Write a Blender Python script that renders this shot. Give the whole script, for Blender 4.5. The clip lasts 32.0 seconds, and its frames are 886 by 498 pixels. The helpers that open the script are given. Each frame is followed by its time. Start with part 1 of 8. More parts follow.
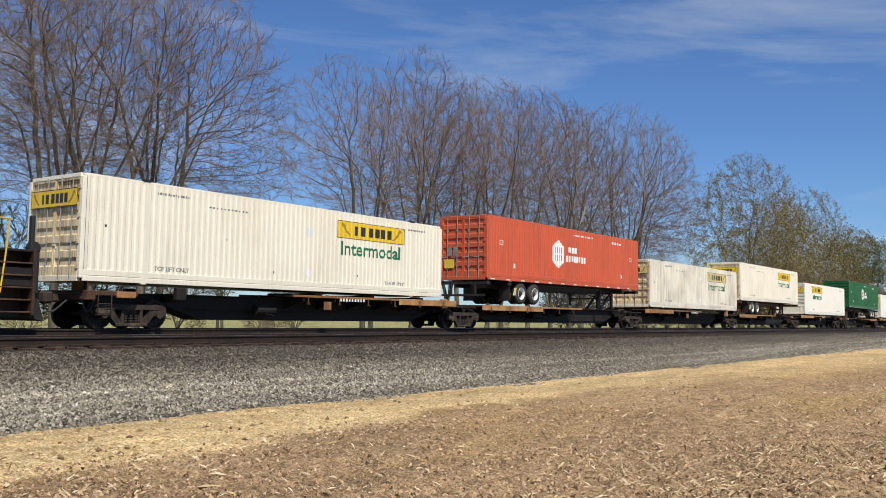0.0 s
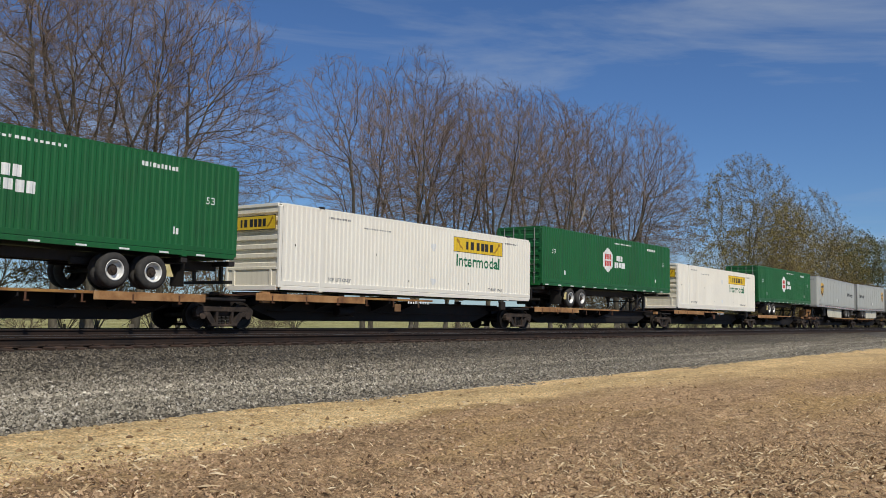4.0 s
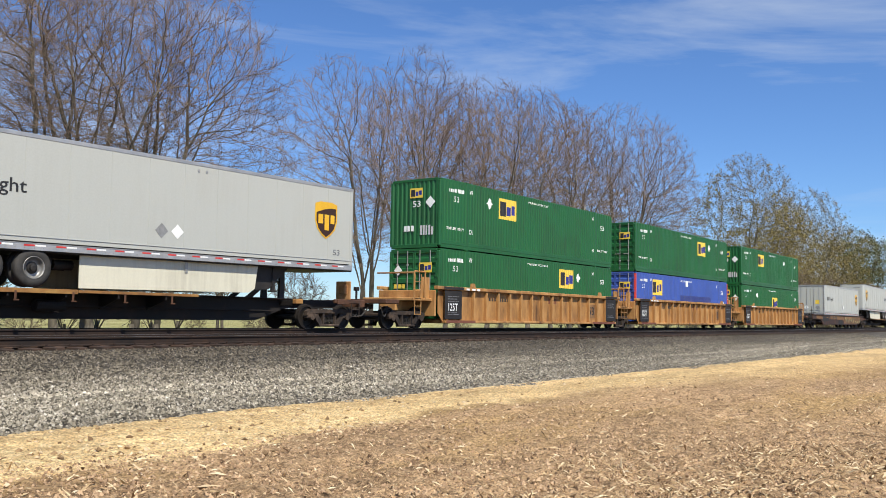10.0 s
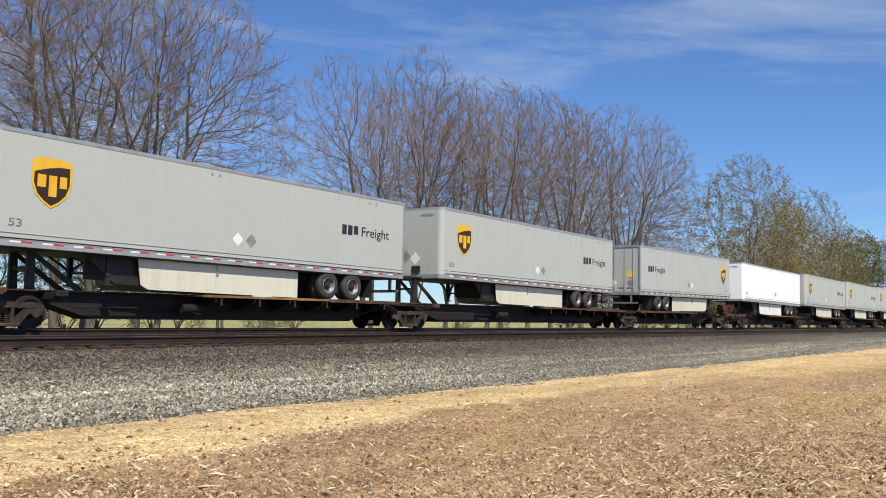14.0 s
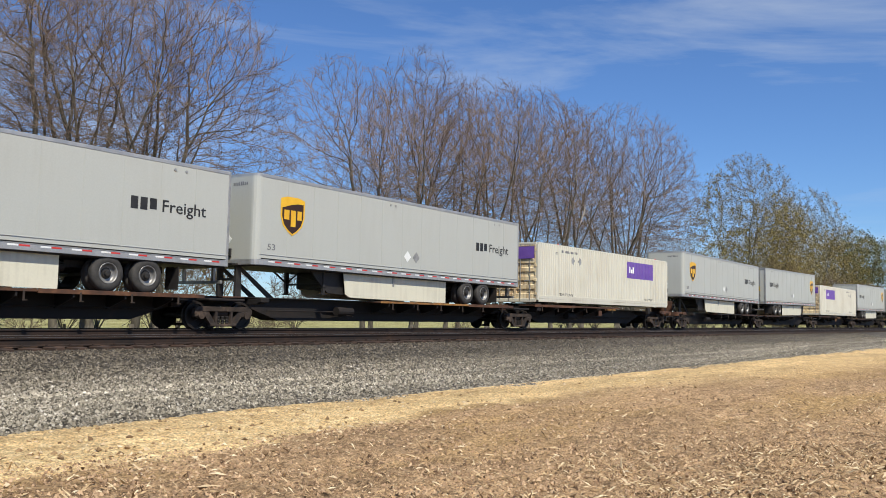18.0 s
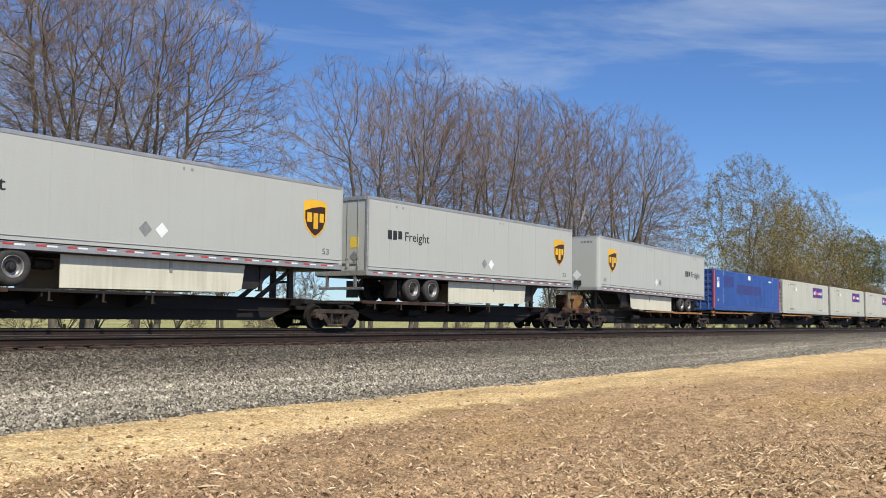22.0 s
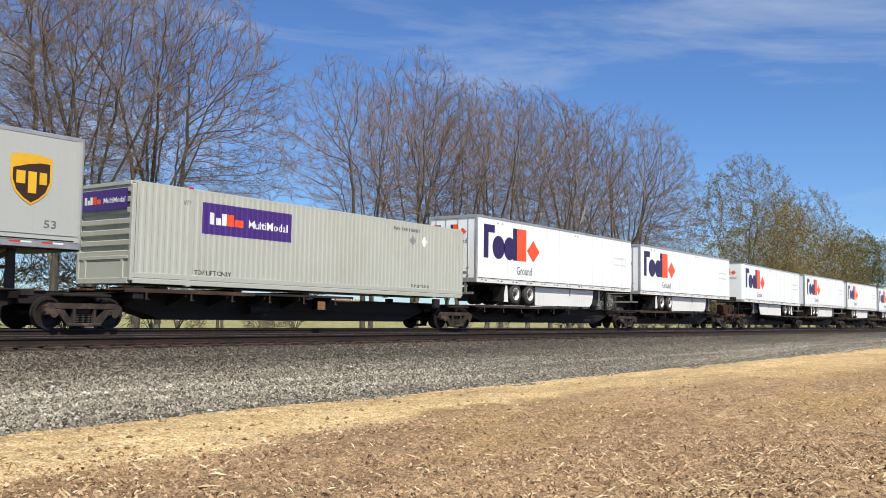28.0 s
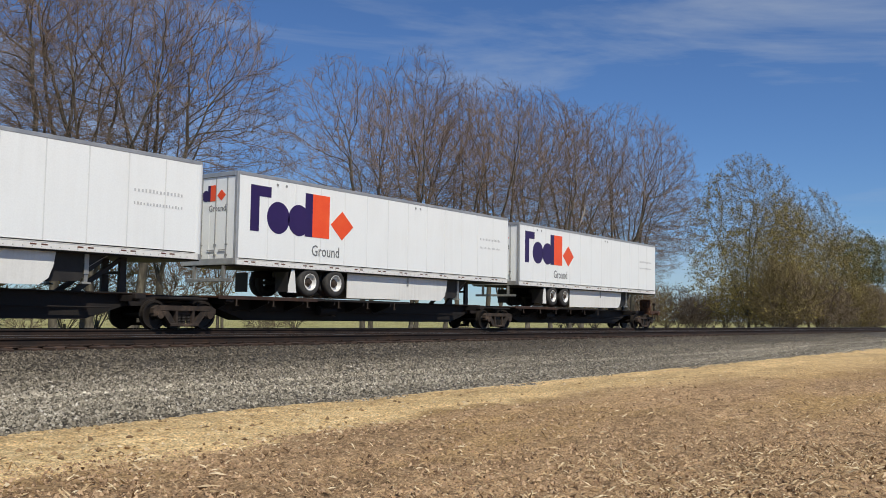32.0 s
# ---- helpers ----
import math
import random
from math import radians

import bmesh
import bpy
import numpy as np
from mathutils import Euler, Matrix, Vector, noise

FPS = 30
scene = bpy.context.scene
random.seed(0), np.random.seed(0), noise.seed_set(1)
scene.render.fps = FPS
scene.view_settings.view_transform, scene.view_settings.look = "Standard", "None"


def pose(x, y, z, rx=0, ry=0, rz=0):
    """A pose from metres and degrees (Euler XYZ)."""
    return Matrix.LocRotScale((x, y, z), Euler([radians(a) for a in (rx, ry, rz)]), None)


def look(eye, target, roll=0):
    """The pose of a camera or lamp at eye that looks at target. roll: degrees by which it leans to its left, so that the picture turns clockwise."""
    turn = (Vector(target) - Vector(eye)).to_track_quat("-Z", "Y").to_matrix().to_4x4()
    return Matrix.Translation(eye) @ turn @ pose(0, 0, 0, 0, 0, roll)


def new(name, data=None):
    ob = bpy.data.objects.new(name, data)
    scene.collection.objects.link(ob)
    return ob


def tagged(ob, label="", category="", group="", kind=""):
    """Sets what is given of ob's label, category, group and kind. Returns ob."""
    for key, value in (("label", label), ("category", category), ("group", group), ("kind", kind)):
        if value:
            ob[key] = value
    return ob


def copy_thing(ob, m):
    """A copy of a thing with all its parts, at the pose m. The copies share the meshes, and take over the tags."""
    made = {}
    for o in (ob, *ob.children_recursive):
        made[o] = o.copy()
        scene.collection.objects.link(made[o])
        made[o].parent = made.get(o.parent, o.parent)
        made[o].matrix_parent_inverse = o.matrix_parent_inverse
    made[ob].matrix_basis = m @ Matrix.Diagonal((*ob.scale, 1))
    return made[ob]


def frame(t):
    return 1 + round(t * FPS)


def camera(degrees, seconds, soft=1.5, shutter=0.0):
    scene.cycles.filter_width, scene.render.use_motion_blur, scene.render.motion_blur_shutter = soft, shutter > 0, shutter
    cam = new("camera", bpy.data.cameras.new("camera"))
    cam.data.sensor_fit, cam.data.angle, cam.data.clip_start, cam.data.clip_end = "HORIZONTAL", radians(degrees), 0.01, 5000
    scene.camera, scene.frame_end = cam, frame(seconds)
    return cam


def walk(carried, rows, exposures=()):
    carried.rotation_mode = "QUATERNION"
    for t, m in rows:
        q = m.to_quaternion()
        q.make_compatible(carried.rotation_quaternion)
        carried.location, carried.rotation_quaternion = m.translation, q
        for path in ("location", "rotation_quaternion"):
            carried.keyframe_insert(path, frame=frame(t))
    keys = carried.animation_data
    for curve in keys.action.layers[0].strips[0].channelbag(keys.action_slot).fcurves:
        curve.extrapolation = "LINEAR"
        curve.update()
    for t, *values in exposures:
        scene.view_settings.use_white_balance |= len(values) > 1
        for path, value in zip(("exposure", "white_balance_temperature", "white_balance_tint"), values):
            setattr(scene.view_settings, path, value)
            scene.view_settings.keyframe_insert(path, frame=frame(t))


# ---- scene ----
EYE = (0.0, 0.0, 0.5)
cam = camera(52.22, 32.0, soft=0.9)
YAW, PITCH, ROLL = radians(54.249), radians(4.271), 0.943
AIM = (math.sin(YAW) * math.cos(PITCH), math.cos(YAW) * math.cos(PITCH), 0.5 + math.sin(PITCH))
walk(cam, [(0.0, look(EYE, AIM, ROLL)), (32.0, look(EYE, AIM, ROLL))],
     exposures=[(0.0, -0.06), (1.0, 0.0), (2.0, -0.42), (3.5, -0.42), (6.0, -0.31), (7.0, 0.14), (8.0, 0.26), (9.0, 0.26), (11.0, 0.32), (13.0, 0.24), (14.0, 0.2), (17.0, -0.05), (18.5, 0.2), (24.0, 0.18), (28.0, 0.2), (29.0, -0.28), (30.0, -0.24), (32.0, -0.28)])

# The train's run: its speed at every fourth second, in metres a second.
SPEEDS = [25.67, 25.54, 25.50, 25.44, 25.54, 25.41, 25.50, 25.65, 25.78]
WHEEL_R = 0.42
SIDE_Y = 21.464          # near side of the loads
RAIL_Y = 22.76           # middle of the train's track
NEAR_TRACK_Y = 18.45     # middle of the empty track
FIELD_Z = -1.05


def run(t):
    """Metres that the train has gone after t seconds."""
    total, n = 0.0, 0
    while n < 8 and t > 4 * n:
        span = min(4.0, t - 4 * n)
        a, b = SPEEDS[n], SPEEDS[n + 1]
        total += span * (a + (b - a) * span / 8.0)
        n += 1
    return total


# ---- light ----
SUN_TO = Vector((-0.32, -0.53, 0.785)).normalized()
sun = new("sun", bpy.data.lights.new("sun", "SUN"))
sun.data.energy, sun.data.angle, sun.data.color = 5.0, radians(0.53), (0.98, 0.925, 0.805)
sun.matrix_world = look((0, 0, 40), Vector((0, 0, 40)) - SUN_TO)

world = bpy.data.worlds.new("world")
scene.world = world
world.use_nodes = True


def build_sky():
    nt = world.node_tree
    nt.nodes.clear()
    sky = nt.nodes.new("ShaderNodeTexSky")
    sky.sky_type, sky.sun_disc = "NISHITA", False
    sky.sun_elevation = math.asin(SUN_TO.z)
    sky.sun_rotation = math.atan2(SUN_TO.x, SUN_TO.y) % (2 * math.pi)
    sky.air_density, sky.dust_density, sky.ozone_density, sky.altitude = 1.0, 0.1, 4.0, 100
    coord = nt.nodes.new("ShaderNodeTexCoord")
    mapping = nt.nodes.new("ShaderNodeMapping")
    mapping.inputs["Scale"].default_value = (1.6, 1.2, 7.5)
    mapping.inputs["Rotation"].default_value = (0.10, 0.16, 0.5)
    nt.links.new(coord.outputs["Generated"], mapping.inputs["Vector"])
    big = nt.nodes.new("ShaderNodeTexNoise")
    big.inputs["Scale"].default_value, big.inputs["Detail"].default_value = 1.5, 7.0
    big.inputs["Roughness"].default_value, big.inputs["Distortion"].default_value = 0.58, 0.6
    nt.links.new(mapping.outputs["Vector"], big.inputs["Vector"])
    ramp = nt.nodes.new("ShaderNodeValToRGB")
    ramp.color_ramp.elements[0].position, ramp.color_ramp.elements[1].position = 0.455, 0.80
    ramp.color_ramp.elements[0].color = (0, 0, 0, 1)
    ramp.color_ramp.elements[1].color = (0.8, 0.8, 0.8, 1)
    nt.links.new(big.outputs["Fac"], ramp.inputs["Fac"])
    tint = nt.nodes.new("ShaderNodeMix")
    tint.data_type, tint.blend_type = "RGBA", "MULTIPLY"
    tint.inputs["Factor"].default_value = 1.0
    tint.inputs["B"].default_value = (0.69, 0.91, 1.23, 1)
    nt.links.new(sky.outputs["Color"], tint.inputs["A"])
    clouds = nt.nodes.new("ShaderNodeMix")
    clouds.data_type = "RGBA"
    clouds.inputs["B"].default_value = (6.2, 6.9, 7.8, 1)
    nt.links.new(ramp.outputs["Color"], clouds.inputs["Factor"])
    nt.links.new(tint.outputs["Result"], clouds.inputs["A"])
    back = nt.nodes.new("ShaderNodeBackground")
    back.inputs["Strength"].default_value = 0.090
    nt.links.new(clouds.outputs["Result"], back.inputs["Color"])
    out = nt.nodes.new("ShaderNodeOutputWorld")
    nt.links.new(back.outputs["Background"], out.inputs["Surface"])


build_sky()


# ---- materials ----
def surface(name, stops, scale=3.0, rough=0.6, metal=0.0, bump=0.15, fine=40.0, stretch=(1, 1, 1), vary=0.06, spec=0.5, detail=6.0):
    """A material of a few colours mixed by coarse noise, with fine grain and relief; stops: (position, colour)."""
    mat = bpy.data.materials.new(name)
    mat.use_nodes = True
    nt = mat.node_tree
    bsdf = nt.nodes["Principled BSDF"]
    bsdf.inputs["Metallic"].default_value = metal
    bsdf.inputs["Specular IOR Level"].default_value = spec
    coord = nt.nodes.new("ShaderNodeTexCoord")
    mapping = nt.nodes.new("ShaderNodeMapping")
    mapping.inputs["Scale"].default_value = stretch
    nt.links.new(coord.outputs["Object"], mapping.inputs["Vector"])
    coarse = nt.nodes.new("ShaderNodeTexNoise")
    coarse.inputs["Scale"].default_value, coarse.inputs["Detail"].default_value = scale, detail
    coarse.inputs["Roughness"].default_value = 0.62
    nt.links.new(mapping.outputs["Vector"], coarse.inputs["Vector"])
    ramp = nt.nodes.new("ShaderNodeValToRGB")
    els = ramp.color_ramp.elements
    while len(els) < len(stops):
        els.new(0.5)
    for el, (at, colour) in zip(els, stops):
        el.position, el.color = at, (*colour, 1)
    nt.links.new(coarse.outputs["Fac"], ramp.inputs["Fac"])
    grain = nt.nodes.new("ShaderNodeTexNoise")
    grain.inputs["Scale"].default_value, grain.inputs["Detail"].default_value = fine, 4.0
    nt.links.new(coord.outputs["Object"], grain.inputs["Vector"])
    info = nt.nodes.new("ShaderNodeObjectInfo")
    add = nt.nodes.new("ShaderNodeMath")
    add.operation = "MULTIPLY_ADD"
    nt.links.new(info.outputs["Random"], add.inputs[0])
    add.inputs[1].default_value, add.inputs[2].default_value = 2 * vary, 0.86 - vary
    lift = nt.nodes.new("ShaderNodeMath")
    lift.operation = "MULTIPLY_ADD"
    nt.links.new(grain.outputs["Fac"], lift.inputs[0])
    lift.inputs[1].default_value = 0.28
    nt.links.new(add.outputs[0], lift.inputs[2])
    hsv = nt.nodes.new("ShaderNodeHueSaturation")
    nt.links.new(ramp.outputs["Color"], hsv.inputs["Color"])
    nt.links.new(lift.outputs[0], hsv.inputs["Value"])
    nt.links.new(hsv.outputs["Color"], bsdf.inputs["Base Color"])
    gloss = nt.nodes.new("ShaderNodeMath")
    gloss.operation = "MULTIPLY_ADD"
    nt.links.new(coarse.outputs["Fac"], gloss.inputs[0])
    gloss.inputs[1].default_value, gloss.inputs[2].default_value = 0.25, rough - 0.12
    nt.links.new(gloss.outputs[0], bsdf.inputs["Roughness"])
    if bump:
        relief = nt.nodes.new("ShaderNodeBump")
        relief.inputs["Strength"].default_value, relief.inputs["Distance"].default_value = bump, 0.02
        nt.links.new(grain.outputs["Fac"], relief.inputs["Height"])
        nt.links.new(relief.outputs["Normal"], bsdf.inputs["Normal"])
    return mat


def paint(name, colour, dirt=(0.16, 0.13, 0.10), amount=0.35, rough=0.42, streak=1.0):
    """Painted sheet metal: a slightly faded coat with grime in vertical streaks and soft blotches."""
    mat = bpy.data.materials.new(name)
    mat.use_nodes = True
    nt = mat.node_tree
    bsdf = nt.nodes["Principled BSDF"]
    coord = nt.nodes.new("ShaderNodeTexCoord")
    info = nt.nodes.new("ShaderNodeObjectInfo")
    shift = nt.nodes.new("ShaderNodeVectorMath")
    shift.operation = "MULTIPLY_ADD"
    spread = nt.nodes.new("ShaderNodeCombineXYZ")
    nt.links.new(info.outputs["Random"], spread.inputs[0])
    nt.links.new(spread.outputs[0], shift.inputs[0])
    shift.inputs[1].default_value = (37, 0, 0)
    nt.links.new(coord.outputs["Object"], shift.inputs[2])
    m1 = nt.nodes.new("ShaderNodeMapping")
    m1.inputs["Scale"].default_value = (5.0 * streak, 5.0 * streak, 0.32)
    nt.links.new(shift.outputs[0], m1.inputs["Vector"])
    lines = nt.nodes.new("ShaderNodeTexNoise")
    lines.inputs["Scale"].default_value, lines.inputs["Detail"].default_value = 1.6, 5.0
    nt.links.new(m1.outputs["Vector"], lines.inputs["Vector"])
    blot = nt.nodes.new("ShaderNodeTexNoise")
    blot.inputs["Scale"].default_value, blot.inputs["Detail"].default_value = 0.55, 6.0
    nt.links.new(shift.outputs[0], blot.inputs["Vector"])
    mul = nt.nodes.new("ShaderNodeMath")
    mul.operation = "MULTIPLY"
    nt.links.new(lines.outputs["Fac"], mul.inputs[0])
    nt.links.new(blot.outputs["Fac"], mul.inputs[1])
    ramp = nt.nodes.new("ShaderNodeMapRange")
    ramp.inputs["From Min"].default_value, ramp.inputs["From Max"].default_value = 0.20, 0.46
    ramp.inputs["To Max"].default_value = amount
    nt.links.new(mul.outputs[0], ramp.inputs["Value"])
    mix = nt.nodes.new("ShaderNodeMix")
    mix.data_type = "RGBA"
    mix.inputs["A"].default_value, mix.inputs["B"].default_value = (*colour, 1), (*dirt, 1)
    nt.links.new(ramp.outputs["Result"], mix.inputs["Factor"])
    grain = nt.nodes.new("ShaderNodeTexNoise")
    grain.inputs["Scale"].default_value = 22.0
    nt.links.new(coord.outputs["Object"], grain.inputs["Vector"])
    val = nt.nodes.new("ShaderNodeMath")
    val.operation = "MULTIPLY_ADD"
    nt.links.new(grain.outputs["Fac"], val.inputs[0])
    val.inputs[1].default_value, val.inputs[2].default_value = 0.14, 0.93
    hsv = nt.nodes.new("ShaderNodeHueSaturation")
    nt.links.new(mix.outputs["Result"], hsv.inputs["Color"])
    nt.links.new(val.outputs[0], hsv.inputs["Value"])
    nt.links.new(hsv.outputs["Color"], bsdf.inputs["Base Color"])
    gl = nt.nodes.new("ShaderNodeMath")
    gl.operation = "MULTIPLY_ADD"
    nt.links.new(blot.outputs["Fac"], gl.inputs[0])
    gl.inputs[1].default_value, gl.inputs[2].default_value = 0.3, rough - 0.1
    nt.links.new(gl.outputs[0], bsdf.inputs["Roughness"])
    relief = nt.nodes.new("ShaderNodeBump")
    relief.inputs["Strength"].default_value, relief.inputs["Distance"].default_value = 0.12, 0.02
    nt.links.new(blot.outputs["Fac"], relief.inputs["Height"])
    nt.links.new(relief.outputs["Normal"], bsdf.inputs["Normal"])
    return mat


RUSTY = (0.17, 0.075, 0.035)
M = {
    "cream": paint("cream container paint", (0.86, 0.80, 0.655), (0.36, 0.27, 0.16), 0.26),
    "cream_old": paint("weathered cream paint", (0.82, 0.76, 0.63), (0.28, 0.23, 0.18), 0.75, streak=1.7),
    "white_clean": paint("clean white container paint", (0.87, 0.83, 0.73), (0.45, 0.37, 0.27), 0.15),
    "orange": paint("orange red container paint", (0.62, 0.105, 0.04), (0.25, 0.07, 0.04), 0.45),
    "hub_green": paint("green container paint", (0.009, 0.118, 0.030), (0.012, 0.045, 0.018), 0.5),
    "emp_green": paint("forest green container paint", (0.009, 0.104, 0.026), (0.012, 0.036, 0.016), 0.55),
    "blue": paint("blue container paint", (0.020, 0.078, 0.305), (0.035, 0.055, 0.12), 0.5),
    "blue_light": paint("faded blue container paint", (0.042, 0.09, 0.36), (0.04, 0.06, 0.17), 0.5),
    "blue_patch": paint("darker blue patch paint", (0.03, 0.045, 0.19), (0.03, 0.04, 0.1), 0.3),
    "red_post": paint("red post paint", (0.62, 0.06, 0.05), RUSTY, 0.3),
    "stone": paint("pale stone grey container paint", (0.455, 0.46, 0.40), (0.3, 0.26, 0.2), 0.35),
    "beige": paint("beige container paint", (0.60, 0.575, 0.48), (0.33, 0.27, 0.19), 0.4),
    "greywhite": paint("light grey trailer skin", (0.445, 0.455, 0.42), (0.33, 0.31, 0.26), 0.16, rough=0.36, streak=0.7),
    "vanwhite": paint("bright white trailer skin", (0.885, 0.90, 0.885), (0.6, 0.57, 0.52), 0.14, rough=0.33, streak=0.7),
    "door_grime": paint("dirty door paint", (0.80, 0.66, 0.42), (0.20, 0.085, 0.03), 1.0, streak=1.5),
    "alu": surface("aluminium rail", [(0.3, (0.36, 0.36, 0.36)), (0.7, (0.52, 0.52, 0.51))], 2.0, 0.42, 0.55, 0.05, 60),
    "galv": surface("galvanised steel", [(0.3, (0.30, 0.30, 0.29)), (0.7, (0.48, 0.47, 0.44))], 5.0, 0.5, 0.6, 0.05, 60),
    "skirt": paint("cream trailer skirt", (0.66, 0.63, 0.50), (0.25, 0.22, 0.17), 0.35),
    "skirt_white": paint("white trailer skirt", (0.80, 0.79, 0.75), (0.4, 0.37, 0.32), 0.25),
    "tyre": surface("tyre rubber", [(0.3, (0.022, 0.021, 0.02)), (0.75, (0.06, 0.055, 0.05))], 6.0, 0.85, 0, 0.2, 80),
    "rim": surface("white wheel rim", [(0.3, (0.62, 0.61, 0.57)), (0.75, (0.80, 0.79, 0.76))], 7.0, 0.4, 0.1, 0.05, 60),
    "rim_steel": surface("dull steel wheel rim", [(0.3, (0.16, 0.155, 0.15)), (0.75, (0.34, 0.33, 0.31))], 7.0, 0.45, 0.5, 0.05, 60),
    "black": surface("black frame paint", [(0.35, (0.010, 0.009, 0.009)), (0.7, (0.032, 0.027, 0.023))], 2.5, 0.62, 0, 0.15, 30),
    "oxide": surface("red oxide frame paint", [(0.35, (0.075, 0.022, 0.015)), (0.7, (0.14, 0.05, 0.03))], 2.5, 0.6, 0, 0.15, 30),
    "car_dark": surface("dark weathered car paint", [(0.3, (0.005, 0.004, 0.0035)), (0.55, (0.011, 0.0075, 0.006)), (0.75, (0.035, 0.019, 0.012))], 1.4, 0.75, 0, 0.3, 25),
    "car_rust": surface("rusty brown steel", [(0.3, (0.035, 0.018, 0.012)), (0.55, (0.10, 0.042, 0.020)), (0.75, (0.20, 0.095, 0.045))], 1.8, 0.8, 0, 0.35, 25, vary=0.14),
    "car_yellow": surface("faded yellow deck edge", [(0.32, (0.10, 0.048, 0.02)), (0.5, (0.28, 0.13, 0.035)), (0.74, (0.42, 0.24, 0.065))], 1.6, 0.7, 0, 0.25, 25, vary=0.14),
    "deck_tan": surface("orange tan deck plate", [(0.3, (0.17, 0.075, 0.03)), (0.5, (0.38, 0.19, 0.07)), (0.72, (0.50, 0.30, 0.14))], 1.8, 0.75, 0, 0.25, 25, vary=0.12),
    "truck": surface("dusty cast steel", [(0.3, (0.014, 0.010, 0.008)), (0.55, (0.045, 0.030, 0.021)), (0.78, (0.125, 0.082, 0.056))], 3.0, 0.85, 0, 0.3, 30, vary=0.12),
    "wheel": surface("dark wheel steel", [(0.3, (0.009, 0.007, 0.006)), (0.7, (0.028, 0.021, 0.016))], 3.0, 0.6, 0.3, 0.15, 30),
    "tread": surface("polished wheel tread", [(0.3, (0.35, 0.34, 0.33)), (0.7, (0.55, 0.54, 0.52))], 4.0, 0.3, 0.9, 0.05, 40),
    "well": surface("yellow ochre well car paint", [(0.28, (0.10, 0.045, 0.017)), (0.40, (0.27, 0.130, 0.042)), (0.54, (0.41, 0.208, 0.066)), (0.75, (0.54, 0.32, 0.135))], 1.5, 0.66, 0, 0.2, 25, stretch=(1.3, 1, 0.45)),
    "well_red": surface("oxide red patch", [(0.3, (0.13, 0.04, 0.025)), (0.7, (0.24, 0.09, 0.05))], 2.0, 0.7, 0, 0.2, 25),
    "camo_brown": surface("brown patched car paint", [(0.3, (0.020, 0.010, 0.007)), (0.5, (0.045, 0.021, 0.012)), (0.75, (0.10, 0.045, 0.022))], 1.5, 0.7, 0, 0.2, 25),
    "camo_black": surface("black patched car paint", [(0.3, (0.008, 0.007, 0.007)), (0.7, (0.028, 0.024, 0.023))], 1.5, 0.7, 0, 0.2, 25),
    "camo_tan": surface("tan patched car paint", [(0.28, (0.055, 0.028, 0.014)), (0.45, (0.17, 0.085, 0.035)), (0.72, (0.33, 0.185, 0.08))], 1.5, 0.7, 0, 0.2, 25),
    "scrawl": surface("pale yellow spray paint", [(0.3, (0.22, 0.15, 0.06)), (0.7, (0.46, 0.36, 0.17))], 2.5, 0.7, 0, 0.1, 30),
    "scrawl_olive": surface("olive spray paint", [(0.3, (0.10, 0.09, 0.045)), (0.7, (0.24, 0.21, 0.11))], 2.5, 0.7, 0, 0.1, 30),
    "yellow": surface("yellow panel", [(0.3, (0.70, 0.44, 0.02)), (0.7, (0.80, 0.56, 0.03))], 2.0, 0.45, 0, 0.05, 40),
    "yellow_faded": surface("faded yellow panel", [(0.3, (0.55, 0.42, 0.12)), (0.7, (0.72, 0.64, 0.36))], 3.0, 0.6, 0, 0.05, 40),
    "gold": surface("gold", [(0.3, (0.70, 0.36, 0.015)), (0.7, (0.82, 0.50, 0.03))], 1.2, 0.4, 0, 0.03, 40),
    "gold_dark": surface("dark gold line", [(0.3, (0.30, 0.16, 0.01)), (0.7, (0.42, 0.24, 0.02))], 2.0, 0.45, 0, 0.03, 40),
    "seam": surface("grey seam strip", [(0.3, (0.72, 0.73, 0.715)), (0.7, (0.82, 0.825, 0.81))], 0.7, 0.4, 0, 0.03, 40),
    "stain": surface("olive brown rust stain", [(0.3, (0.05, 0.045, 0.03)), (0.7, (0.16, 0.12, 0.05))], 3.0, 0.8, 0, 0.05, 40),
    "scraped": surface("scraped pale metal", [(0.3, (0.16, 0.20, 0.30)), (0.7, (0.45, 0.48, 0.52))], 6.0, 0.6, 0, 0.05, 40),
    "brown": surface("dark brown", [(0.3, (0.030, 0.010, 0.004)), (0.7, (0.045, 0.016, 0.007))], 2.0, 0.45, 0, 0.03, 40),
    "ink": surface("black lettering", [(0.3, (0.012, 0.012, 0.012)), (0.7, (0.03, 0.03, 0.03))], 4.0, 0.5, 0, 0.03, 40),
    "greyink": surface("grey lettering", [(0.3, (0.13, 0.13, 0.135)), (0.7, (0.20, 0.20, 0.21))], 4.0, 0.5, 0, 0.03, 40),
    "paleink": surface("pale grey lettering", [(0.3, (0.50, 0.50, 0.51)), (0.7, (0.58, 0.58, 0.58))], 4.0, 0.5, 0, 0.03, 40),
    "whiteink": surface("white lettering", [(0.3, (0.72, 0.74, 0.72)), (0.7, (0.84, 0.84, 0.82))], 4.0, 0.5, 0, 0.03, 40),
    "greenink": surface("green lettering", [(0.3, (0.006, 0.12, 0.05)), (0.7, (0.01, 0.17, 0.07))], 4.0, 0.5, 0, 0.03, 40),
    "redink": surface("red marking", [(0.3, (0.50, 0.025, 0.025)), (0.7, (0.62, 0.05, 0.04))], 4.0, 0.45, 0, 0.03, 40),
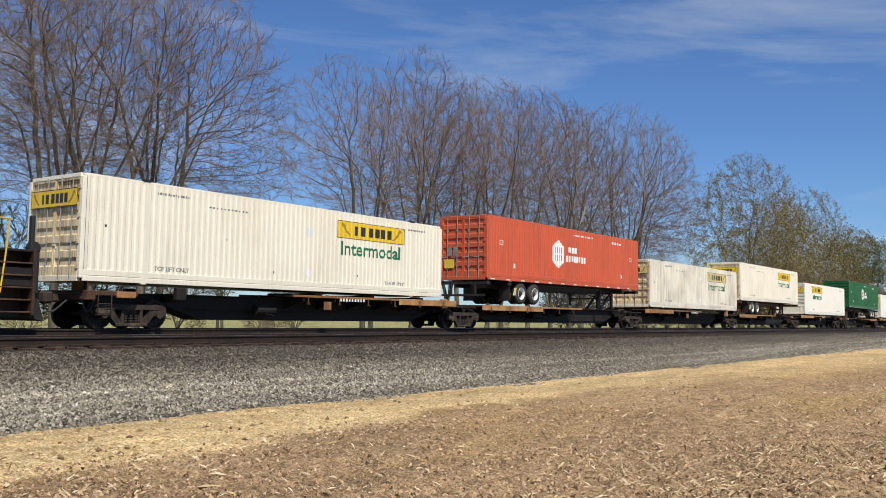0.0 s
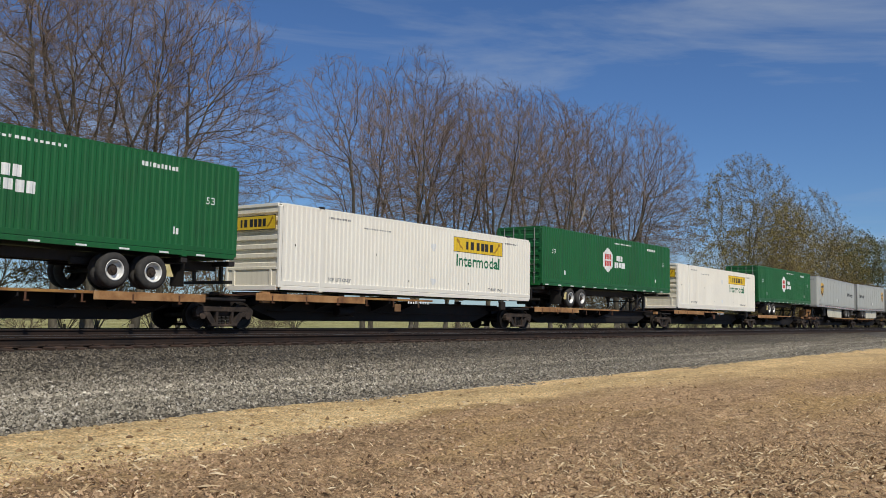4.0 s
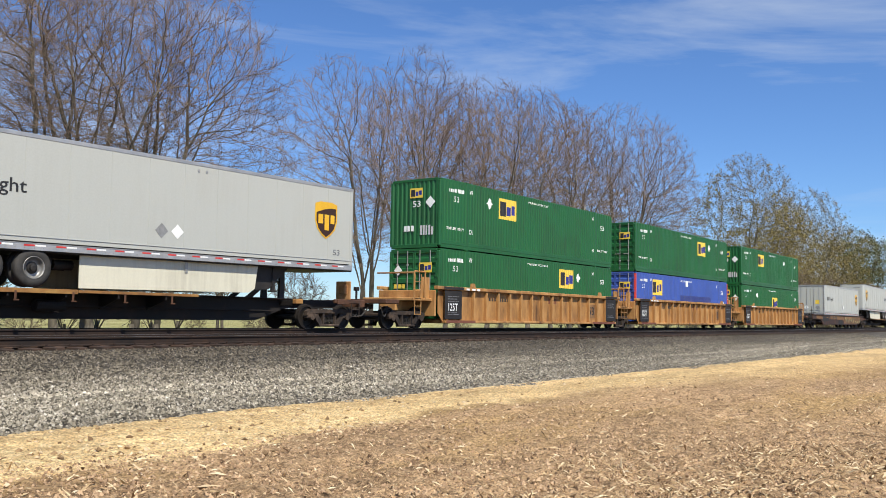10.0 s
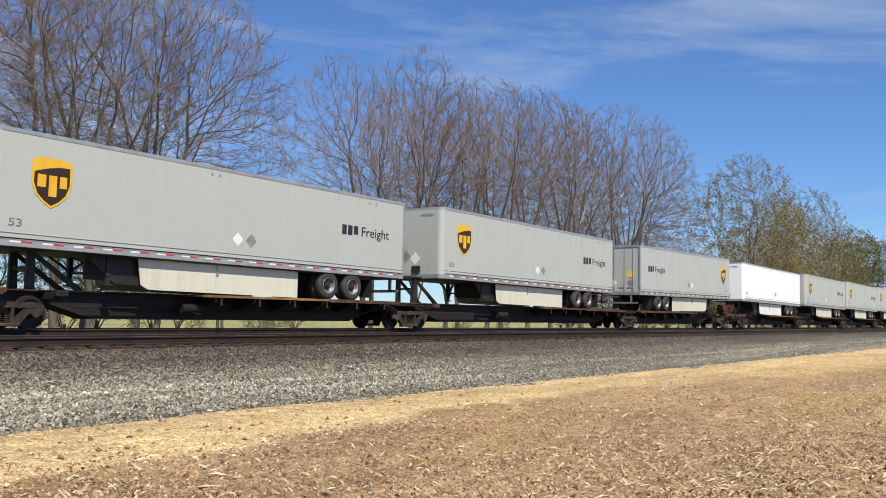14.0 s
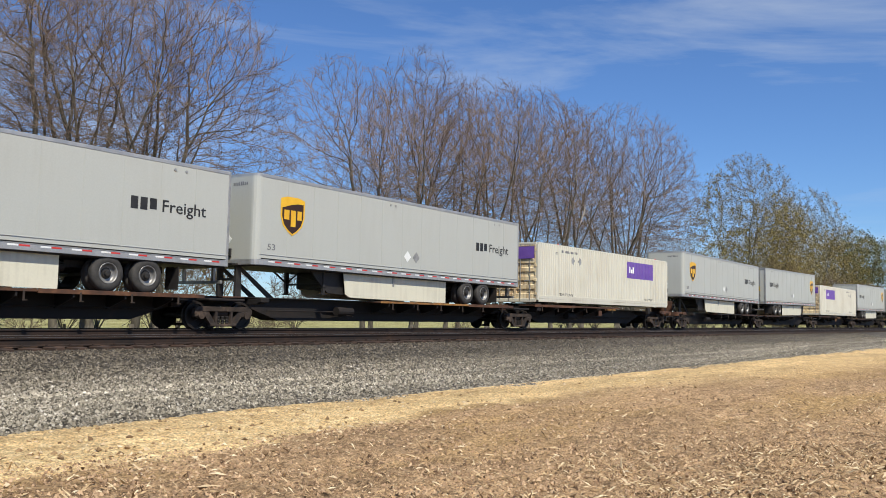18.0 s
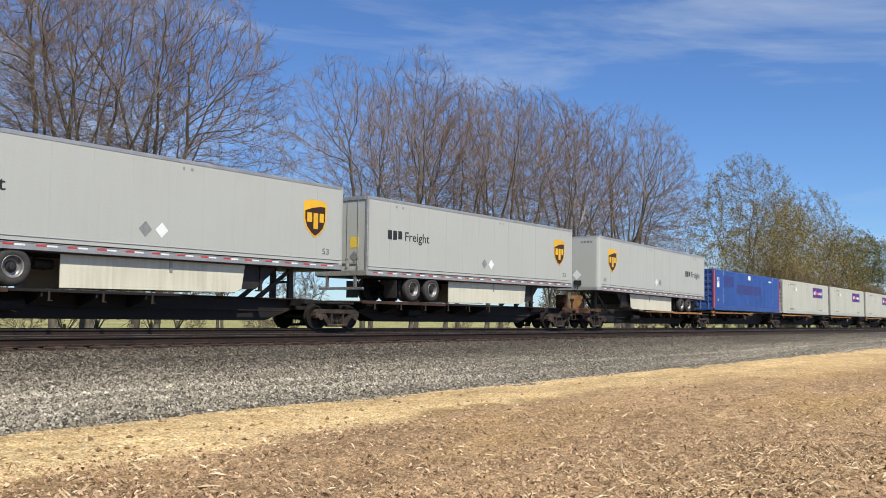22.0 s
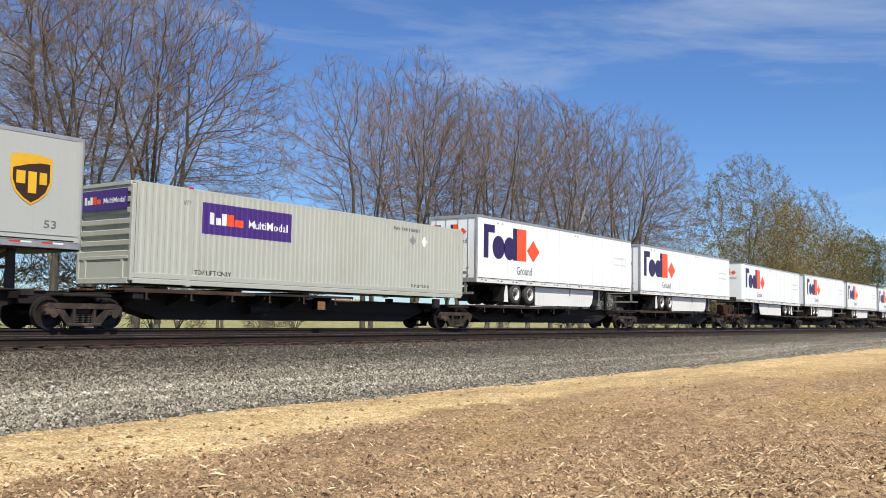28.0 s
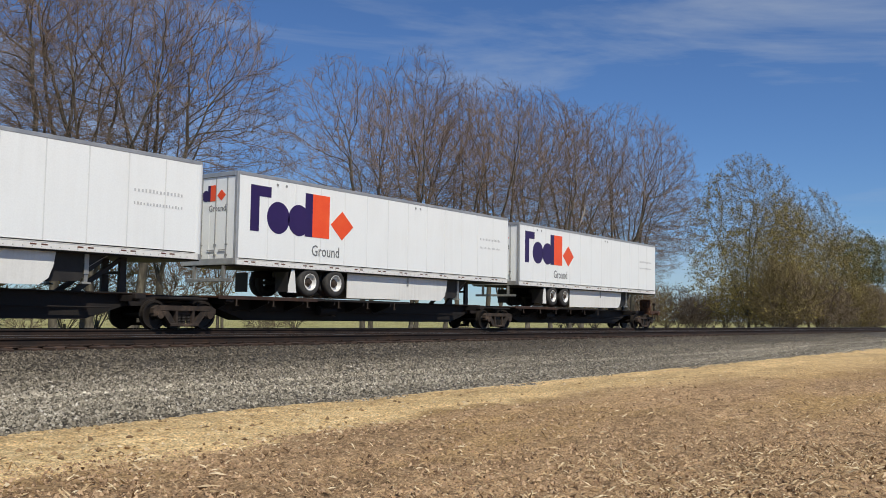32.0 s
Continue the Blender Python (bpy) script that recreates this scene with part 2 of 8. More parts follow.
    "purple": surface("purple panel", [(0.3, (0.055, 0.018, 0.17)), (0.7, (0.07, 0.024, 0.21))], 2.0, 0.4, 0, 0.03, 40),
    "purple_faded": surface("faded purple panel", [(0.3, (0.12, 0.06, 0.30)), (0.7, (0.17, 0.09, 0.38))], 2.0, 0.5, 0, 0.03, 40),
    "violet_ink": surface("dark violet shape", [(0.3, (0.022, 0.008, 0.075)), (0.7, (0.03, 0.011, 0.095))], 2.0, 0.4, 0, 0.03, 40),
    "orange_ink": surface("orange shape", [(0.3, (0.86, 0.075, 0.015)), (0.7, (0.92, 0.11, 0.025))], 2.0, 0.4, 0, 0.03, 40),
    "blueink": surface("dark blue shape", [(0.3, (0.02, 0.025, 0.20)), (0.7, (0.03, 0.035, 0.26))], 2.0, 0.4, 0, 0.03, 40),
    "placard": surface("grey metal placard", [(0.3, (0.22, 0.22, 0.22)), (0.7, (0.36, 0.36, 0.35))], 6.0, 0.5, 0.3, 0.05, 40),
    "sticker": surface("orange yellow sticker", [(0.3, (0.74, 0.50, 0.05)), (0.7, (0.82, 0.60, 0.09))], 6.0, 0.5, 0, 0.03, 40),
    "rail_side": surface("rusty rail steel", [(0.3, (0.012, 0.008, 0.006)), (0.6, (0.030, 0.016, 0.010)), (0.78, (0.075, 0.038, 0.020))], 2.0, 0.8, 0.2, 0.2, 30),
    "rail_top": surface("worn rail head", [(0.3, (0.25, 0.22, 0.20)), (0.7, (0.40, 0.38, 0.36))], 2.0, 0.35, 0.85, 0.05, 30),
    "tie": surface("weathered timber tie", [(0.3, (0.022, 0.014, 0.010)), (0.55, (0.062, 0.034, 0.021)), (0.75, (0.13, 0.070, 0.041))], 3.0, 0.9, 0, 0.5, 30, stretch=(1, 0.2, 1), vary=0.25),
    "bark": surface("grey brown bark", [(0.3, (0.036, 0.031, 0.025)), (0.55, (0.11, 0.096, 0.073)), (0.75, (0.29, 0.26, 0.185))], 2.2, 0.9, 0, 0.5, 14, stretch=(1, 1, 0.3), vary=0.1),
    "twig": surface("brown twigs", [(0.3, (0.118, 0.083, 0.063)), (0.7, (0.275, 0.196, 0.145))], 0.5, 0.85, 0, 0, 8, vary=0.1),
    "snag": surface("bleached bare wood", [(0.3, (0.42, 0.38, 0.31)), (0.7, (0.66, 0.61, 0.52))], 3.0, 0.8, 0, 0.2, 20),
    "twig_brush": surface("dark brown brush twigs", [(0.3, (0.085, 0.063, 0.045)), (0.7, (0.19, 0.14, 0.098))], 0.5, 0.85, 0, 0, 8, vary=0.15),
    "twig_olive": surface("olive budding twigs", [(0.3, (0.085, 0.064, 0.030)), (0.7, (0.20, 0.150, 0.066))], 0.5, 0.85, 0, 0, 8, vary=0.12),
    "leaf_olive": surface("young olive leaves", [(0.3, (0.19, 0.15, 0.036)), (0.7, (0.33, 0.265, 0.075))], 0.8, 0.7, 0, 0, 8, vary=0.15),
    "leaf_green": surface("spring green leaves", [(0.3, (0.040, 0.055, 0.010)), (0.7, (0.105, 0.115, 0.028))], 0.8, 0.7, 0, 0, 8, vary=0.15),
    "needle": surface("dark evergreen needles", [(0.3, (0.016, 0.035, 0.012)), (0.7, (0.045, 0.07, 0.025))], 0.8, 0.8, 0, 0, 8, vary=0.15),
}


def ground_material():
    """Ploughed soil near the camera, a pale sandy strip beside the gravel, young grass beyond the railway."""
    mat = bpy.data.materials.new("field soil and grass")
    mat.use_nodes = True
    nt = mat.node_tree
    bsdf = nt.nodes["Principled BSDF"]
    bsdf.inputs["Roughness"].default_value, bsdf.inputs["Specular IOR Level"].default_value = 0.95, 0.15
    geo = nt.nodes.new("ShaderNodeNewGeometry")
    sep = nt.nodes.new("ShaderNodeSeparateXYZ")
    nt.links.new(geo.outputs["Position"], sep.inputs[0])

    def noise_of(scale, detail=6.0, rough=0.6, stretch=None):
        n = nt.nodes.new("ShaderNodeTexNoise")
        n.inputs["Scale"].default_value, n.inputs["Detail"].default_value, n.inputs["Roughness"].default_value = scale, detail, rough
        if stretch:
            mp = nt.nodes.new("ShaderNodeMapping")
            mp.inputs["Scale"].default_value = stretch
            nt.links.new(geo.outputs["Position"], mp.inputs["Vector"])
            nt.links.new(mp.outputs["Vector"], n.inputs["Vector"])
        else:
            nt.links.new(geo.outputs["Position"], n.inputs["Vector"])
        return n.outputs["Fac"]

    def ramp_of(fac, stops):
        r = nt.nodes.new("ShaderNodeValToRGB")
        while len(r.color_ramp.elements) < len(stops):
            r.color_ramp.elements.new(0.5)
        for el, (at, col) in zip(r.color_ramp.elements, stops):
            el.position, el.color = at, (*col, 1)
        nt.links.new(fac, r.inputs["Fac"])
        return r.outputs["Color"]

    def mixed(fac, a, b):
        m = nt.nodes.new("ShaderNodeMix")
        m.data_type = "RGBA"
        nt.links.new(fac, m.inputs["Factor"])
        nt.links.new(a, m.inputs["A"])
        nt.links.new(b, m.inputs["B"])
        return m.outputs["Result"]

    # the strip is widest where the field begins
    widen = nt.nodes.new("ShaderNodeMapRange")
    widen.inputs["From Min"].default_value, widen.inputs["From Max"].default_value = 3.5, 15.0
    widen.inputs["To Min"].default_value, widen.inputs["To Max"].default_value = 1.05, -0.25
    nt.links.new(sep.outputs["X"], widen.inputs["Value"])
    shifted = nt.nodes.new("ShaderNodeMath")
    nt.links.new(sep.outputs["Y"], shifted.inputs[0])
    nt.links.new(widen.outputs["Result"], shifted.inputs[1])
    across = shifted.outputs[0]

    def edge(at, width, wobble, amount):
        """0 below Y = at, 1 above, with a wavy line between."""
        m = nt.nodes.new("ShaderNodeMath")
        m.operation = "MULTIPLY_ADD"
        nt.links.new(wobble, m.inputs[0])
        m.inputs[1].default_value = amount
        nt.links.new(across, m.inputs[2])
        r = nt.nodes.new("ShaderNodeMapRange")
        r.inputs["From Min"].default_value, r.inputs["From Max"].default_value = at + amount / 2 - width / 2, at + amount / 2 + width / 2
        nt.links.new(m.outputs[0], r.inputs["Value"])
        return r.outputs["Result"]

    soil = ramp_of(noise_of(5.5, 10, 0.72), [(0.31, (0.15, 0.091, 0.048)), (0.49, (0.45, 0.295, 0.160)), (0.68, (0.60, 0.41, 0.235))])
    clay = ramp_of(noise_of(7.0, 10, 0.7), [(0.34, (0.30, 0.19, 0.085)), (0.66, (0.54, 0.36, 0.165))])
    field = mixed(ramp_of(noise_of(0.22, 4, 0.6, (0.5, 1.6, 1)), [(0.50, (0, 0, 0)), (0.64, (1, 1, 1))]), soil, clay)
    sand = ramp_of(noise_of(6.0, 10, 0.7), [(0.32, (0.52, 0.34, 0.16)), (0.47, (0.80, 0.565, 0.275)), (0.66, (0.93, 0.725, 0.41))])
    grass = ramp_of(noise_of(0.35, 10, 0.75), [(0.36, (0.19, 0.18, 0.06)), (0.5, (0.34, 0.32, 0.13)), (0.66, (0.50, 0.46, 0.23))])
    near = mixed(edge(8.75, 0.5, noise_of(0.8, 9, 0.75), 2.2), field, sand)
    # the sandy clay spreads over the field where the strip runs on
    slant = nt.nodes.new("ShaderNodeMath")
    slant.operation = "MULTIPLY_ADD"
    nt.links.new(sep.outputs["X"], slant.inputs[0])
    slant.inputs[1].default_value = 0.14
    nt.links.new(sep.outputs["Y"], slant.inputs[2])
    ragged = nt.nodes.new("ShaderNodeMath")
    ragged.operation = "MULTIPLY_ADD"
    nt.links.new(noise_of(0.9, 8, 0.7, (0.5, 1.3, 1)), ragged.inputs[0])
    ragged.inputs[1].default_value = 4.0
    nt.links.new(slant.outputs[0], ragged.inputs[2])
    spill = nt.nodes.new("ShaderNodeMapRange")
    spill.inputs["From Min"].default_value, spill.inputs["From Max"].default_value = 12.0, 14.0
    spill.inputs["To Max"].default_value = 0.8
    nt.links.new(ragged.outputs[0], spill.inputs["Value"])
    near = mixed(spill.outputs["Result"], near, mixed(noise_of(3.0, 6), clay, sand))
    col = mixed(edge(25.8, 0.8, noise_of(0.8, 5), 0.8), near, grass)
    # crumbs: dark pits and pale grains
    crumb = nt.nodes.new("ShaderNodeMapRange")
    crumb.inputs["From Min"].default_value, crumb.inputs["From Max"].default_value = 0.36, 0.66
    crumb.inputs["To Min"].default_value, crumb.inputs["To Max"].default_value = 0.34, 1.62
    nt.links.new(noise_of(26.0, 6, 0.75), crumb.inputs["Value"])
    damp = nt.nodes.new("ShaderNodeMapRange")
    damp.inputs["From Min"].default_value, damp.inputs["From Max"].default_value = 0.36, 0.62
    damp.inputs["To Min"].default_value, damp.inputs["To Max"].default_value = 0.74, 1.12
    nt.links.new(noise_of(0.45, 6, 0.7, (0.45, 1.5, 1)), damp.inputs["Value"])
    mottle = nt.nodes.new("ShaderNodeMath")
    mottle.operation = "MULTIPLY"
    nt.links.new(crumb.outputs["Result"], mottle.inputs[0])
    nt.links.new(damp.outputs["Result"], mottle.inputs[1])
    speck = nt.nodes.new("ShaderNodeHueSaturation")
    nt.links.new(mottle.outputs[0], speck.inputs["Value"])
    nt.links.new(col, speck.inputs["Color"])
    nt.links.new(speck.outputs["Color"], bsdf.inputs["Base Color"])
    relief = nt.nodes.new("ShaderNodeBump")
    relief.inputs["Strength"].default_value, relief.inputs["Distance"].default_value = 1.0, 0.06
    nt.links.new(noise_of(14.0, 8, 0.7), relief.inputs["Height"])
    nt.links.new(relief.outputs["Normal"], bsdf.inputs["Normal"])
    return mat


def ballast_material(name, island):
    """Crushed stone, each piece with its own grey; the bed under the pieces takes its greys from small cells, painted
    darker for the shade in the gaps.
    """
    mat = bpy.data.materials.new(name)
    mat.use_nodes = True
    nt = mat.node_tree
    bsdf = nt.nodes["Principled BSDF"]
    bsdf.inputs["Roughness"].default_value = 0.9
    geo = nt.nodes.new("ShaderNodeNewGeometry")
    ramp = nt.nodes.new("ShaderNodeValToRGB")
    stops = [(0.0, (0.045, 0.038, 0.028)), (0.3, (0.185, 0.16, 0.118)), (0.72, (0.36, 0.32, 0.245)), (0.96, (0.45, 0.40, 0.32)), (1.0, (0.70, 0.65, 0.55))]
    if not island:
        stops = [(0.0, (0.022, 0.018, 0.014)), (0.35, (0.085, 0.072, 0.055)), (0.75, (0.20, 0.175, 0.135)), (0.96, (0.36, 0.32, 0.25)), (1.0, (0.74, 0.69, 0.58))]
    while len(ramp.color_ramp.elements) < len(stops):
        ramp.color_ramp.elements.new(0.5)
    for el, (at, col) in zip(ramp.color_ramp.elements, stops):
        el.position, el.color = at, (*col, 1)
    cell = nt.nodes.new("ShaderNodeTexVoronoi")
    cell.inputs["Scale"].default_value = 16.0
    nt.links.new(geo.outputs["Position"], cell.inputs["Vector"])
    if island:
        nt.links.new(geo.outputs["Random Per Island"], ramp.inputs["Fac"])
    else:
        sepc = nt.nodes.new("ShaderNodeSeparateColor")
        nt.links.new(cell.outputs["Color"], sepc.inputs[0])
        nt.links.new(sepc.outputs[0], ramp.inputs["Fac"])
    # bands where wheels have ground the stone to pale dust
    mp = nt.nodes.new("ShaderNodeMapping")
    mp.inputs["Scale"].default_value = (0.05, 1.1, 0.4)
    nt.links.new(geo.outputs["Position"], mp.inputs["Vector"])
    band = nt.nodes.new("ShaderNodeTexNoise")
    band.inputs["Scale"].default_value, band.inputs["Detail"].default_value = 1.0, 3.0
    nt.links.new(mp.outputs["Vector"], band.inputs["Vector"])
    br = nt.nodes.new("ShaderNodeMapRange")
    br.inputs["From Min"].default_value, br.inputs["From Max"].default_value = 0.40, 0.66
    br.inputs["To Min"].default_value, br.inputs["To Max"].default_value = 0.32, 0.76
    nt.links.new(band.outputs["Fac"], br.inputs["Value"])
    # a service track has left one pale rut of dust along the bed
    place_of = nt.nodes.new("ShaderNodeSeparateXYZ")
    nt.links.new(geo.outputs["Position"], place_of.inputs[0])
    wander = nt.nodes.new("ShaderNodeTexNoise")
    wander.noise_dimensions = "1D"
    wander.inputs["Scale"].default_value, wander.inputs["Detail"].default_value = 0.22, 3.0
    nt.links.new(place_of.outputs["X"], wander.inputs["W"])
    wave = nt.nodes.new("ShaderNodeMath")
    wave.operation = "MULTIPLY_ADD"
    nt.links.new(wander.outputs["Fac"], wave.inputs[0])
    wave.inputs[1].default_value = 0.9
    nt.links.new(place_of.outputs["Y"], wave.inputs[2])
    rut = nt.nodes.new("ShaderNodeValToRGB")
    rut.color_ramp.elements[0].position, rut.color_ramp.elements[1].position = 0.0, 1.0
    for at, v in ((0.34, 0.0), (0.40, -0.16), (0.46, 0.0), (0.53, 0.42), (0.60, 0.0), (0.74, 0.0), (0.80, 0.20), (0.87, 0.0)):
        el = rut.color_ramp.elements.new(at)
        el.color = (0.5 + v, 0.5 + v, 0.5 + v, 1)
    for el in (rut.color_ramp.elements[0], rut.color_ramp.elements[-1]):
        el.color = (0.5, 0.5, 0.5, 1)
    span = nt.nodes.new("ShaderNodeMapRange")
    span.inputs["From Min"].default_value, span.inputs["From Max"].default_value = 11.5, 16.0
    nt.links.new(wave.outputs[0], span.inputs["Value"])
    nt.links.new(span.outputs["Result"], rut.inputs["Fac"])
    both = nt.nodes.new("ShaderNodeMath")
    nt.links.new(br.outputs["Result"], both.inputs[0])
    nt.links.new(rut.outputs["Color"], both.inputs[1])
    hsv = nt.nodes.new("ShaderNodeHueSaturation")
    nt.links.new(ramp.outputs["Color"], hsv.inputs["Color"])
    nt.links.new(both.outputs[0], hsv.inputs["Value"])
    # brake dust and oil stain the stone between the ties dark rust brown; train shade is painted in too
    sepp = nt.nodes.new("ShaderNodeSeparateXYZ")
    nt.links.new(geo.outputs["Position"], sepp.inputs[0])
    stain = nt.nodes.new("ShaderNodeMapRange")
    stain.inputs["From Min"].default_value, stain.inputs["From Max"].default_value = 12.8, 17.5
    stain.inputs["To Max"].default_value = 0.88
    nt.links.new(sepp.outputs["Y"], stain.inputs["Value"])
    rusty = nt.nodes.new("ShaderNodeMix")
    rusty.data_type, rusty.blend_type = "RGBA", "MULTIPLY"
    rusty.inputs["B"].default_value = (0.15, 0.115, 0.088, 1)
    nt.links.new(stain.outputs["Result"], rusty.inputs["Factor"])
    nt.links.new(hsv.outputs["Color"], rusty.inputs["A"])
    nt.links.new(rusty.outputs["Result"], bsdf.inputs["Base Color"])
    relief = nt.nodes.new("ShaderNodeBump")
    relief.inputs["Strength"].default_value, relief.inputs["Distance"].default_value = 0.8, 0.05
    if not island:
        nt.links.new(cell.outputs["Distance"], relief.inputs["Height"])
        relief.invert = True
        nt.links.new(relief.outputs["Normal"], bsdf.inputs["Normal"])
    return mat


def island_material(name, stops, rough=0.9):
    mat = bpy.data.materials.new(name)
    mat.use_nodes = True
    nt = mat.node_tree
    bsdf = nt.nodes["Principled BSDF"]
    bsdf.inputs["Roughness"].default_value, bsdf.inputs["Specular IOR Level"].default_value = rough, 0.2
    geo = nt.nodes.new("ShaderNodeNewGeometry")
    ramp = nt.nodes.new("ShaderNodeValToRGB")
    while len(ramp.color_ramp.elements) < len(stops):
        ramp.color_ramp.elements.new(0.5)
    for el, (at, col) in zip(ramp.color_ramp.elements, stops):
        el.position, el.color = at, (*col, 1)
    nt.links.new(geo.outputs["Random Per Island"], ramp.inputs["Fac"])
    grain = nt.nodes.new("ShaderNodeTexNoise")
    grain.inputs["Scale"].default_value = 30.0
    nt.links.new(geo.outputs["Position"], grain.inputs["Vector"])
    hsv = nt.nodes.new("ShaderNodeHueSaturation")
    val = nt.nodes.new("ShaderNodeMath")
    val.operation = "MULTIPLY_ADD"
    nt.links.new(grain.outputs["Fac"], val.inputs[0])
    val.inputs[1].default_value, val.inputs[2].default_value = 0.6, 0.7
    nt.links.new(val.outputs[0], hsv.inputs["Value"])
    nt.links.new(ramp.outputs["Color"], hsv.inputs["Color"])
    nt.links.new(hsv.outputs["Color"], bsdf.inputs["Base Color"])
    return mat


M["ground"] = ground_material()
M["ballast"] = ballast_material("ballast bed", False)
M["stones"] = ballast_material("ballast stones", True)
M["stalks"] = island_material("dry maize stalks", [(0.0, (0.09, 0.052, 0.028)), (0.3, (0.30, 0.19, 0.10)), (0.7, (0.56, 0.41, 0.23)), (1.0, (0.80, 0.67, 0.45))])
M["clods"] = island_material("soil clods", [(0.0, (0.10, 0.062, 0.036)), (0.35, (0.30, 0.195, 0.115)), (1.0, (0.60, 0.42, 0.26))])

M["husks"] = island_material("pale maize husks", [(0.0, (0.14, 0.085, 0.045)), (0.5, (0.40, 0.28, 0.15)), (1.0, (0.70, 0.56, 0.37))])


# ---- mesh kit ----
class Kit:
    """Collects the faces of one mesh."""

    def __init__(self):
        self.v, self.f = [], []

    def add(self, verts, faces):
        n = len(self.v)
        self.v.extend(verts)
        self.f.extend(tuple(i + n for i in q) for q in faces)
        return self

    def box(self, x0, x1, y0, y1, z0, z1, c=0.0):
        if c <= 0:
            return self.add([(x0, y0, z0), (x1, y0, z0), (x1, y1, z0), (x0, y1, z0), (x0, y0, z1), (x1, y0, z1), (x1, y1, z1), (x0, y1, z1)],
                            [(0, 3, 2, 1), (4, 5, 6, 7), (0, 1, 5, 4), (1, 2, 6, 5), (2, 3, 7, 6), (3, 0, 4, 7)])
        c = min(c, (x1 - x0) / 2.2, (y1 - y0) / 2.2, (z1 - z0) / 2.2)
        lo, hi, vs, at = (x0, y0, z0), (x1, y1, z1), [], {}
        for i in range(8):
            s = (i & 1, i >> 1 & 1, i >> 2 & 1)
            for k in range(3):
                p = [(hi[a] if s[a] else lo[a]) if a == k else (hi[a] - c if s[a] else lo[a] + c) for a in range(3)]
                at[i, k] = len(vs)
                vs.append(tuple(p))
        fs = []
        for k in range(3):
            a, b = (k + 1) % 3, (k + 2) % 3
            for s in (0, 1):
                q = [at[(s << k) | (i << a) | (j << b), k] for i, j in ((0, 0), (1, 0), (1, 1), (0, 1))]
                fs.append(q if s else q[::-1])
                for t in (0, 1):
                    e = [(s << a) | (t << b), (s << a) | (t << b) | (1 << k)]
                    q = [at[e[0], a], at[e[1], a], at[e[1], b], at[e[0], b]]
                    fs.append(q if s != t else q[::-1])
        for i in range(8):
            q = [at[i, 0], at[i, 1], at[i, 2]]
            fs.append(q if bin(i).count("1") % 2 else q[::-1])
        return self.add(vs, fs)

    def prism(self, poly, y0, y1, axis="y"):
        """A polygon of (a, b) pushed along an axis: y takes (x, z), x takes (y, z), z takes (x, y)."""
        n = len(poly)
        put = {"y": lambda a, b, c: (a, c, b), "x": lambda a, b, c: (c, a, b), "z": lambda a, b, c: (a, b, c)}[axis]
        vs = [put(a, b, y0) for a, b in poly] + [put(a, b, y1) for a, b in poly]
        fs = [tuple(range(n)), tuple(range(2 * n - 1, n - 1, -1))] + [(i, i + n, (i + 1) % n + n, (i + 1) % n) for i in range(n)]
        return self.add(vs, fs)

    def cyl(self, p, axis, r, length, n=16, r2=None):
        """A round bar or cone from p along the axis letter."""
        r2 = r if r2 is None else r2
        put = {"x": lambda a, b, c: (p[0] + c, p[1] + a, p[2] + b), "y": lambda a, b, c: (p[0] + b, p[1] + c, p[2] + a), "z": lambda a, b, c: (p[0] + a, p[1] + b, p[2] + c)}[axis]
        ring = [(math.cos(2 * math.pi * i / n), math.sin(2 * math.pi * i / n)) for i in range(n)]
        vs = [put(r * a, r * b, 0) for a, b in ring] + [put(r2 * a, r2 * b, length) for a, b in ring]
        fs = [tuple(range(n - 1, -1, -1)), tuple(range(n, 2 * n))] + [(i, (i + 1) % n, (i + 1) % n + n, i + n) for i in range(n)]
        return self.add(vs, fs)

    def lathe(self, p, axis, profile, n=24, caps=True):
        """Rings of (distance along the axis, radius) joined to a turned body."""
        put = {"x": lambda a, b, c: (p[0] + c, p[1] + a, p[2] + b), "y": lambda a, b, c: (p[0] + b, p[1] + c, p[2] + a), "z": lambda a, b, c: (p[0] + a, p[1] + b, p[2] + c)}[axis]
        vs, fs, m = [], [], len(profile)
        for d, r in profile:
            vs += [put(r * math.cos(2 * math.pi * i / n), r * math.sin(2 * math.pi * i / n), d) for i in range(n)]
        for k in range(m - 1):
            fs += [(k * n + i, k * n + (i + 1) % n, (k + 1) * n + (i + 1) % n, (k + 1) * n + i) for i in range(n)]
        if caps:
            fs += [tuple(range(n - 1, -1, -1)), tuple(range((m - 1) * n, m * n))]
        return self.add(vs, fs)

    def tube(self, a, b, r, n=6, r2=None):
        a, b = Vector(a), Vector(b)
        d = (b - a).normalized()
        u = d.orthogonal().normalized()
        w = d.cross(u)
        r2 = r if r2 is None else r2
        ring = [u * math.cos(2 * math.pi * i / n) + w * math.sin(2 * math.pi * i / n) for i in range(n)]
        vs = [tuple(a + q * r) for q in ring] + [tuple(b + q * r2) for q in ring]
        fs = [tuple(range(n - 1, -1, -1)), tuple(range(n, 2 * n))] + [(i, (i + 1) % n, (i + 1) % n + n, i + n) for i in range(n)]
        return self.add(vs, fs)

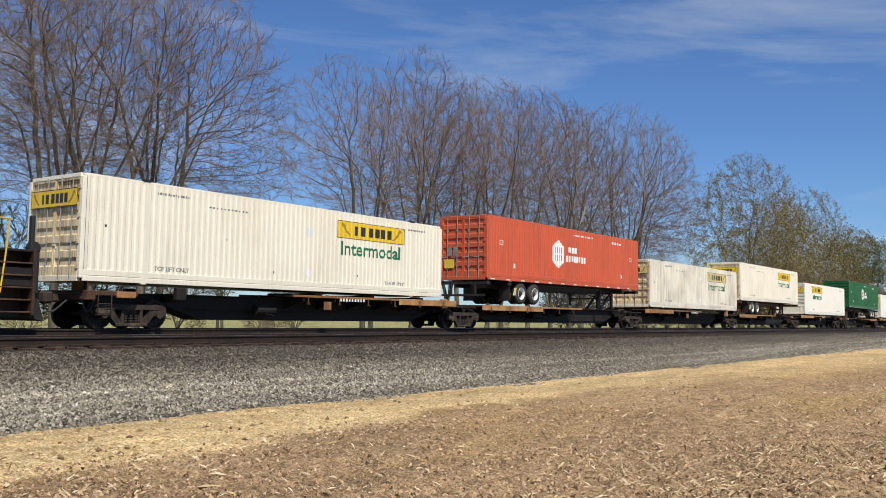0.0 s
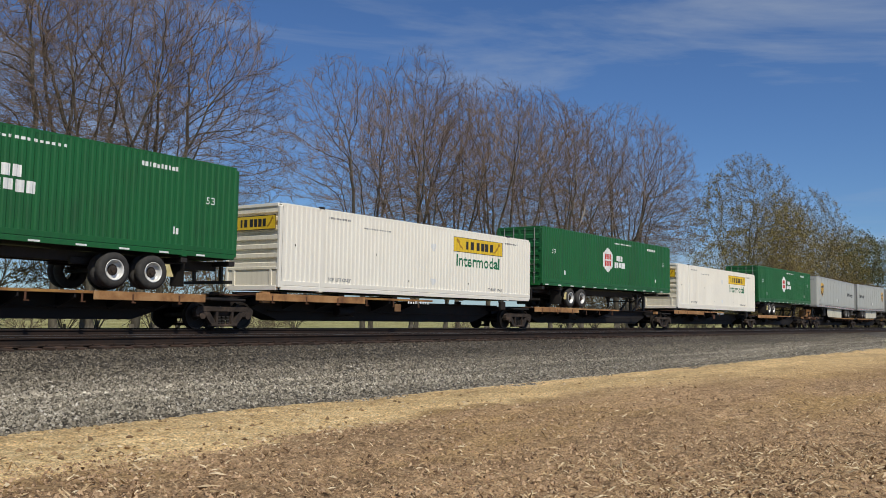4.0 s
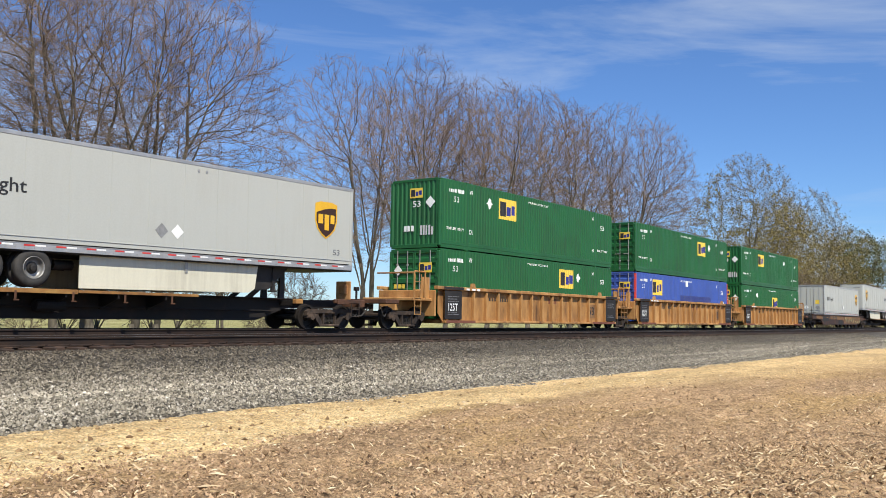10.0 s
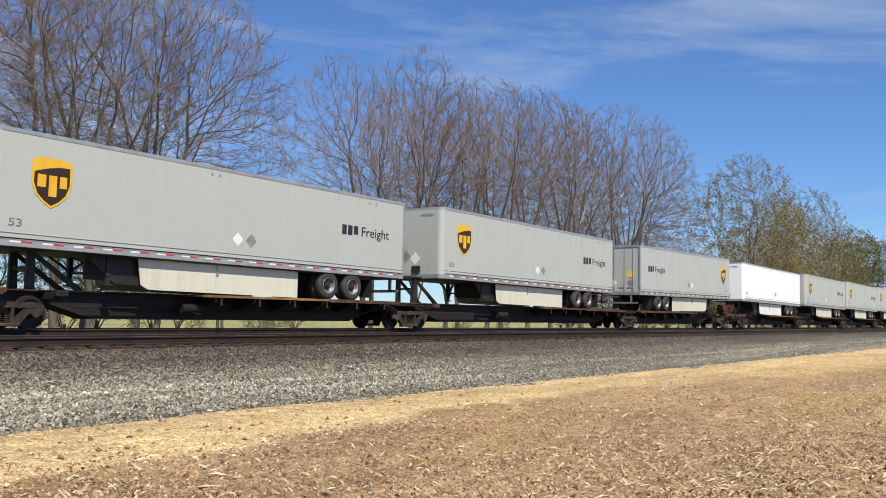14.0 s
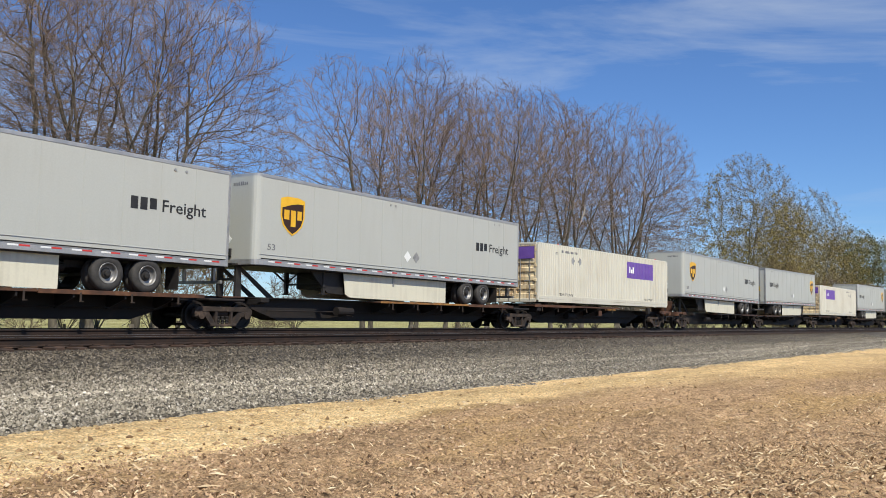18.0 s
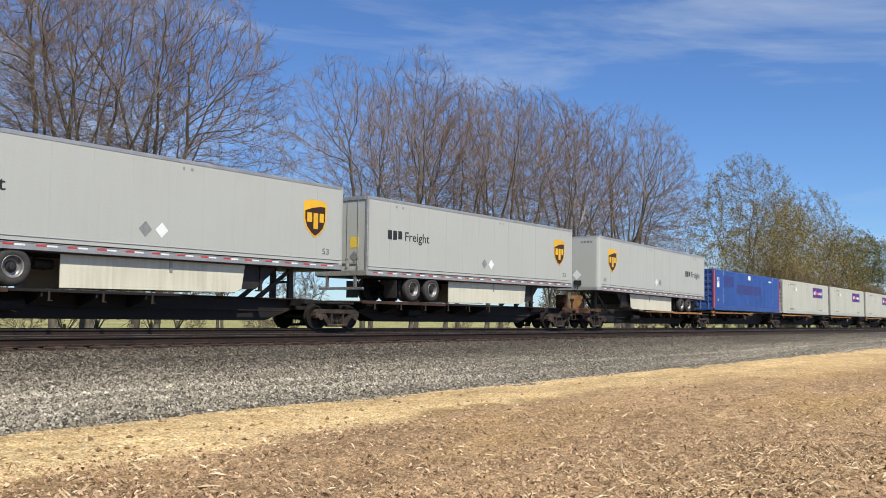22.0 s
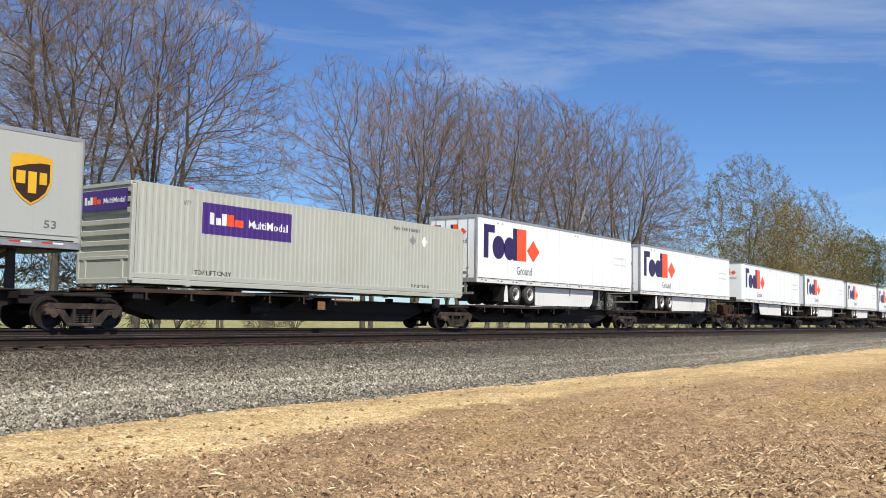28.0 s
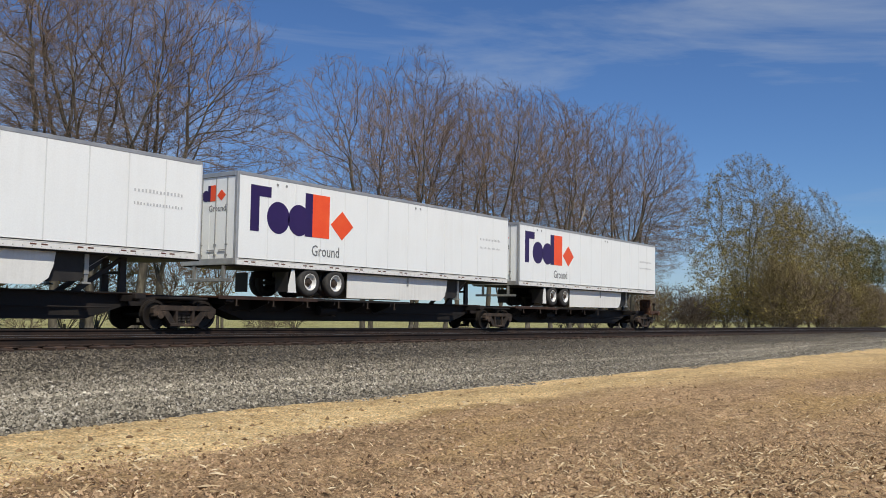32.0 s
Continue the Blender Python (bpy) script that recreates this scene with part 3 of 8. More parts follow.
    def waves(self, a0, a1, z0, z1, out, deep, pitch, along="x", back=None):
        """A corrugated sheet: along x at y, or along y at x; out and deep are the outer and inner face."""
        n = max(1, round((a1 - a0) / pitch))
        p = (a1 - a0) / n
        line = []
        for i in range(n):
            s = a0 + i * p
            line += [(s, out), (s + 0.34 * p, out), (s + 0.5 * p, deep), (s + 0.84 * p, deep)]
        line.append((a1, out))
        vs = []
        for s, q in line:
            vs += [(s, q, z0), (s, q, z1)] if along == "x" else [(q, s, z0), (q, s, z1)]
        fs = [(2 * i, 2 * i + 2, 2 * i + 3, 2 * i + 1) for i in range(len(line) - 1)]
        return self.add(vs, fs)

    def ribs(self, y0, y1, z0, z1, out, deep, pitch):
        """A sheet at x with level ribs."""
        n = max(1, round((z1 - z0) / pitch))
        p = (z1 - z0) / n
        line = []
        for i in range(n):
            s = z0 + i * p
            line += [(s, out), (s + 0.42 * p, out), (s + 0.52 * p, deep), (s + 0.90 * p, deep)]
        line.append((z1, out))
        vs = []
        for s, q in line:
            vs += [(q, y0, s), (q, y1, s)]
        return self.add(vs, [(2 * i, 2 * i + 2, 2 * i + 3, 2 * i + 1) for i in range(len(line) - 1)])

    def mirror(self, length):
        """Turns the mesh end for end along x."""
        self.v = [(length - x, y, z) for x, y, z in self.v]
        self.f = [q[::-1] for q in self.f]
        return self

    def mesh(self, name, smooth=False):
        me = bpy.data.meshes.new(name)
        me.from_pydata(self.v, [], self.f)
        if smooth:
            me.polygons.foreach_set("use_smooth", [True] * len(me.polygons))
        me.update()
        return me


CACHE = {}


def shared(key, build):
    if key not in CACHE:
        CACHE[key] = build()
    return CACHE[key]


def part(name, shape, material, parent, label="", at=None):
    """Links a kit or a mesh as one object under a thing or a part."""
    me = shape.mesh(name) if isinstance(shape, Kit) else shape
    mat = M[material]
    if not me.materials:
        me.materials.append(mat)
    ob = new(name, me)
    if me.materials[0] is not mat:
        ob.material_slots[0].link = "OBJECT"
        ob.material_slots[0].material = mat
    ob.parent = parent
    if at is not None:
        ob.matrix_basis = at
    if label:
        ob["label"] = label
    if name in ("marking", "print", "plates", "name_bars", "far_ties"):
        ob["kind"] = "stuff"
    return ob


def thing(name, m, label, category, group="", kind=""):
    ob = new(name)
    ob.empty_display_size = 0.3
    ob.matrix_basis = m
    return tagged(ob, label, category, group, kind)


def lettering(words, width, height):
    """A mesh of the built-in font that stands upright and faces -y, as wide and as high as given."""
    def build():
        cu = bpy.data.curves.new("lettering", "FONT")
        cu.body, cu.size, cu.extrude, cu.resolution_u = words, 1.0, 0.003, 2
        cu.offset = 0.022 if words == "Intermodal" else 0.006
        ob = bpy.data.objects.new("lettering", cu)
        scene.collection.objects.link(ob)
        deps = bpy.context.evaluated_depsgraph_get()
        me = bpy.data.meshes.new_from_object(ob.evaluated_get(deps))
        bpy.data.objects.remove(ob)
        xs = [v.co.x for v in me.vertices]
        ys = [v.co.y for v in me.vertices]
        kx, ky = width / (max(xs) - min(xs)), height / (max(ys) - min(ys))
        x0, y0 = min(xs), min(ys)
        for v in me.vertices:
            v.co = ((v.co.x - x0) * kx, -v.co.z, (v.co.y - y0) * ky)
        me.materials.clear()
        me.update()
        return me
    return shared(("text", words, round(width, 3), round(height, 3)), build)


def plate(x0, x1, z0, z1, y=0.0, t=0.004):
    return Kit().box(x0, x1, y - t, y, z0, z1)


def outline(points, y=0.0, t=0.004):
    """A flat shape of (x, z) points, seen from -y."""
    return Kit().prism(points, y - t, y)


def diamond(x, z, r, y=0.0):
    return outline([(x - r, z), (x, z - r), (x + r, z), (x, z + r)], y)


def bars(x0, x1, z0, z1, n, y=0.0, gap=0.35, seed=0):
    """A row of plain bars in place of writing that cannot be read or must not be repeated."""
    k, rnd = Kit(), random.Random(seed)
    p = (x1 - x0) / n
    for i in range(n):
        w = p * (1 - gap) * rnd.uniform(0.75, 1.1)
        k.box(x0 + i * p, x0 + i * p + w, y - 0.004, y, z0, z1 - rnd.choice((0, 0, 0.18)) * (z1 - z0))
    return k


def wave_line():
    """Where the near side of a container bends: (x, y) along its corrugation."""
    m, n53 = 1.98, 16.154
    line = [(-1.0, -0.002)]
    for a0, a1 in ((0.13, m - 0.07), (m + 0.07, n53 - m - 0.07), (n53 - m + 0.07, n53 - 0.13)):
        n = max(1, round((a1 - a0) / 0.215))
        p = (a1 - a0) / n
        line.append((a0 - 0.001, -0.002))
        for i in range(n):
            q = a0 + i * p
            line += [(q, 0.008), (q + 0.34 * p, 0.008), (q + 0.5 * p, 0.036), (q + 0.84 * p, 0.036)]
        line += [(a1, 0.008), (a1 + 0.001, -0.002)]
    line.append((n53 + 1.0, -0.002))
    return line


WAVE = wave_line()
PAINTED = ("stain", "lettering", "wordmark", "marking", "name_board", "rim", "block", "name_bar", "scroll", "emblem", "bars", "name_bars", "patch", "data_panel", "name_panel", "white_blocks", "orange_blocks", "emblem_field", "scuff", "placard", "dark_block", "blue_block")


def paint_on_waves(box):
    """Markings on a container's side are paint: they follow its corrugation."""
    xs = [p[0] for p in WAVE]
    ys = [p[1] for p in WAVE]

    def visit(ob, dx):
        for c in list(ob.children):
            m = c.matrix_basis
            if abs(m[0][0] - 1) > 1e-4:
                continue
            off = dx + m[0][3]
            if c.name.split(".")[0] in PAINTED:
                key = ("wave", c.data.name, round(off, 4))
                y0 = m[1][3]

                def build(src=c.data, off=off, y0=y0):
                    bm = bmesh.new()
                    bm.from_mesh(src)
                    lo = min(v.co.x for v in bm.verts) + off
                    hi = max(v.co.x for v in bm.verts) + off
                    for x in xs:
                        if lo + 1e-4 < x < hi - 1e-4:
                            bmesh.ops.bisect_plane(bm, geom=bm.verts[:] + bm.edges[:] + bm.faces[:], plane_co=(x - off, 0, 0), plane_no=(1, 0, 0), dist=1e-6)
                    for v in bm.verts:
                        v.co.y = float(np.interp(v.co.x + off, xs, ys)) + 0.5 * (v.co.y + y0) - y0
                    me = bpy.data.meshes.new(src.name)
                    bm.to_mesh(me)
                    bm.free()
                    for q in src.materials:
                        me.materials.append(q)
                    return me
                keep = c.material_slots[0].material
                c.data = shared(key, build)
                if c.data.materials[0] is not keep:
                    c.material_slots[0].link = "OBJECT"
                    c.material_slots[0].material = keep
            visit(c, off)
    visit(box, 0.0)


# ---- ground and railway ----
def ground_sheet():
    ys = [-2500, -600, -150, -40, -15, -6, 0] + [0.9 + 0.07 * i for i in range(152)] + [12.5, 14, 17, 21, 24.4, 26.5, 28, 32, 40, 60, 100, 200, 500, 1200, 2500]
    fine = [2.0]
    while fine[-1] < 64:
        fine.append(fine[-1] + max(0.07, 0.07 * (fine[-1] - 2) / 11))
    xs = [-2500, -600, -150, -60, -25, -10, -4, -1] + fine + [70, 80, 100, 130, 170, 230, 320, 500, 900, 1600, 3000]
    vs, fs, rs = [], [], random.Random(12)
    for x in xs:
        for y in ys:
            z = FIELD_Z
            if 11.5 < y < 25:
                z = FIELD_Z - 0.25
            elif y >= 25:
                z = FIELD_Z + 0.25 - 0.15 * min(1.0, (y - 25) / 10)
            if -6 < y < 11 and -8 < x < 66:
                z = lie(x, y)
                if x > 1 and y > 0.5:
                    rough = 1.0 if y < 7.8 else 0.45
                    z += rough * (0.045 * noise.noise(Vector((x * 2.6, y * 3.2, 2.0))) + 0.036 * noise.noise(Vector((x * 6.5, y * 7.0, 7.0))) + rs.uniform(-0.020, 0.010))
            vs.append((x, y, z))
    m = len(ys)
    for i in range(len(xs) - 1):
        for j in range(m - 1):
            fs.append((i * m + j, (i + 1) * m + j, (i + 1) * m + j + 1, i * m + j + 1))
    k = Kit().add(vs, fs)
    ob = new("ground", k.mesh("ground", True))
    ob.data.materials.append(M["ground"])
    tagged(ob, "bare brown ploughed field with a sandy edge and grass beyond", "ground", kind="structure")


BED = [(10.6, -1.17), (11.25, -1.01), (12.4, -0.93), (14.3, -0.80), (15.6, -0.64), (16.7, -0.37), (17.05, -0.325), (20.9, -0.315), (24.5, -0.27), (26.6, -0.85), (27.4, -1.10)]


def bed_height(y):
    for (a, za), (b, zb) in zip(BED, BED[1:]):
        if a <= y <= b:
            return za + (zb - za) * (y - a) / (b - a)
    return FIELD_Z


def ballast_bed():
    xs = [-900, -300, -100, -30] + [-10 + 0.8 * i for i in range(100)] + [75 + 5 * i for i in range(16)] + [160, 200, 260, 340, 450, 600, 900, 1500]
    ys = [p[0] for p in BED] + [11.4, 11.9, 13.0, 13.6, 15.0, 16.2]
    ys.sort()
    vs, fs, m = [], [], len(ys)
    for x in xs:
        for y in ys:
            z = bed_height(y)
            yy = y
            if y < 11.2:
                yy += 0.30 * noise.noise(Vector((x * 0.45, 2.0, 0.0))) + 0.16 * noise.noise(Vector((x * 1.5, 5.0, 0.0)))
            if y < 17:
                z += 0.03 * noise.noise(Vector((x * 0.8, y * 1.2, 9.0)))
            vs.append((x, yy, z))
    for i in range(len(xs) - 1):
        for j in range(m - 1):
            fs.append((i * m + j, (i + 1) * m + j, (i + 1) * m + j + 1, i * m + j + 1))
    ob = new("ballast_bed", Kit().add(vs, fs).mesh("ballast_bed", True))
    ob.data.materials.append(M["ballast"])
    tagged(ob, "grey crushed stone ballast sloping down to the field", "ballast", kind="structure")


def scatter(name, count, place, size, seed, material, label, category, flat=0.7, long=1.0, crumb=False):
    """Many small uneven stones, clods or stalks in one mesh, each with its own turn and size."""
    rs = np.random.RandomState(seed)
    base = np.array([(1, 0, 0), (-1, 0, 0), (0, 1, 0), (0, -1, 0), (0, 0, 1), (0, 0, -1)], float)
    tris = np.array([(0, 2, 4), (2, 1, 4), (1, 3, 4), (3, 0, 4), (2, 0, 5), (1, 2, 5), (3, 1, 5), (0, 3, 5)])
    if crumb:
        base = np.array([(1, 0.1, -0.5), (-0.6, 0.8, -0.5), (-0.6, -0.8, -0.5), (0, 0, 0.9)], float)
        tris = np.array([(0, 1, 3), (1, 2, 3), (2, 0, 3), (1, 0, 2)])
    m = len(base)
    pts = place(rs, count)
    n = len(pts)
    s = size(rs, n)
    v = base[None] * (1 + 0.45 * (rs.rand(n, m, 1) - 0.5)) * s[:, None, None]
    v[:, :, 0] *= long if np.isscalar(long) else long[:n, None]
    v[:, :, 2] *= flat
    v += 0.18 * s[:, None, None] * (rs.rand(n, m, 3) - 0.5)
    tilt = (rs.rand(n) - 0.5) * (1.2 if np.isscalar(long) and long == 1.0 else 1.7)
    c, d = np.cos(tilt)[:, None], np.sin(tilt)[:, None]
    v[:, :, 0], v[:, :, 2] = v[:, :, 0] * c - v[:, :, 2] * d, v[:, :, 0] * d + v[:, :, 2] * c
    a = rs.rand(n) * 2 * np.pi
    c, d = np.cos(a)[:, None], np.sin(a)[:, None]
    v[:, :, 0], v[:, :, 1] = v[:, :, 0] * c - v[:, :, 1] * d, v[:, :, 0] * d + v[:, :, 1] * c
    v += pts[:, None, :]
    f = (tris[None] + m * np.arange(n)[:, None, None]).reshape(-1, 3)
    me = bpy.data.meshes.new(name)
    me.from_pydata(v.reshape(-1, 3).tolist(), [], f.tolist())
    me.update()
    me.materials.append(M[material])
    return tagged(new(name, me), label, category, kind="stuff")


def near_spread(rs, n, y0, y1, x_at, reach):
    """Points spread thickly in front of the camera and thinner far along the track."""
    y = y0 + (y1 - y0) * rs.rand(n)
    x = y * x_at + reach * rs.rand(n) ** 2.3
    return x, y


def stones_at(rs, n):
    x, y = near_spread(rs, n, 10.75, 17.0, 0.42, 80.0)
    z = np.array([bed_height(q) for q in y]) + 0.012 + 0.02 * rs.rand(n)
    return np.stack([x, y, z], 1)


def lie(x, y):
    return FIELD_Z + 0.07 * noise.noise(Vector((x * 0.35, y * 0.6, 1.0))) + 0.025 * noise.noise(Vector((x * 1.3, y * 1.7, 4.0)))


def fan(rs, n, near, far, y1):
    """Points in the fan of field before the standpoint, thinner with distance."""
    a = np.radians(8.0 + 56.0 * rs.rand(n))
    u = rs.rand(n)
    d = np.where(rs.rand(n) < 0.6, 1.0 / (1 / near + (1 / far - 1 / near) * u), near * (far / near) ** u)
    x, y = d * np.cos(a), d * np.sin(a)
    ok = (y < y1) & (y > 0.9)
    return x[ok], y[ok]


def field_at(near, far, y0, y1):
    def go(rs, n):
        x, y = fan(rs, n, near, far, y1)
        ok = y > y0
        x, y = x[ok], y[ok]
        return np.stack([x, y, np.array([lie(a, b) + 0.004 for a, b in zip(x, y)])], 1)
    return go


def stalks_at(rs, n):
    """Stalks lie thickest far from the railway, in loose windrows along the old rows."""
    x, y = fan(rs, n, 6.4, 42.0, 9.2)
    keep = [rs.rand() < 0.07 + 0.85 * max(0.0, min(1.0, (5.5 - b) / 3.6)) * (0.3 + 1.2 * max(0, noise.noise(Vector((a * 0.5, b * 1.2, 3.0))) + 0.2)) for a, b in zip(x, y)]
    x, y = x[keep], y[keep]
    return np.stack([x, y, np.array([lie(a, b) + 0.020 for a, b in zip(x, y)])], 1)


RAIL = [(-0.076, -0.18), (0.076, -0.18), (0.076, -0.165), (0.014, -0.145), (0.010, -0.05), (0.036, -0.035), (0.036, -0.006), (0.028, 0.0),
        (-0.028, 0.0), (-0.036, -0.006), (-0.036, -0.035), (-0.010, -0.05), (-0.014, -0.145), (-0.076, -0.165)]


def railway_track(y, top, label):
    """Rails on timber ties; the ties that stand nearest are pieces of their own."""
    tr = thing("railway_track", pose(0, y, top), label, "railway track", kind="structure")
    for side in (-0.7525, 0.7525):
        part("rail", Kit().prism([(side + a, b) for a, b in RAIL], -400, 1500, "x"), "rail_side", tr, "rusty steel rail")
        part("rail_head", Kit().box(-400, 1500, side - 0.024, side + 0.024, 0.0, 0.003), "rail_top", tr, "worn shiny running face")
    tie = shared("tie", lambda: Kit().box(-0.115, 0.115, -1.30, 1.30, -0.36, -0.186, 0.015).mesh("tie"))
    tie.materials.append(M["tie"])
    clip = shared("clip", lambda: Kit().box(-0.09, 0.09, -0.17, 0.17, -0.186, -0.178).box(-0.07, -0.03, -0.125, -0.085, -0.186, -0.135, 0.008).box(0.03, 0.07, 0.085, 0.125, -0.186, -0.135, 0.008).mesh("tie_plate"))
    rnd, n = random.Random(int(y)), 0
    x = 2.0
    while n < 150:
        t = new("tie", tie)
        t.parent = tr
        t.matrix_basis = pose(x + rnd.uniform(-0.03, 0.03), rnd.uniform(-0.06, 0.06), rnd.uniform(-0.02, 0.0), 0, 0, rnd.uniform(-1.2, 1.2))
        if n < 70:
            for side in (-0.7525, 0.7525):
                part("tie_plate", clip, "rail_side", tr, at=pose(x, side, 0))
        x += 0.533
        n += 1
    k = Kit()
    while x < 600:
        k.box(x - 0.115, x + 0.115, -1.3, 1.3, -0.36, -0.186)
        x += 0.533
    x = 1.5
    while x > -60:
        k.box(x - 0.115, x + 0.115, -1.3, 1.3, -0.36, -0.186)
        x -= 0.533
    tagged(part("far_ties", k, "tie", tr), kind="stuff")


ground_sheet()
ballast_bed()
railway_track(NEAR_TRACK_Y, -0.07, "empty railway track of rusty rails on timber ties")
railway_track(RAIL_Y, 0.0, "railway track that carries the train, on timber ties")
scatter("ballast_chips", 52000, stones_at, lambda rs, n: 0.018 + 0.026 * rs.rand(n) ** 2, 33, "stones", "small grey ballast chips", "stones", 0.8, 1.0, True)
scatter("ballast_stones", 32000, stones_at, lambda rs, n: 0.015 + 0.032 * rs.rand(n) ** 2.5, 3, "stones", "loose grey and white ballast stones", "stones", 0.7, 1.0, True)
scatter("soil_clods", 52000, field_at(6.2, 50.0, 0.9, 8.5), lambda rs, n: 0.005 + 0.030 * rs.rand(n) ** 4, 4, "clods", "brown crumbled soil clods on the field", "soil clods", 0.8, 1.0, True)
scatter("maize_stalks", 100000, stalks_at, lambda rs, n: 0.0035 + 0.012 * rs.rand(n) ** 3.5, 5, "stalks", "dry straw coloured maize stalk litter on the field", "stalk litter", 0.8, 1.8 + 7.5 * np.random.RandomState(8).rand(100000) ** 2, True)
scatter("maize_husks", 9500, stalks_at, lambda rs, n: 0.009 + 0.020 * rs.rand(n) ** 2, 15, "husks", "pale torn maize husks lying on the soil", "husk litter", 0.55, 2.2 + 4.0 * np.random.RandomState(9).rand(9500) ** 2, True)
scatter("pebbles", 7000, field_at(8.0, 60.0, 7.4, 10.8), lambda rs, n: 0.006 + 0.045 * rs.rand(n) ** 4, 6, "husks", "pale pebbles on the sandy strip", "pebbles")


# ---- trees ----
def bar_mesh(kit, a, b, r0, r1, sides):
    """Many straight pieces of branch at once; those with r1 = 0 end sharp."""
    n = len(a)
    if not n:
        return
    d = b - a
    d /= np.maximum(np.linalg.norm(d, axis=1), 1e-6)[:, None]
    ref = np.where(np.abs(d[:, 2:3]) > 0.8, np.array([[1.0, 0, 0]]), np.array([[0, 0, 1.0]]))
    u = np.cross(d, ref)
    u /= np.linalg.norm(u, axis=1)[:, None]
    w = np.cross(d, u)
    ang = 2 * np.pi * np.arange(sides) / sides
    ring = u[:, None] * np.cos(ang)[None, :, None] + w[:, None] * np.sin(ang)[None, :, None]
    lo = a[:, None] + ring * r0[:, None, None]
    base = len(kit.v)
    if np.all(r1 == 0):
        kit.v.extend(map(tuple, np.concatenate([lo, b[:, None]], 1).reshape(-1, 3).tolist()))
        f = np.array([(i, (i + 1) % sides, sides) for i in range(sides)])
        f = f[None] + (base + (sides + 1) * np.arange(n))[:, None, None]
    else:
        hi = b[:, None] + ring * r1[:, None, None]
        kit.v.extend(map(tuple, np.concatenate([lo, hi], 1).reshape(-1, 3).tolist()))
        f = np.array([(i, (i + 1) % sides, (i + 1) % sides + sides, i + sides) for i in range(sides)])
        f = f[None] + (base + 2 * sides * np.arange(n))[:, None, None]
    kit.f.extend(map(tuple, f.reshape(-1, f.shape[-1]).tolist()))


def unit(v):
    return v / np.maximum(np.linalg.norm(v, axis=1), 1e-6)[:, None]


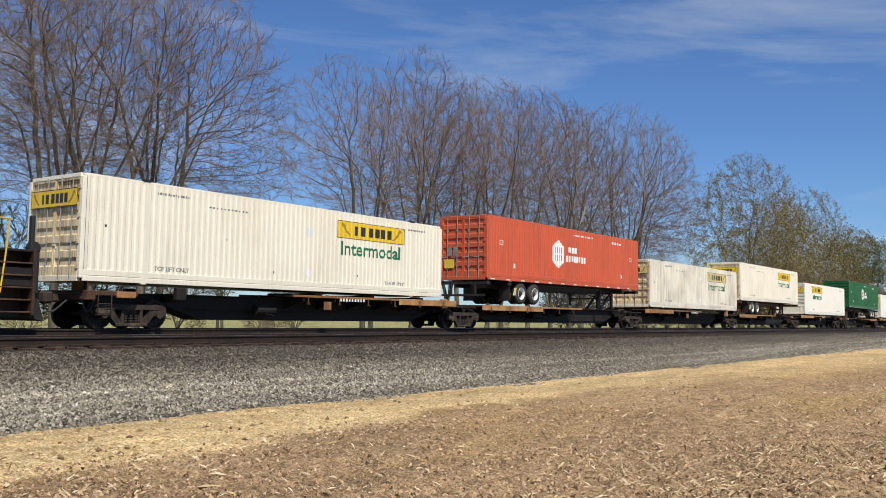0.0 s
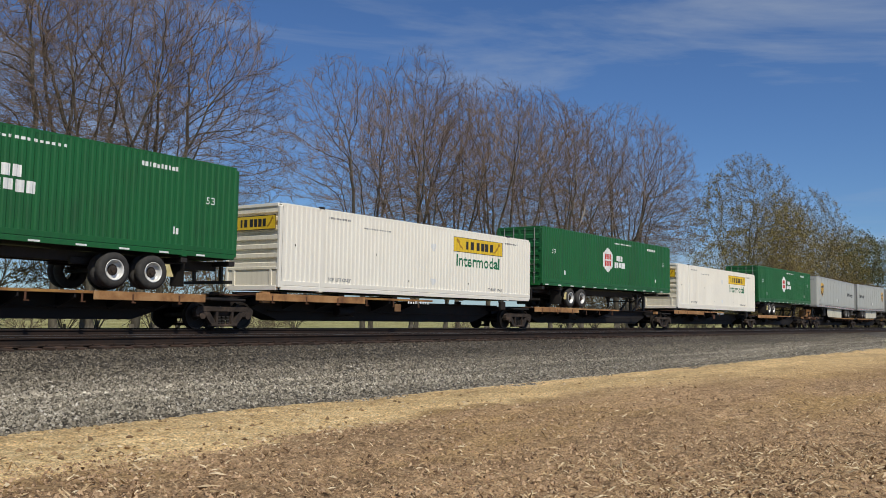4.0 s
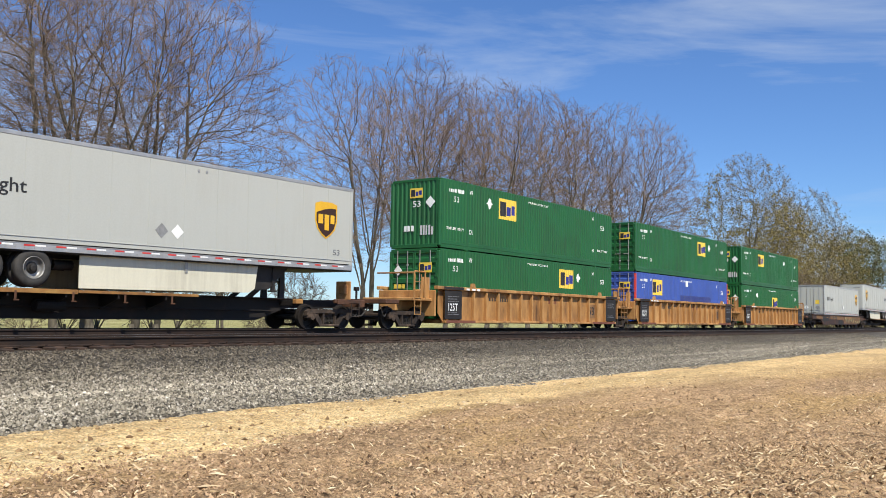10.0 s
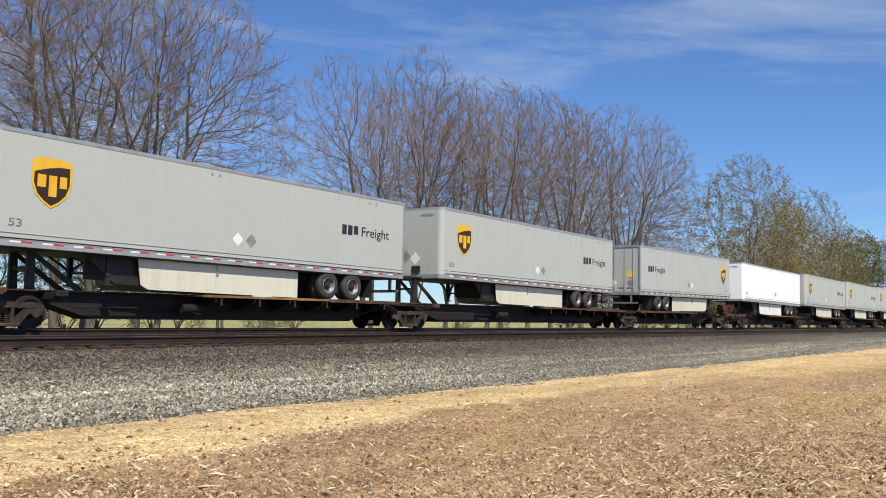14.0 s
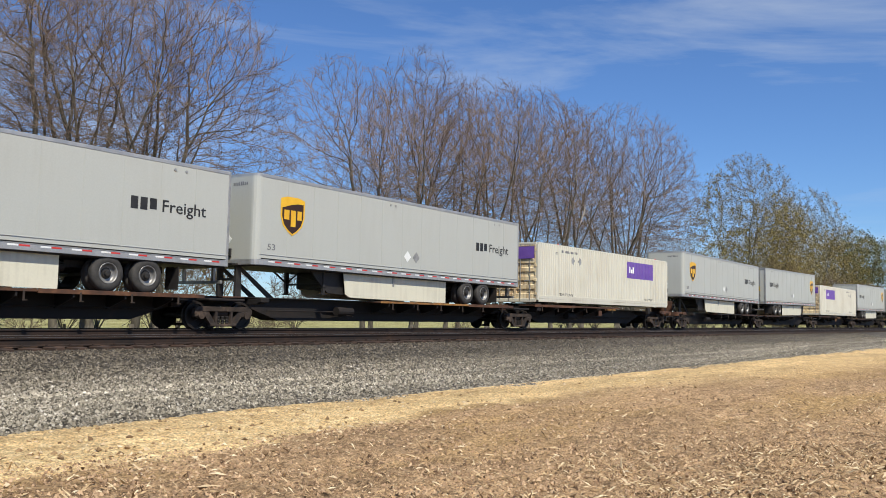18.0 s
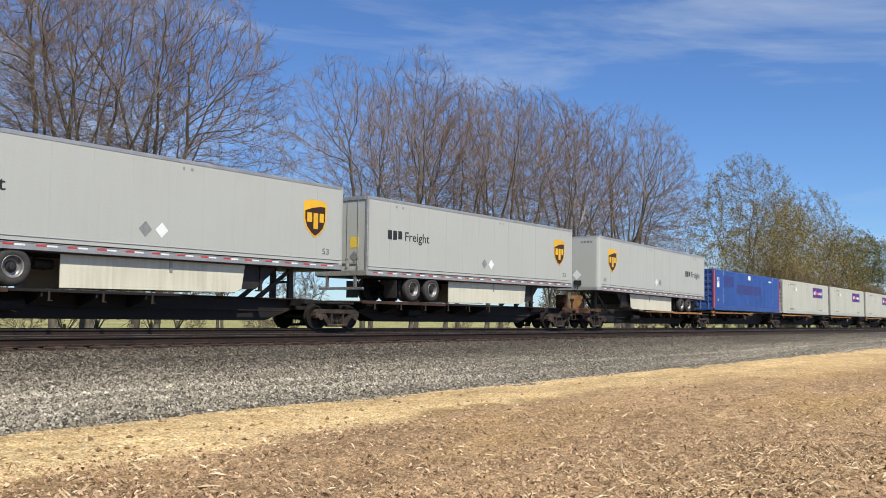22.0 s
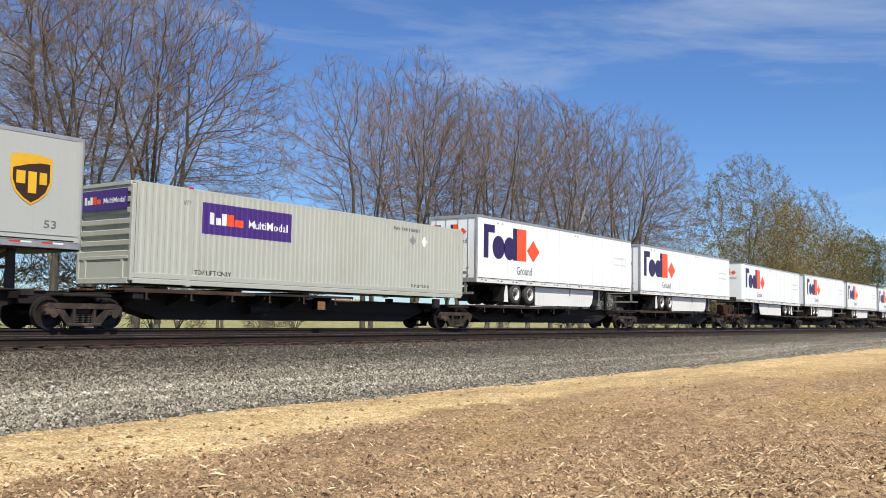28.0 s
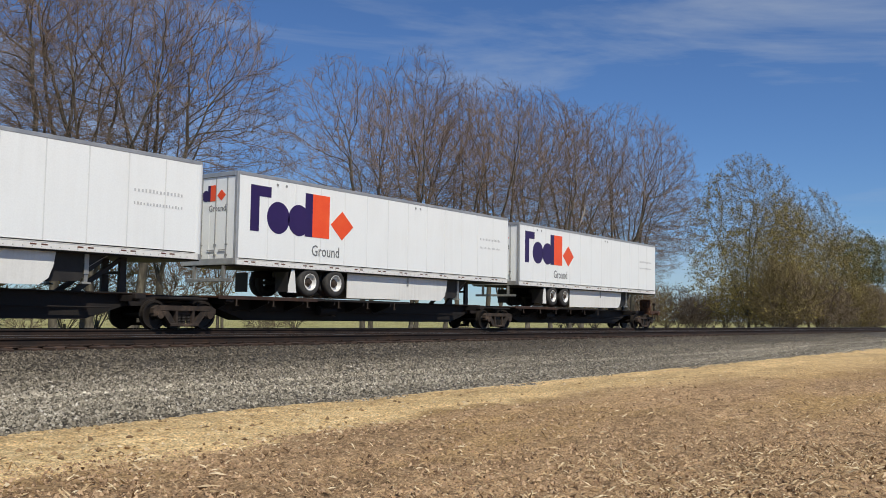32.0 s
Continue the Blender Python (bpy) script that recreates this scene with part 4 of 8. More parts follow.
def tree_meshes(seed, height, spread, low=0.25, crown_at=0.58, fork=0.35, stems=3, splay=18.0, off=0.0, buds=2600, step=0.42, kill=0.62,
                reach=4.5, twigs=1, hair=0.0068, tip=0.0064, rag=0.22, rise=0.10, leaves=0, leaf_size=0.06, leaf_low=0.0, leaf_high=1.0, girth=0.0, fluff=0.34, twig_long=1.0):
    """A tree that grows towards buds spread through its crown: limbs divide wherever buds pull apart, twigs close the rest."""
    rs = np.random.RandomState(seed)
    wood, fine, leaf = Kit(), Kit(), Kit()
    mid, bottom = height * crown_at, low * height
    # buds, thickest in the outer crown
    z = bottom + (height - bottom) * rs.rand(4 * buds) ** 0.85
    t = np.where(z > mid, (z - mid) / (height - mid), (mid - z) / (mid - bottom))
    ang = 2 * np.pi * rs.rand(4 * buds)
    lump = np.array([noise.noise(Vector((math.cos(q) * 1.5, math.sin(q) * 1.5, h * 0.25 + seed))) for q, h in zip(ang, z)])
    edge = spread * np.sqrt(np.maximum(0.0, 1 - t ** np.where(z > mid, 1.75, 2.2))) * (1 + rag * lump)
    keep = rs.rand(4 * buds) < (edge / spread) ** 1.5
    z, ang, edge = z[keep][:buds], ang[keep][:buds], edge[keep][:buds]
    rad = edge * rs.rand(len(z)) ** 0.36
    aim = np.stack([off * np.minimum(1, z / mid) + rad * np.cos(ang), rad * np.sin(ang), z], 1)
    # trunk and its rising stems
    pos, par, way = [np.array((0.0, 0.0, -0.4))], [-1], [np.array((0.0, 0.0, 1.0))]

    def run_up(at, d, length, wob, lift):
        n = max(1, int(length / step))
        for _ in range(n):
            d = d + rs.normal(0, wob, 3) + np.array((0, 0, lift))
            d = d / np.linalg.norm(d)
            pos.append(pos[at] + d * step)
            par.append(at)
            way.append(d)
            at = len(pos) - 1
        return at

    top = run_up(0, np.array((0.25 * off / height, 0, 1.0)), fork * height + 0.4, 0.018, 0.0)
    for k in range(stems):
        a = 2 * np.pi * (k + 0.5 * rs.rand()) / stems
        tilt = radians(splay * rs.uniform(0.6, 1.35)) if stems > 1 else 0.0
        d = np.array((math.cos(a) * math.sin(tilt) + 0.5 * off / height, math.sin(a) * math.sin(tilt), math.cos(tilt)))
        run_up(max(0, top - int(rs.rand() * 0.35 * fork * height / step)), d, (0.62 if stems > 1 else 0.75) * (height - fork * height) * rs.uniform(0.75, 1.05), 0.035, 0.02)
    P, D, parent = np.array(pos), np.array(way), list(par)
    near = np.full(len(aim), 1e9)
    who = np.zeros(len(aim), int)
    born, kids = 0, np.bincount(np.array(parent[1:]), minlength=len(P))
    for _ in range(90):
        for i in range(born, len(P), 400):
            blk = P[i:i + 400]
            q = ((aim[:, None] - blk[None]) ** 2).sum(2)
            j = q.argmin(1)
            m = q[np.arange(len(aim)), j]
            better = m < near
            near[better], who[better] = m[better], i + j[better]
        born = len(P)
        live = near > kill * kill
        aim, near, who = aim[live], near[live], who[live]
        pull = near < reach * reach
        if not pull.any():
            break
        s = np.zeros((len(P), 3))
        np.add.at(s, who[pull], unit(aim[pull] - P[who[pull]]))
        hot = np.nonzero((np.abs(s).sum(1) > 0) & (kids < 3))[0]
        if not len(hot):
            break
        d = unit(unit(s[hot]) + 0.8 * D[hot] + rs.normal(0, 0.05, (len(hot), 3)) + np.array((0, 0, rise)))
        P, D = np.concatenate([P, P[hot] + d * step]), np.concatenate([D, d])
        parent += hot.tolist()
        kids = np.concatenate([kids, np.zeros(len(hot), int)])
        kids[hot] += 1
    parent = np.array(parent)
    # smooth bends, then thickness by what each piece carries
    for _ in range(2):
        c, m = np.zeros_like(P), np.zeros(len(P))
        np.add.at(c, parent[1:], P[1:])
        np.add.at(m, parent[1:], 1)
        ok = (m > 0) & (parent >= 0)
        P[ok] = 0.5 * P[ok] + 0.25 * P[parent[ok]] + 0.25 * c[ok] / m[ok][:, None]
    load = np.zeros(len(P))
    for i in range(len(P) - 1, 0, -1):
        if load[i] == 0:
            load[i] = 1.0
        load[parent[i]] += load[i]
    R = tip * load ** 0.52
    if girth:
        R *= np.minimum(1.0, girth / R[0]) if R[0] > girth else 1.0
        R = np.maximum(R, tip)
    a, b, r0, r1 = P[parent[1:]], P[1:], R[parent[1:]], R[1:]
    r0 = np.minimum(r0, r1 * 1.35 + 0.002)
    big, small = r1 > 0.085, r1 <= 0.03
    bar_mesh(wood, a[big], b[big], r0[big], r1[big], 8)
    bar_mesh(wood, a[~big & ~small], b[~big & ~small], r0[~big & ~small], r1[~big & ~small], 4)
    bar_mesh(fine, a[small], b[small], np.maximum(r0[small], hair), np.maximum(r1[small], hair), 3)
    wood.tube((0, 0, -0.5), (0, 0, 0.8), R[0] * 1.55, 9, R[0] * 1.02)
    # twigs
    thin = np.nonzero((R < 0.03) & (P[:, 2] > 0.3))[0]
    ends = []
    outer = thin[load[thin] <= 4]
    for k in range(twigs + 2):
        thin = thin if k < twigs else outer
        p = P[thin] + (P[parent[thin]] - P[thin]) * rs.rand(len(thin), 1)
        d = unit(0.9 * D[thin] + (fluff if k < twigs else 1.5 * fluff) * rs.normal(0, 1, (len(thin), 3)) + np.array((0, 0, 0.25)))
        n = ((0.45 + 0.60 * rs.rand(len(thin))) * twig_long)[:, None]
        bar_mesh(fine, p, p + d * n, np.full(len(p), hair), np.zeros(len(p)), 3)
        ends.append(p + d * n * rs.uniform(0.4, 1.0, (len(p), 1)))
        p = p + d * n * rs.uniform(0.2, 0.6, (len(p), 1))
        q = p + unit(d + 0.45 * rs.normal(0, 1, d.shape) + np.array((0, 0, 0.15))) * n * rs.uniform(0.35, 0.65, (len(p), 1))
        bar_mesh(fine, p, q, np.full(len(p), 0.85 * hair), np.zeros(len(p)), 3)
    if leaves:
        e = np.concatenate(ends * math.ceil(leaves))
        e = e + rs.normal(0, 0.22 if leaves > 1 else 0.05, e.shape)
        e = e[(e[:, 2] > leaf_low * height) & (e[:, 2] < leaf_high * height)]
        e = e[rs.rand(len(e)) < leaves / math.ceil(leaves) * np.clip(1.25 - (e[:, 2] / height - leaf_low) / (leaf_high - leaf_low + 1e-6), 0.1, 1.0)]
        u = unit(rs.normal(0, 1, (len(e), 3))) * (leaf_size * rs.uniform(0.6, 1.4, (len(e), 1)))
        v = unit(np.cross(u, rs.normal(0, 1, (len(e), 3)))) * (leaf_size * rs.uniform(0.4, 0.8, (len(e), 1)))
        e = e + rs.normal(0, 0.08, e.shape)
        leaf.v.extend(map(tuple, np.stack([e - u, e + v, e + u, e - v], 1).reshape(-1, 3).tolist()))
        leaf.f.extend((4 * i, 4 * i + 1, 4 * i + 2, 4 * i + 3) for i in range(len(e)))
    return wood, fine, leaf


def tree_model(name, label, category, twig="twig", leafmat=None, **how):
    wood, fine, leaf = tree_meshes(**how)
    t = thing(name, pose(0, 0, 0), label, category, "trees behind the railway")
    part("trunk", wood.mesh("trunk", True), "bark", t, "grey brown trunk and limbs")
    part("crown", fine, twig, t, "bare crown of fine branches" if not leafmat else "crown of budding branches")
    if leafmat:
        part("foliage", leaf, leafmat, t, "sparse young leaves")
    return t


PLANTED = set()


def plant(model, x, y, turn, size=1.0, label=""):
    """The first use moves the model itself, later ones copy it."""
    m = pose(x, y, FIELD_Z + 0.1, 0, 0, turn)
    ob = copy_thing(model, m) if model.name in PLANTED else model
    PLANTED.add(model.name)
    ob.matrix_basis = m @ Matrix.Diagonal((size, size, size, 1))
    if label:
        ob["label"] = label
    return ob


def trees():
    bare = "tall bare deciduous tree with a domed crown of twigs"
    slim = "tall bare tree with a slender upright crown"
    broad = tree_model("tree", bare, "tree", seed=11, height=21.0, spread=7.6, low=0.20, crown_at=0.55, fork=0.34, stems=6, splay=27, buds=3300, step=0.42, kill=0.60, tip=0.0070)
    broad2 = tree_model("tree", bare, "tree", seed=23, height=21.0, spread=7.2, low=0.24, crown_at=0.56, fork=0.26, stems=6, splay=25, buds=3100, step=0.42, kill=0.60, tip=0.0078, hair=0.0075)
    slim1 = tree_model("tree", slim, "tree", seed=37, height=20.5, spread=5.2, low=0.30, crown_at=0.62, fork=0.30, stems=5, splay=19, buds=2200, step=0.42, kill=0.58, rise=0.13, tip=0.0078, hair=0.0075)
    slim2 = tree_model("tree", slim, "tree", seed=41, height=20.5, spread=4.8, low=0.32, crown_at=0.64, fork=0.16, stems=4, splay=14, buds=2000, step=0.42, kill=0.58, rise=0.13, tip=0.0078, hair=0.0075)
    side = tree_model("tree", "tall bare tree whose crown leans to the open side", "tree", seed=59, height=20.5, spread=5.6, low=0.22, crown_at=0.52, fork=0.20, stems=5, splay=19, off=2.4, buds=2600, step=0.42, kill=0.60, rise=0.12, tip=0.0078, hair=0.0072)
    olive = tree_model("tree", "deciduous tree with olive young leaves", "tree", "twig_olive", "leaf_olive", seed=53, height=24.0, spread=8.2, low=0.04, crown_at=0.42, fork=0.08, stems=6, splay=20, buds=3400, step=0.5, kill=0.68, hair=0.0125, tip=0.0062, twigs=1, rag=0.5, rise=0.10, fluff=0.5, leaves=2.7, leaf_size=0.115, leaf_high=1.0)
    green = tree_model("tree", "broad tree in dense spring green leaf", "tree", "twig_olive", "leaf_green", seed=67, height=20.0, spread=7.0, low=0.42, crown_at=0.70, fork=0.30, stems=4, splay=24, buds=1300, step=0.55, kill=0.8, hair=0.014, tip=0.009, twigs=1, rag=0.9, fluff=0.8, leaves=2.0, leaf_size=0.18, leaf_low=0.35, leaf_high=1.3)
    brush = tree_model("shrub", "brown leafless brush beside the railway", "shrub", "twig_brush", seed=71, height=6.8, spread=3.2, low=0.04, crown_at=0.5, fork=0.02, stems=7, splay=28, buds=440, step=0.40, kill=0.58, hair=0.019, tip=0.009, twigs=1, twig_long=1.3, rag=0.6, rise=0.2, girth=0.09)
    budding = tree_model("shrub", "olive budding brush beside the railway", "shrub", "twig_olive", "leaf_olive", seed=83, height=8.0, spread=3.4, low=0.04, crown_at=0.5, fork=0.02, stems=7, splay=26, buds=440, step=0.42, kill=0.62, hair=0.019, tip=0.009, twigs=1, twig_long=1.3, rag=0.6, rise=0.2, girth=0.10, leaves=0.35, leaf_size=0.11)
    # left group
    plant(broad2, 16.2, 41.5, 40, 1.0)
    plant(side, 24.4, 40.5, 170, 1.05)
    plant(slim1, 26.0, 40.0, 20, 1.08)
    plant(slim2, 27.6, 43.0, 130, 1.05)
    plant(broad, 28.9, 40.5, 100, 1.0)
    plant(side, 31.4, 42.0, -60, 0.95)
    # low trees in the gap
    plant(side, 45.5, 53.0, 60, 0.56)
    plant(broad2, 51.0, 60.0, 30, 0.56)
    # middle row
    plant(side, 47.0, 40.5, 175, 0.93)
    plant(slim1, 49.6, 42.0, 80, 0.90)
    plant(slim2, 53.0, 40.5, 15, 1.05)
    plant(slim1, 55.0, 42.5, 200, 0.98)
    plant(slim1, 58.4, 40.5, 320, 0.99)
    plant(slim2, 60.2, 43.0, 75, 1.02)
    plant(slim1, 62.6, 40.5, 110, 1.06)
    plant(slim2, 65.6, 41.0, 215, 1.04)
    plant(slim1, 69.2, 40.5, 250, 1.08)
    plant(slim2, 73.3, 40.5, 300, 1.10)
    host = plant(slim1, 78.0, 41.0, 15, 1.09)
    snag = Kit().tube((78.2, 40.3, 9.2), (79.4, 40.2, 10.9), 0.10, 7, 0.07).tube((79.4, 40.2, 10.9), (79.9, 40.2, 12.3), 0.07, 7, 0.015).tube((79.2, 40.2, 10.7), (79.9, 40.1, 10.9), 0.04, 6, 0.012)
    part("broken_limb", snag, "snag", host, "bleached broken limb caught in the crown", host.matrix_basis.inverted())
    plant(slim2, 82.5, 42.0, 160, 1.12)
    plant(broad2, 87.7, 40.5, 70, 1.16)
    plant(side, 92.5, 41.0, -20, 1.17)
    plant(broad, 96.0, 43.0, 200, 0.98)
    # right group
    plant(olive, 130.5, 40.0, 0, 1.08)
    plant(olive, 146.0, 41.0, 130, 0.92)
    plant(olive, 160.0, 39.0, 250, 1.02)
    plant(olive, 178.0, 42.0, 45, 0.84)
    plant(green, 203.0, 39.0, 0, 1.04)
    plant(green, 217.0, 41.0, 90, 1.0)
    # brush at the foot of the trees
    rnd = random.Random(9)
    for i in range(56):
        x, y = 99 + 2.4 * i + rnd.uniform(-2, 2), rnd.uniform(33, 46)
        far = 14.0 if x < 122 else 0.0
        plant(budding if i % 2 else brush, x, y + far, rnd.uniform(0, 360), rnd.uniform(0.75, 1.15) * (1.0 if far else 1.2))
    for x, y, s in ((15.5, 43.0, 0.9), (19.5, 46.0, 1.1), (24.5, 48.0, 1.0), (29.0, 47.0, 0.85), (33.0, 50.0, 1.1), (38.5, 52.0, 0.9), (43.0, 55.0, 1.0), (50.0, 50.0, 0.8)):
        plant(brush if s < 1 else budding, x, y, rnd.uniform(0, 360), s)
    for x, y, s in ((14.0, 38.0, 0.3), (18.5, 40.0, 0.24), (22.0, 39.0, 0.26), (35.0, 43.0, 0.2), (39.0, 42.0, 0.3), (44.0, 46.0, 0.35), (57.0, 39.0, 0.25), (66.0, 41.0, 0.22)):
        plant(brush, x, y, rnd.uniform(0, 360), s)
    # brown thicket behind the gap in the row
    for i in range(15):
        plant(brush, 131.0 + 2.7 * i + rnd.uniform(-1, 1), rnd.uniform(52, 60), rnd.uniform(0, 360), rnd.uniform(0.75, 1.05))


def conifer():
    """A dark spruce at the field's left edge, tiers of drooping boughs with needle tufts."""
    rnd = random.Random(5)
    t = thing("conifer", pose(17.2, 37.0, FIELD_Z + 0.1), "dark green spruce with drooping boughs", "tree")
    part("trunk", Kit().tube((0, 0, -0.2), (0, 0, 12.5), 0.22, 7, 0.03), "bark", t)
    wood, tuft = Kit(), Kit()
    for i in range(46):
        z = 0.8 + 11.3 * i / 46
        reach = 2.9 * (1 - z / 12.9) + 0.25
        for j in range(7):
            a = j * 0.9 + i * 1.7 + rnd.uniform(-0.3, 0.3)
            tip = Vector((math.cos(a) * reach, math.sin(a) * reach, z - 0.18 * reach))
            wood.tube((0, 0, z), tip, 0.03, 3, 0.008)
            for s in range(9):
                c = Vector((0, 0, z)).lerp(tip, 0.2 + 0.8 * s / 9)
                for _ in range(3):
                    d = Vector((rnd.gauss(0, 1), rnd.gauss(0, 1), -0.5 + rnd.gauss(0, 0.5))).normalized() * rnd.uniform(0.18, 0.34)
                    w = d.orthogonal().normalized() * 0.045
                    tuft.add([tuple(c - w), tuple(c + w), tuple(c + d)], [(0, 1, 2)])
    part("boughs", wood, "bark", t)
    part("needles", tuft, "needle", t, "dark green needle tufts")


trees()
conifer()


# ---- the train ----
LEN, WIDE, HIGH = 16.154, 2.591, 2.896
TRAIN = []        # (thing, its place at the start)
SPINNERS = ([], [])


def ride(ob):
    TRAIN.append((ob, ob.matrix_basis.copy()))
    return ob


def load_at(x, z, tilt=0.0):
    return pose(x, SIDE_Y, z, 0, tilt, 0)


# -- containers --
def container_shell(box, body):
    """The parts that all 53-foot containers share; doors or a ribbed front wall at x = 0."""
    m = 1.98
    part("side_panel", shared("c_side", lambda: Kit().waves(0.13, m - 0.07, 0.335, 2.852, 0.008, 0.036, 0.215).waves(m + 0.07, LEN - m - 0.07, 0.335, 2.852, 0.008, 0.036, 0.215).waves(LEN - m + 0.07, LEN - 0.13, 0.335, 2.852, 0.008, 0.036, 0.215).mesh("side_panel")), body, box)
    part("side_panel", shared("c_side2", lambda: Kit().waves(0.13, LEN - 0.13, 0.18, 2.80, WIDE - 0.008, WIDE - 0.044, 0.215).mesh("side_panel")), body, box)
    part("roof", shared("c_roof", lambda: Kit().box(0.06, LEN - 0.06, 0.05, WIDE - 0.05, 2.83, 2.876, 0.01).mesh("roof")), body, box)
    part("floor", shared("c_floor", lambda: Kit().box(0.1, LEN - 0.1, 0.07, WIDE - 0.07, 0.05, 0.17, 0.01).mesh("floor")), "black", box)
    for y in (0.0, WIDE - 0.07):
        part("top_rail", shared(("c_top", y), lambda: Kit().box(0.1, LEN - 0.1, y + (0.030 if y < 1 else 0.0), y + 0.07, 2.80, HIGH - 0.006, 0.008).mesh("top_rail")), body, box)
        part("bottom_rail", shared(("c_bot", y), lambda: Kit().box(0.1, LEN - 0.1, y, y + 0.07, 0.03, 0.165, 0.008).box(0.1, LEN - 0.1, y + 0.014, y + 0.06, 0.165, 0.185).box(0.1, LEN - 0.1, y + 0.003, y + 0.06, 0.185, 0.335, 0.006).mesh("bottom_rail")), body, box)
    for x in (0.0, LEN - 0.13):
        for y in (0.0, WIDE - 0.13):
            part("corner_post", shared(("c_post", x, y), lambda: Kit().box(x, x + 0.13, y, y + 0.13, 0.1, 2.80, 0.02).mesh("corner_post")), body, box)
    for x in (m - 0.07, LEN - m - 0.07):
        for y in (-0.002, WIDE - 0.098):
            part("stacking_post", shared(("c_mid", x, y), lambda: Kit().box(x, x + 0.14, y, y + 0.10, 0.0, HIGH - 0.02, 0.012).mesh("stacking_post")), body, box)
            part("corner_casting", shared(("c_cast", x, y), lambda: Kit().box(x - 0.02, x + 0.16, y - 0.003, y + 0.16, HIGH - 0.02, HIGH + 0.012, 0.008).mesh("corner_casting")), body, box)
            part("corner_casting", shared(("c_foot", x, y), lambda: Kit().box(x - 0.02, x + 0.16, y - 0.003, y + 0.16, -0.004, 0.11, 0.01).mesh("corner_casting")), body, box)
    part("front_wall", shared("c_front", lambda: Kit().waves(0.13, WIDE - 0.13, 0.18, 2.80, LEN - 0.01, LEN - 0.045, 0.23, "y").box(LEN - 0.1, LEN - 0.01, 0.13, WIDE - 0.13, 2.80, 2.88, 0.01).box(LEN - 0.1, LEN - 0.01, 0.13, WIDE - 0.13, 0.03, 0.18, 0.01).mesh("front_wall")), body, box)
    part("end_sill", shared("c_sill", lambda: Kit().box(0.0, 0.12, 0.13, WIDE - 0.13, 0.02, 0.18, 0.01).mesh("end_sill")), body, box)
    part("end_header", shared("c_head", lambda: Kit().box(0.0, 0.12, 0.13, WIDE - 0.13, 2.78, 2.89, 0.01).mesh("end_header")), body, box)


def container_doors(box, body, rods="galv"):
    """Two ribbed doors with locking bars at x = 0."""
    for n, (y0, y1) in enumerate(((0.135, WIDE / 2 - 0.008), (WIDE / 2 + 0.008, WIDE - 0.135))):
        door = part("door", shared(("c_door", n), lambda: Kit().ribs(y0 + 0.06, y1 - 0.06, 0.24, 2.72, 0.020, 0.062, 0.415).box(0.012, 0.07, y0, y0 + 0.06, 0.18, 2.78, 0.008).box(0.012, 0.07, y1 - 0.06, y1, 0.18, 2.78, 0.008).box(0.012, 0.07, y0 + 0.06, y1 - 0.06, 0.18, 0.24).box(0.012, 0.07, y0 + 0.06, y1 - 0.06, 2.72, 2.78).mesh("door")), body, box)
        for f in (0.27, 0.73):
            y = y0 + (y1 - y0) * f
            part("locking_bar", shared(("c_rod", n, f), lambda: Kit().cyl((-0.005, y, 0.10), "z", 0.019, 2.72, 8).box(-0.02, 0.02, y - 0.05, y + 0.05, 0.60, 0.66, 0.006).box(-0.02, 0.02, y - 0.05, y + 0.05, 2.2, 2.26, 0.006).mesh("locking_bar")), rods, door)
            part("handle", shared(("c_hand", n, f), lambda: Kit().box(-0.035, -0.015, y - 0.03, y + 0.30, 1.02, 1.06, 0.008).mesh("handle")), rods, door)
        yh = y0 if n == 0 else y1
        for z in (0.35, 1.0, 1.7, 2.45):
            part("hinge", shared(("c_hinge", n, z), lambda: Kit().box(-0.012, 0.012, yh - 0.07, yh + 0.07, z, z + 0.14, 0.01).mesh("hinge")), body, door)


def container_ribbed_end(box, body):
    """A front wall pressed into deep level ribs, between a header and a plain lower sheet."""
    part("end_wall", shared("c_ribbed", lambda: Kit().ribs(0.13, WIDE - 0.13, 0.80, 2.60, 0.012, 0.085, 0.30).box(0.03, 0.08, 0.13, WIDE - 0.13, 0.18, 0.80).box(0.03, 0.08, 0.13, WIDE - 0.13, 2.60, 2.78).mesh("end_wall")), body, box, "end wall with deep level ribs")
    part("end_beam", shared("c_endbeam", lambda: Kit().box(0.0, 0.05, 0.13, WIDE - 0.13, 0.70, 0.80, 0.01).box(0.0, 0.05, 0.35, 0.47, 0.18, 0.70, 0.01).box(0.0, 0.05, WIDE - 0.47, WIDE - 0.35, 0.18, 0.70, 0.01).mesh("end_beam")), body, box)


def container_blind_end(box, body):
    part("end_wall", shared("c_blind", lambda: Kit().add([(x, y, z) for x, y, z in Kit().waves(0.13, WIDE - 0.13, 0.18, 2.80, 0.01, 0.05, 0.23, "y").v], [q[::-1] for q in Kit().waves(0.13, WIDE - 0.13, 0.18, 2.80, 0.01, 0.05, 0.23, "y").f]).mesh("end_wall")), body, box)


def sign_text(box, words, x0, x1, z0, z1, ink, name="lettering", y=-0.006):
    return part(name, lettering(words, x1 - x0, z1 - z0), ink, box, at=pose(x0, y, z0))


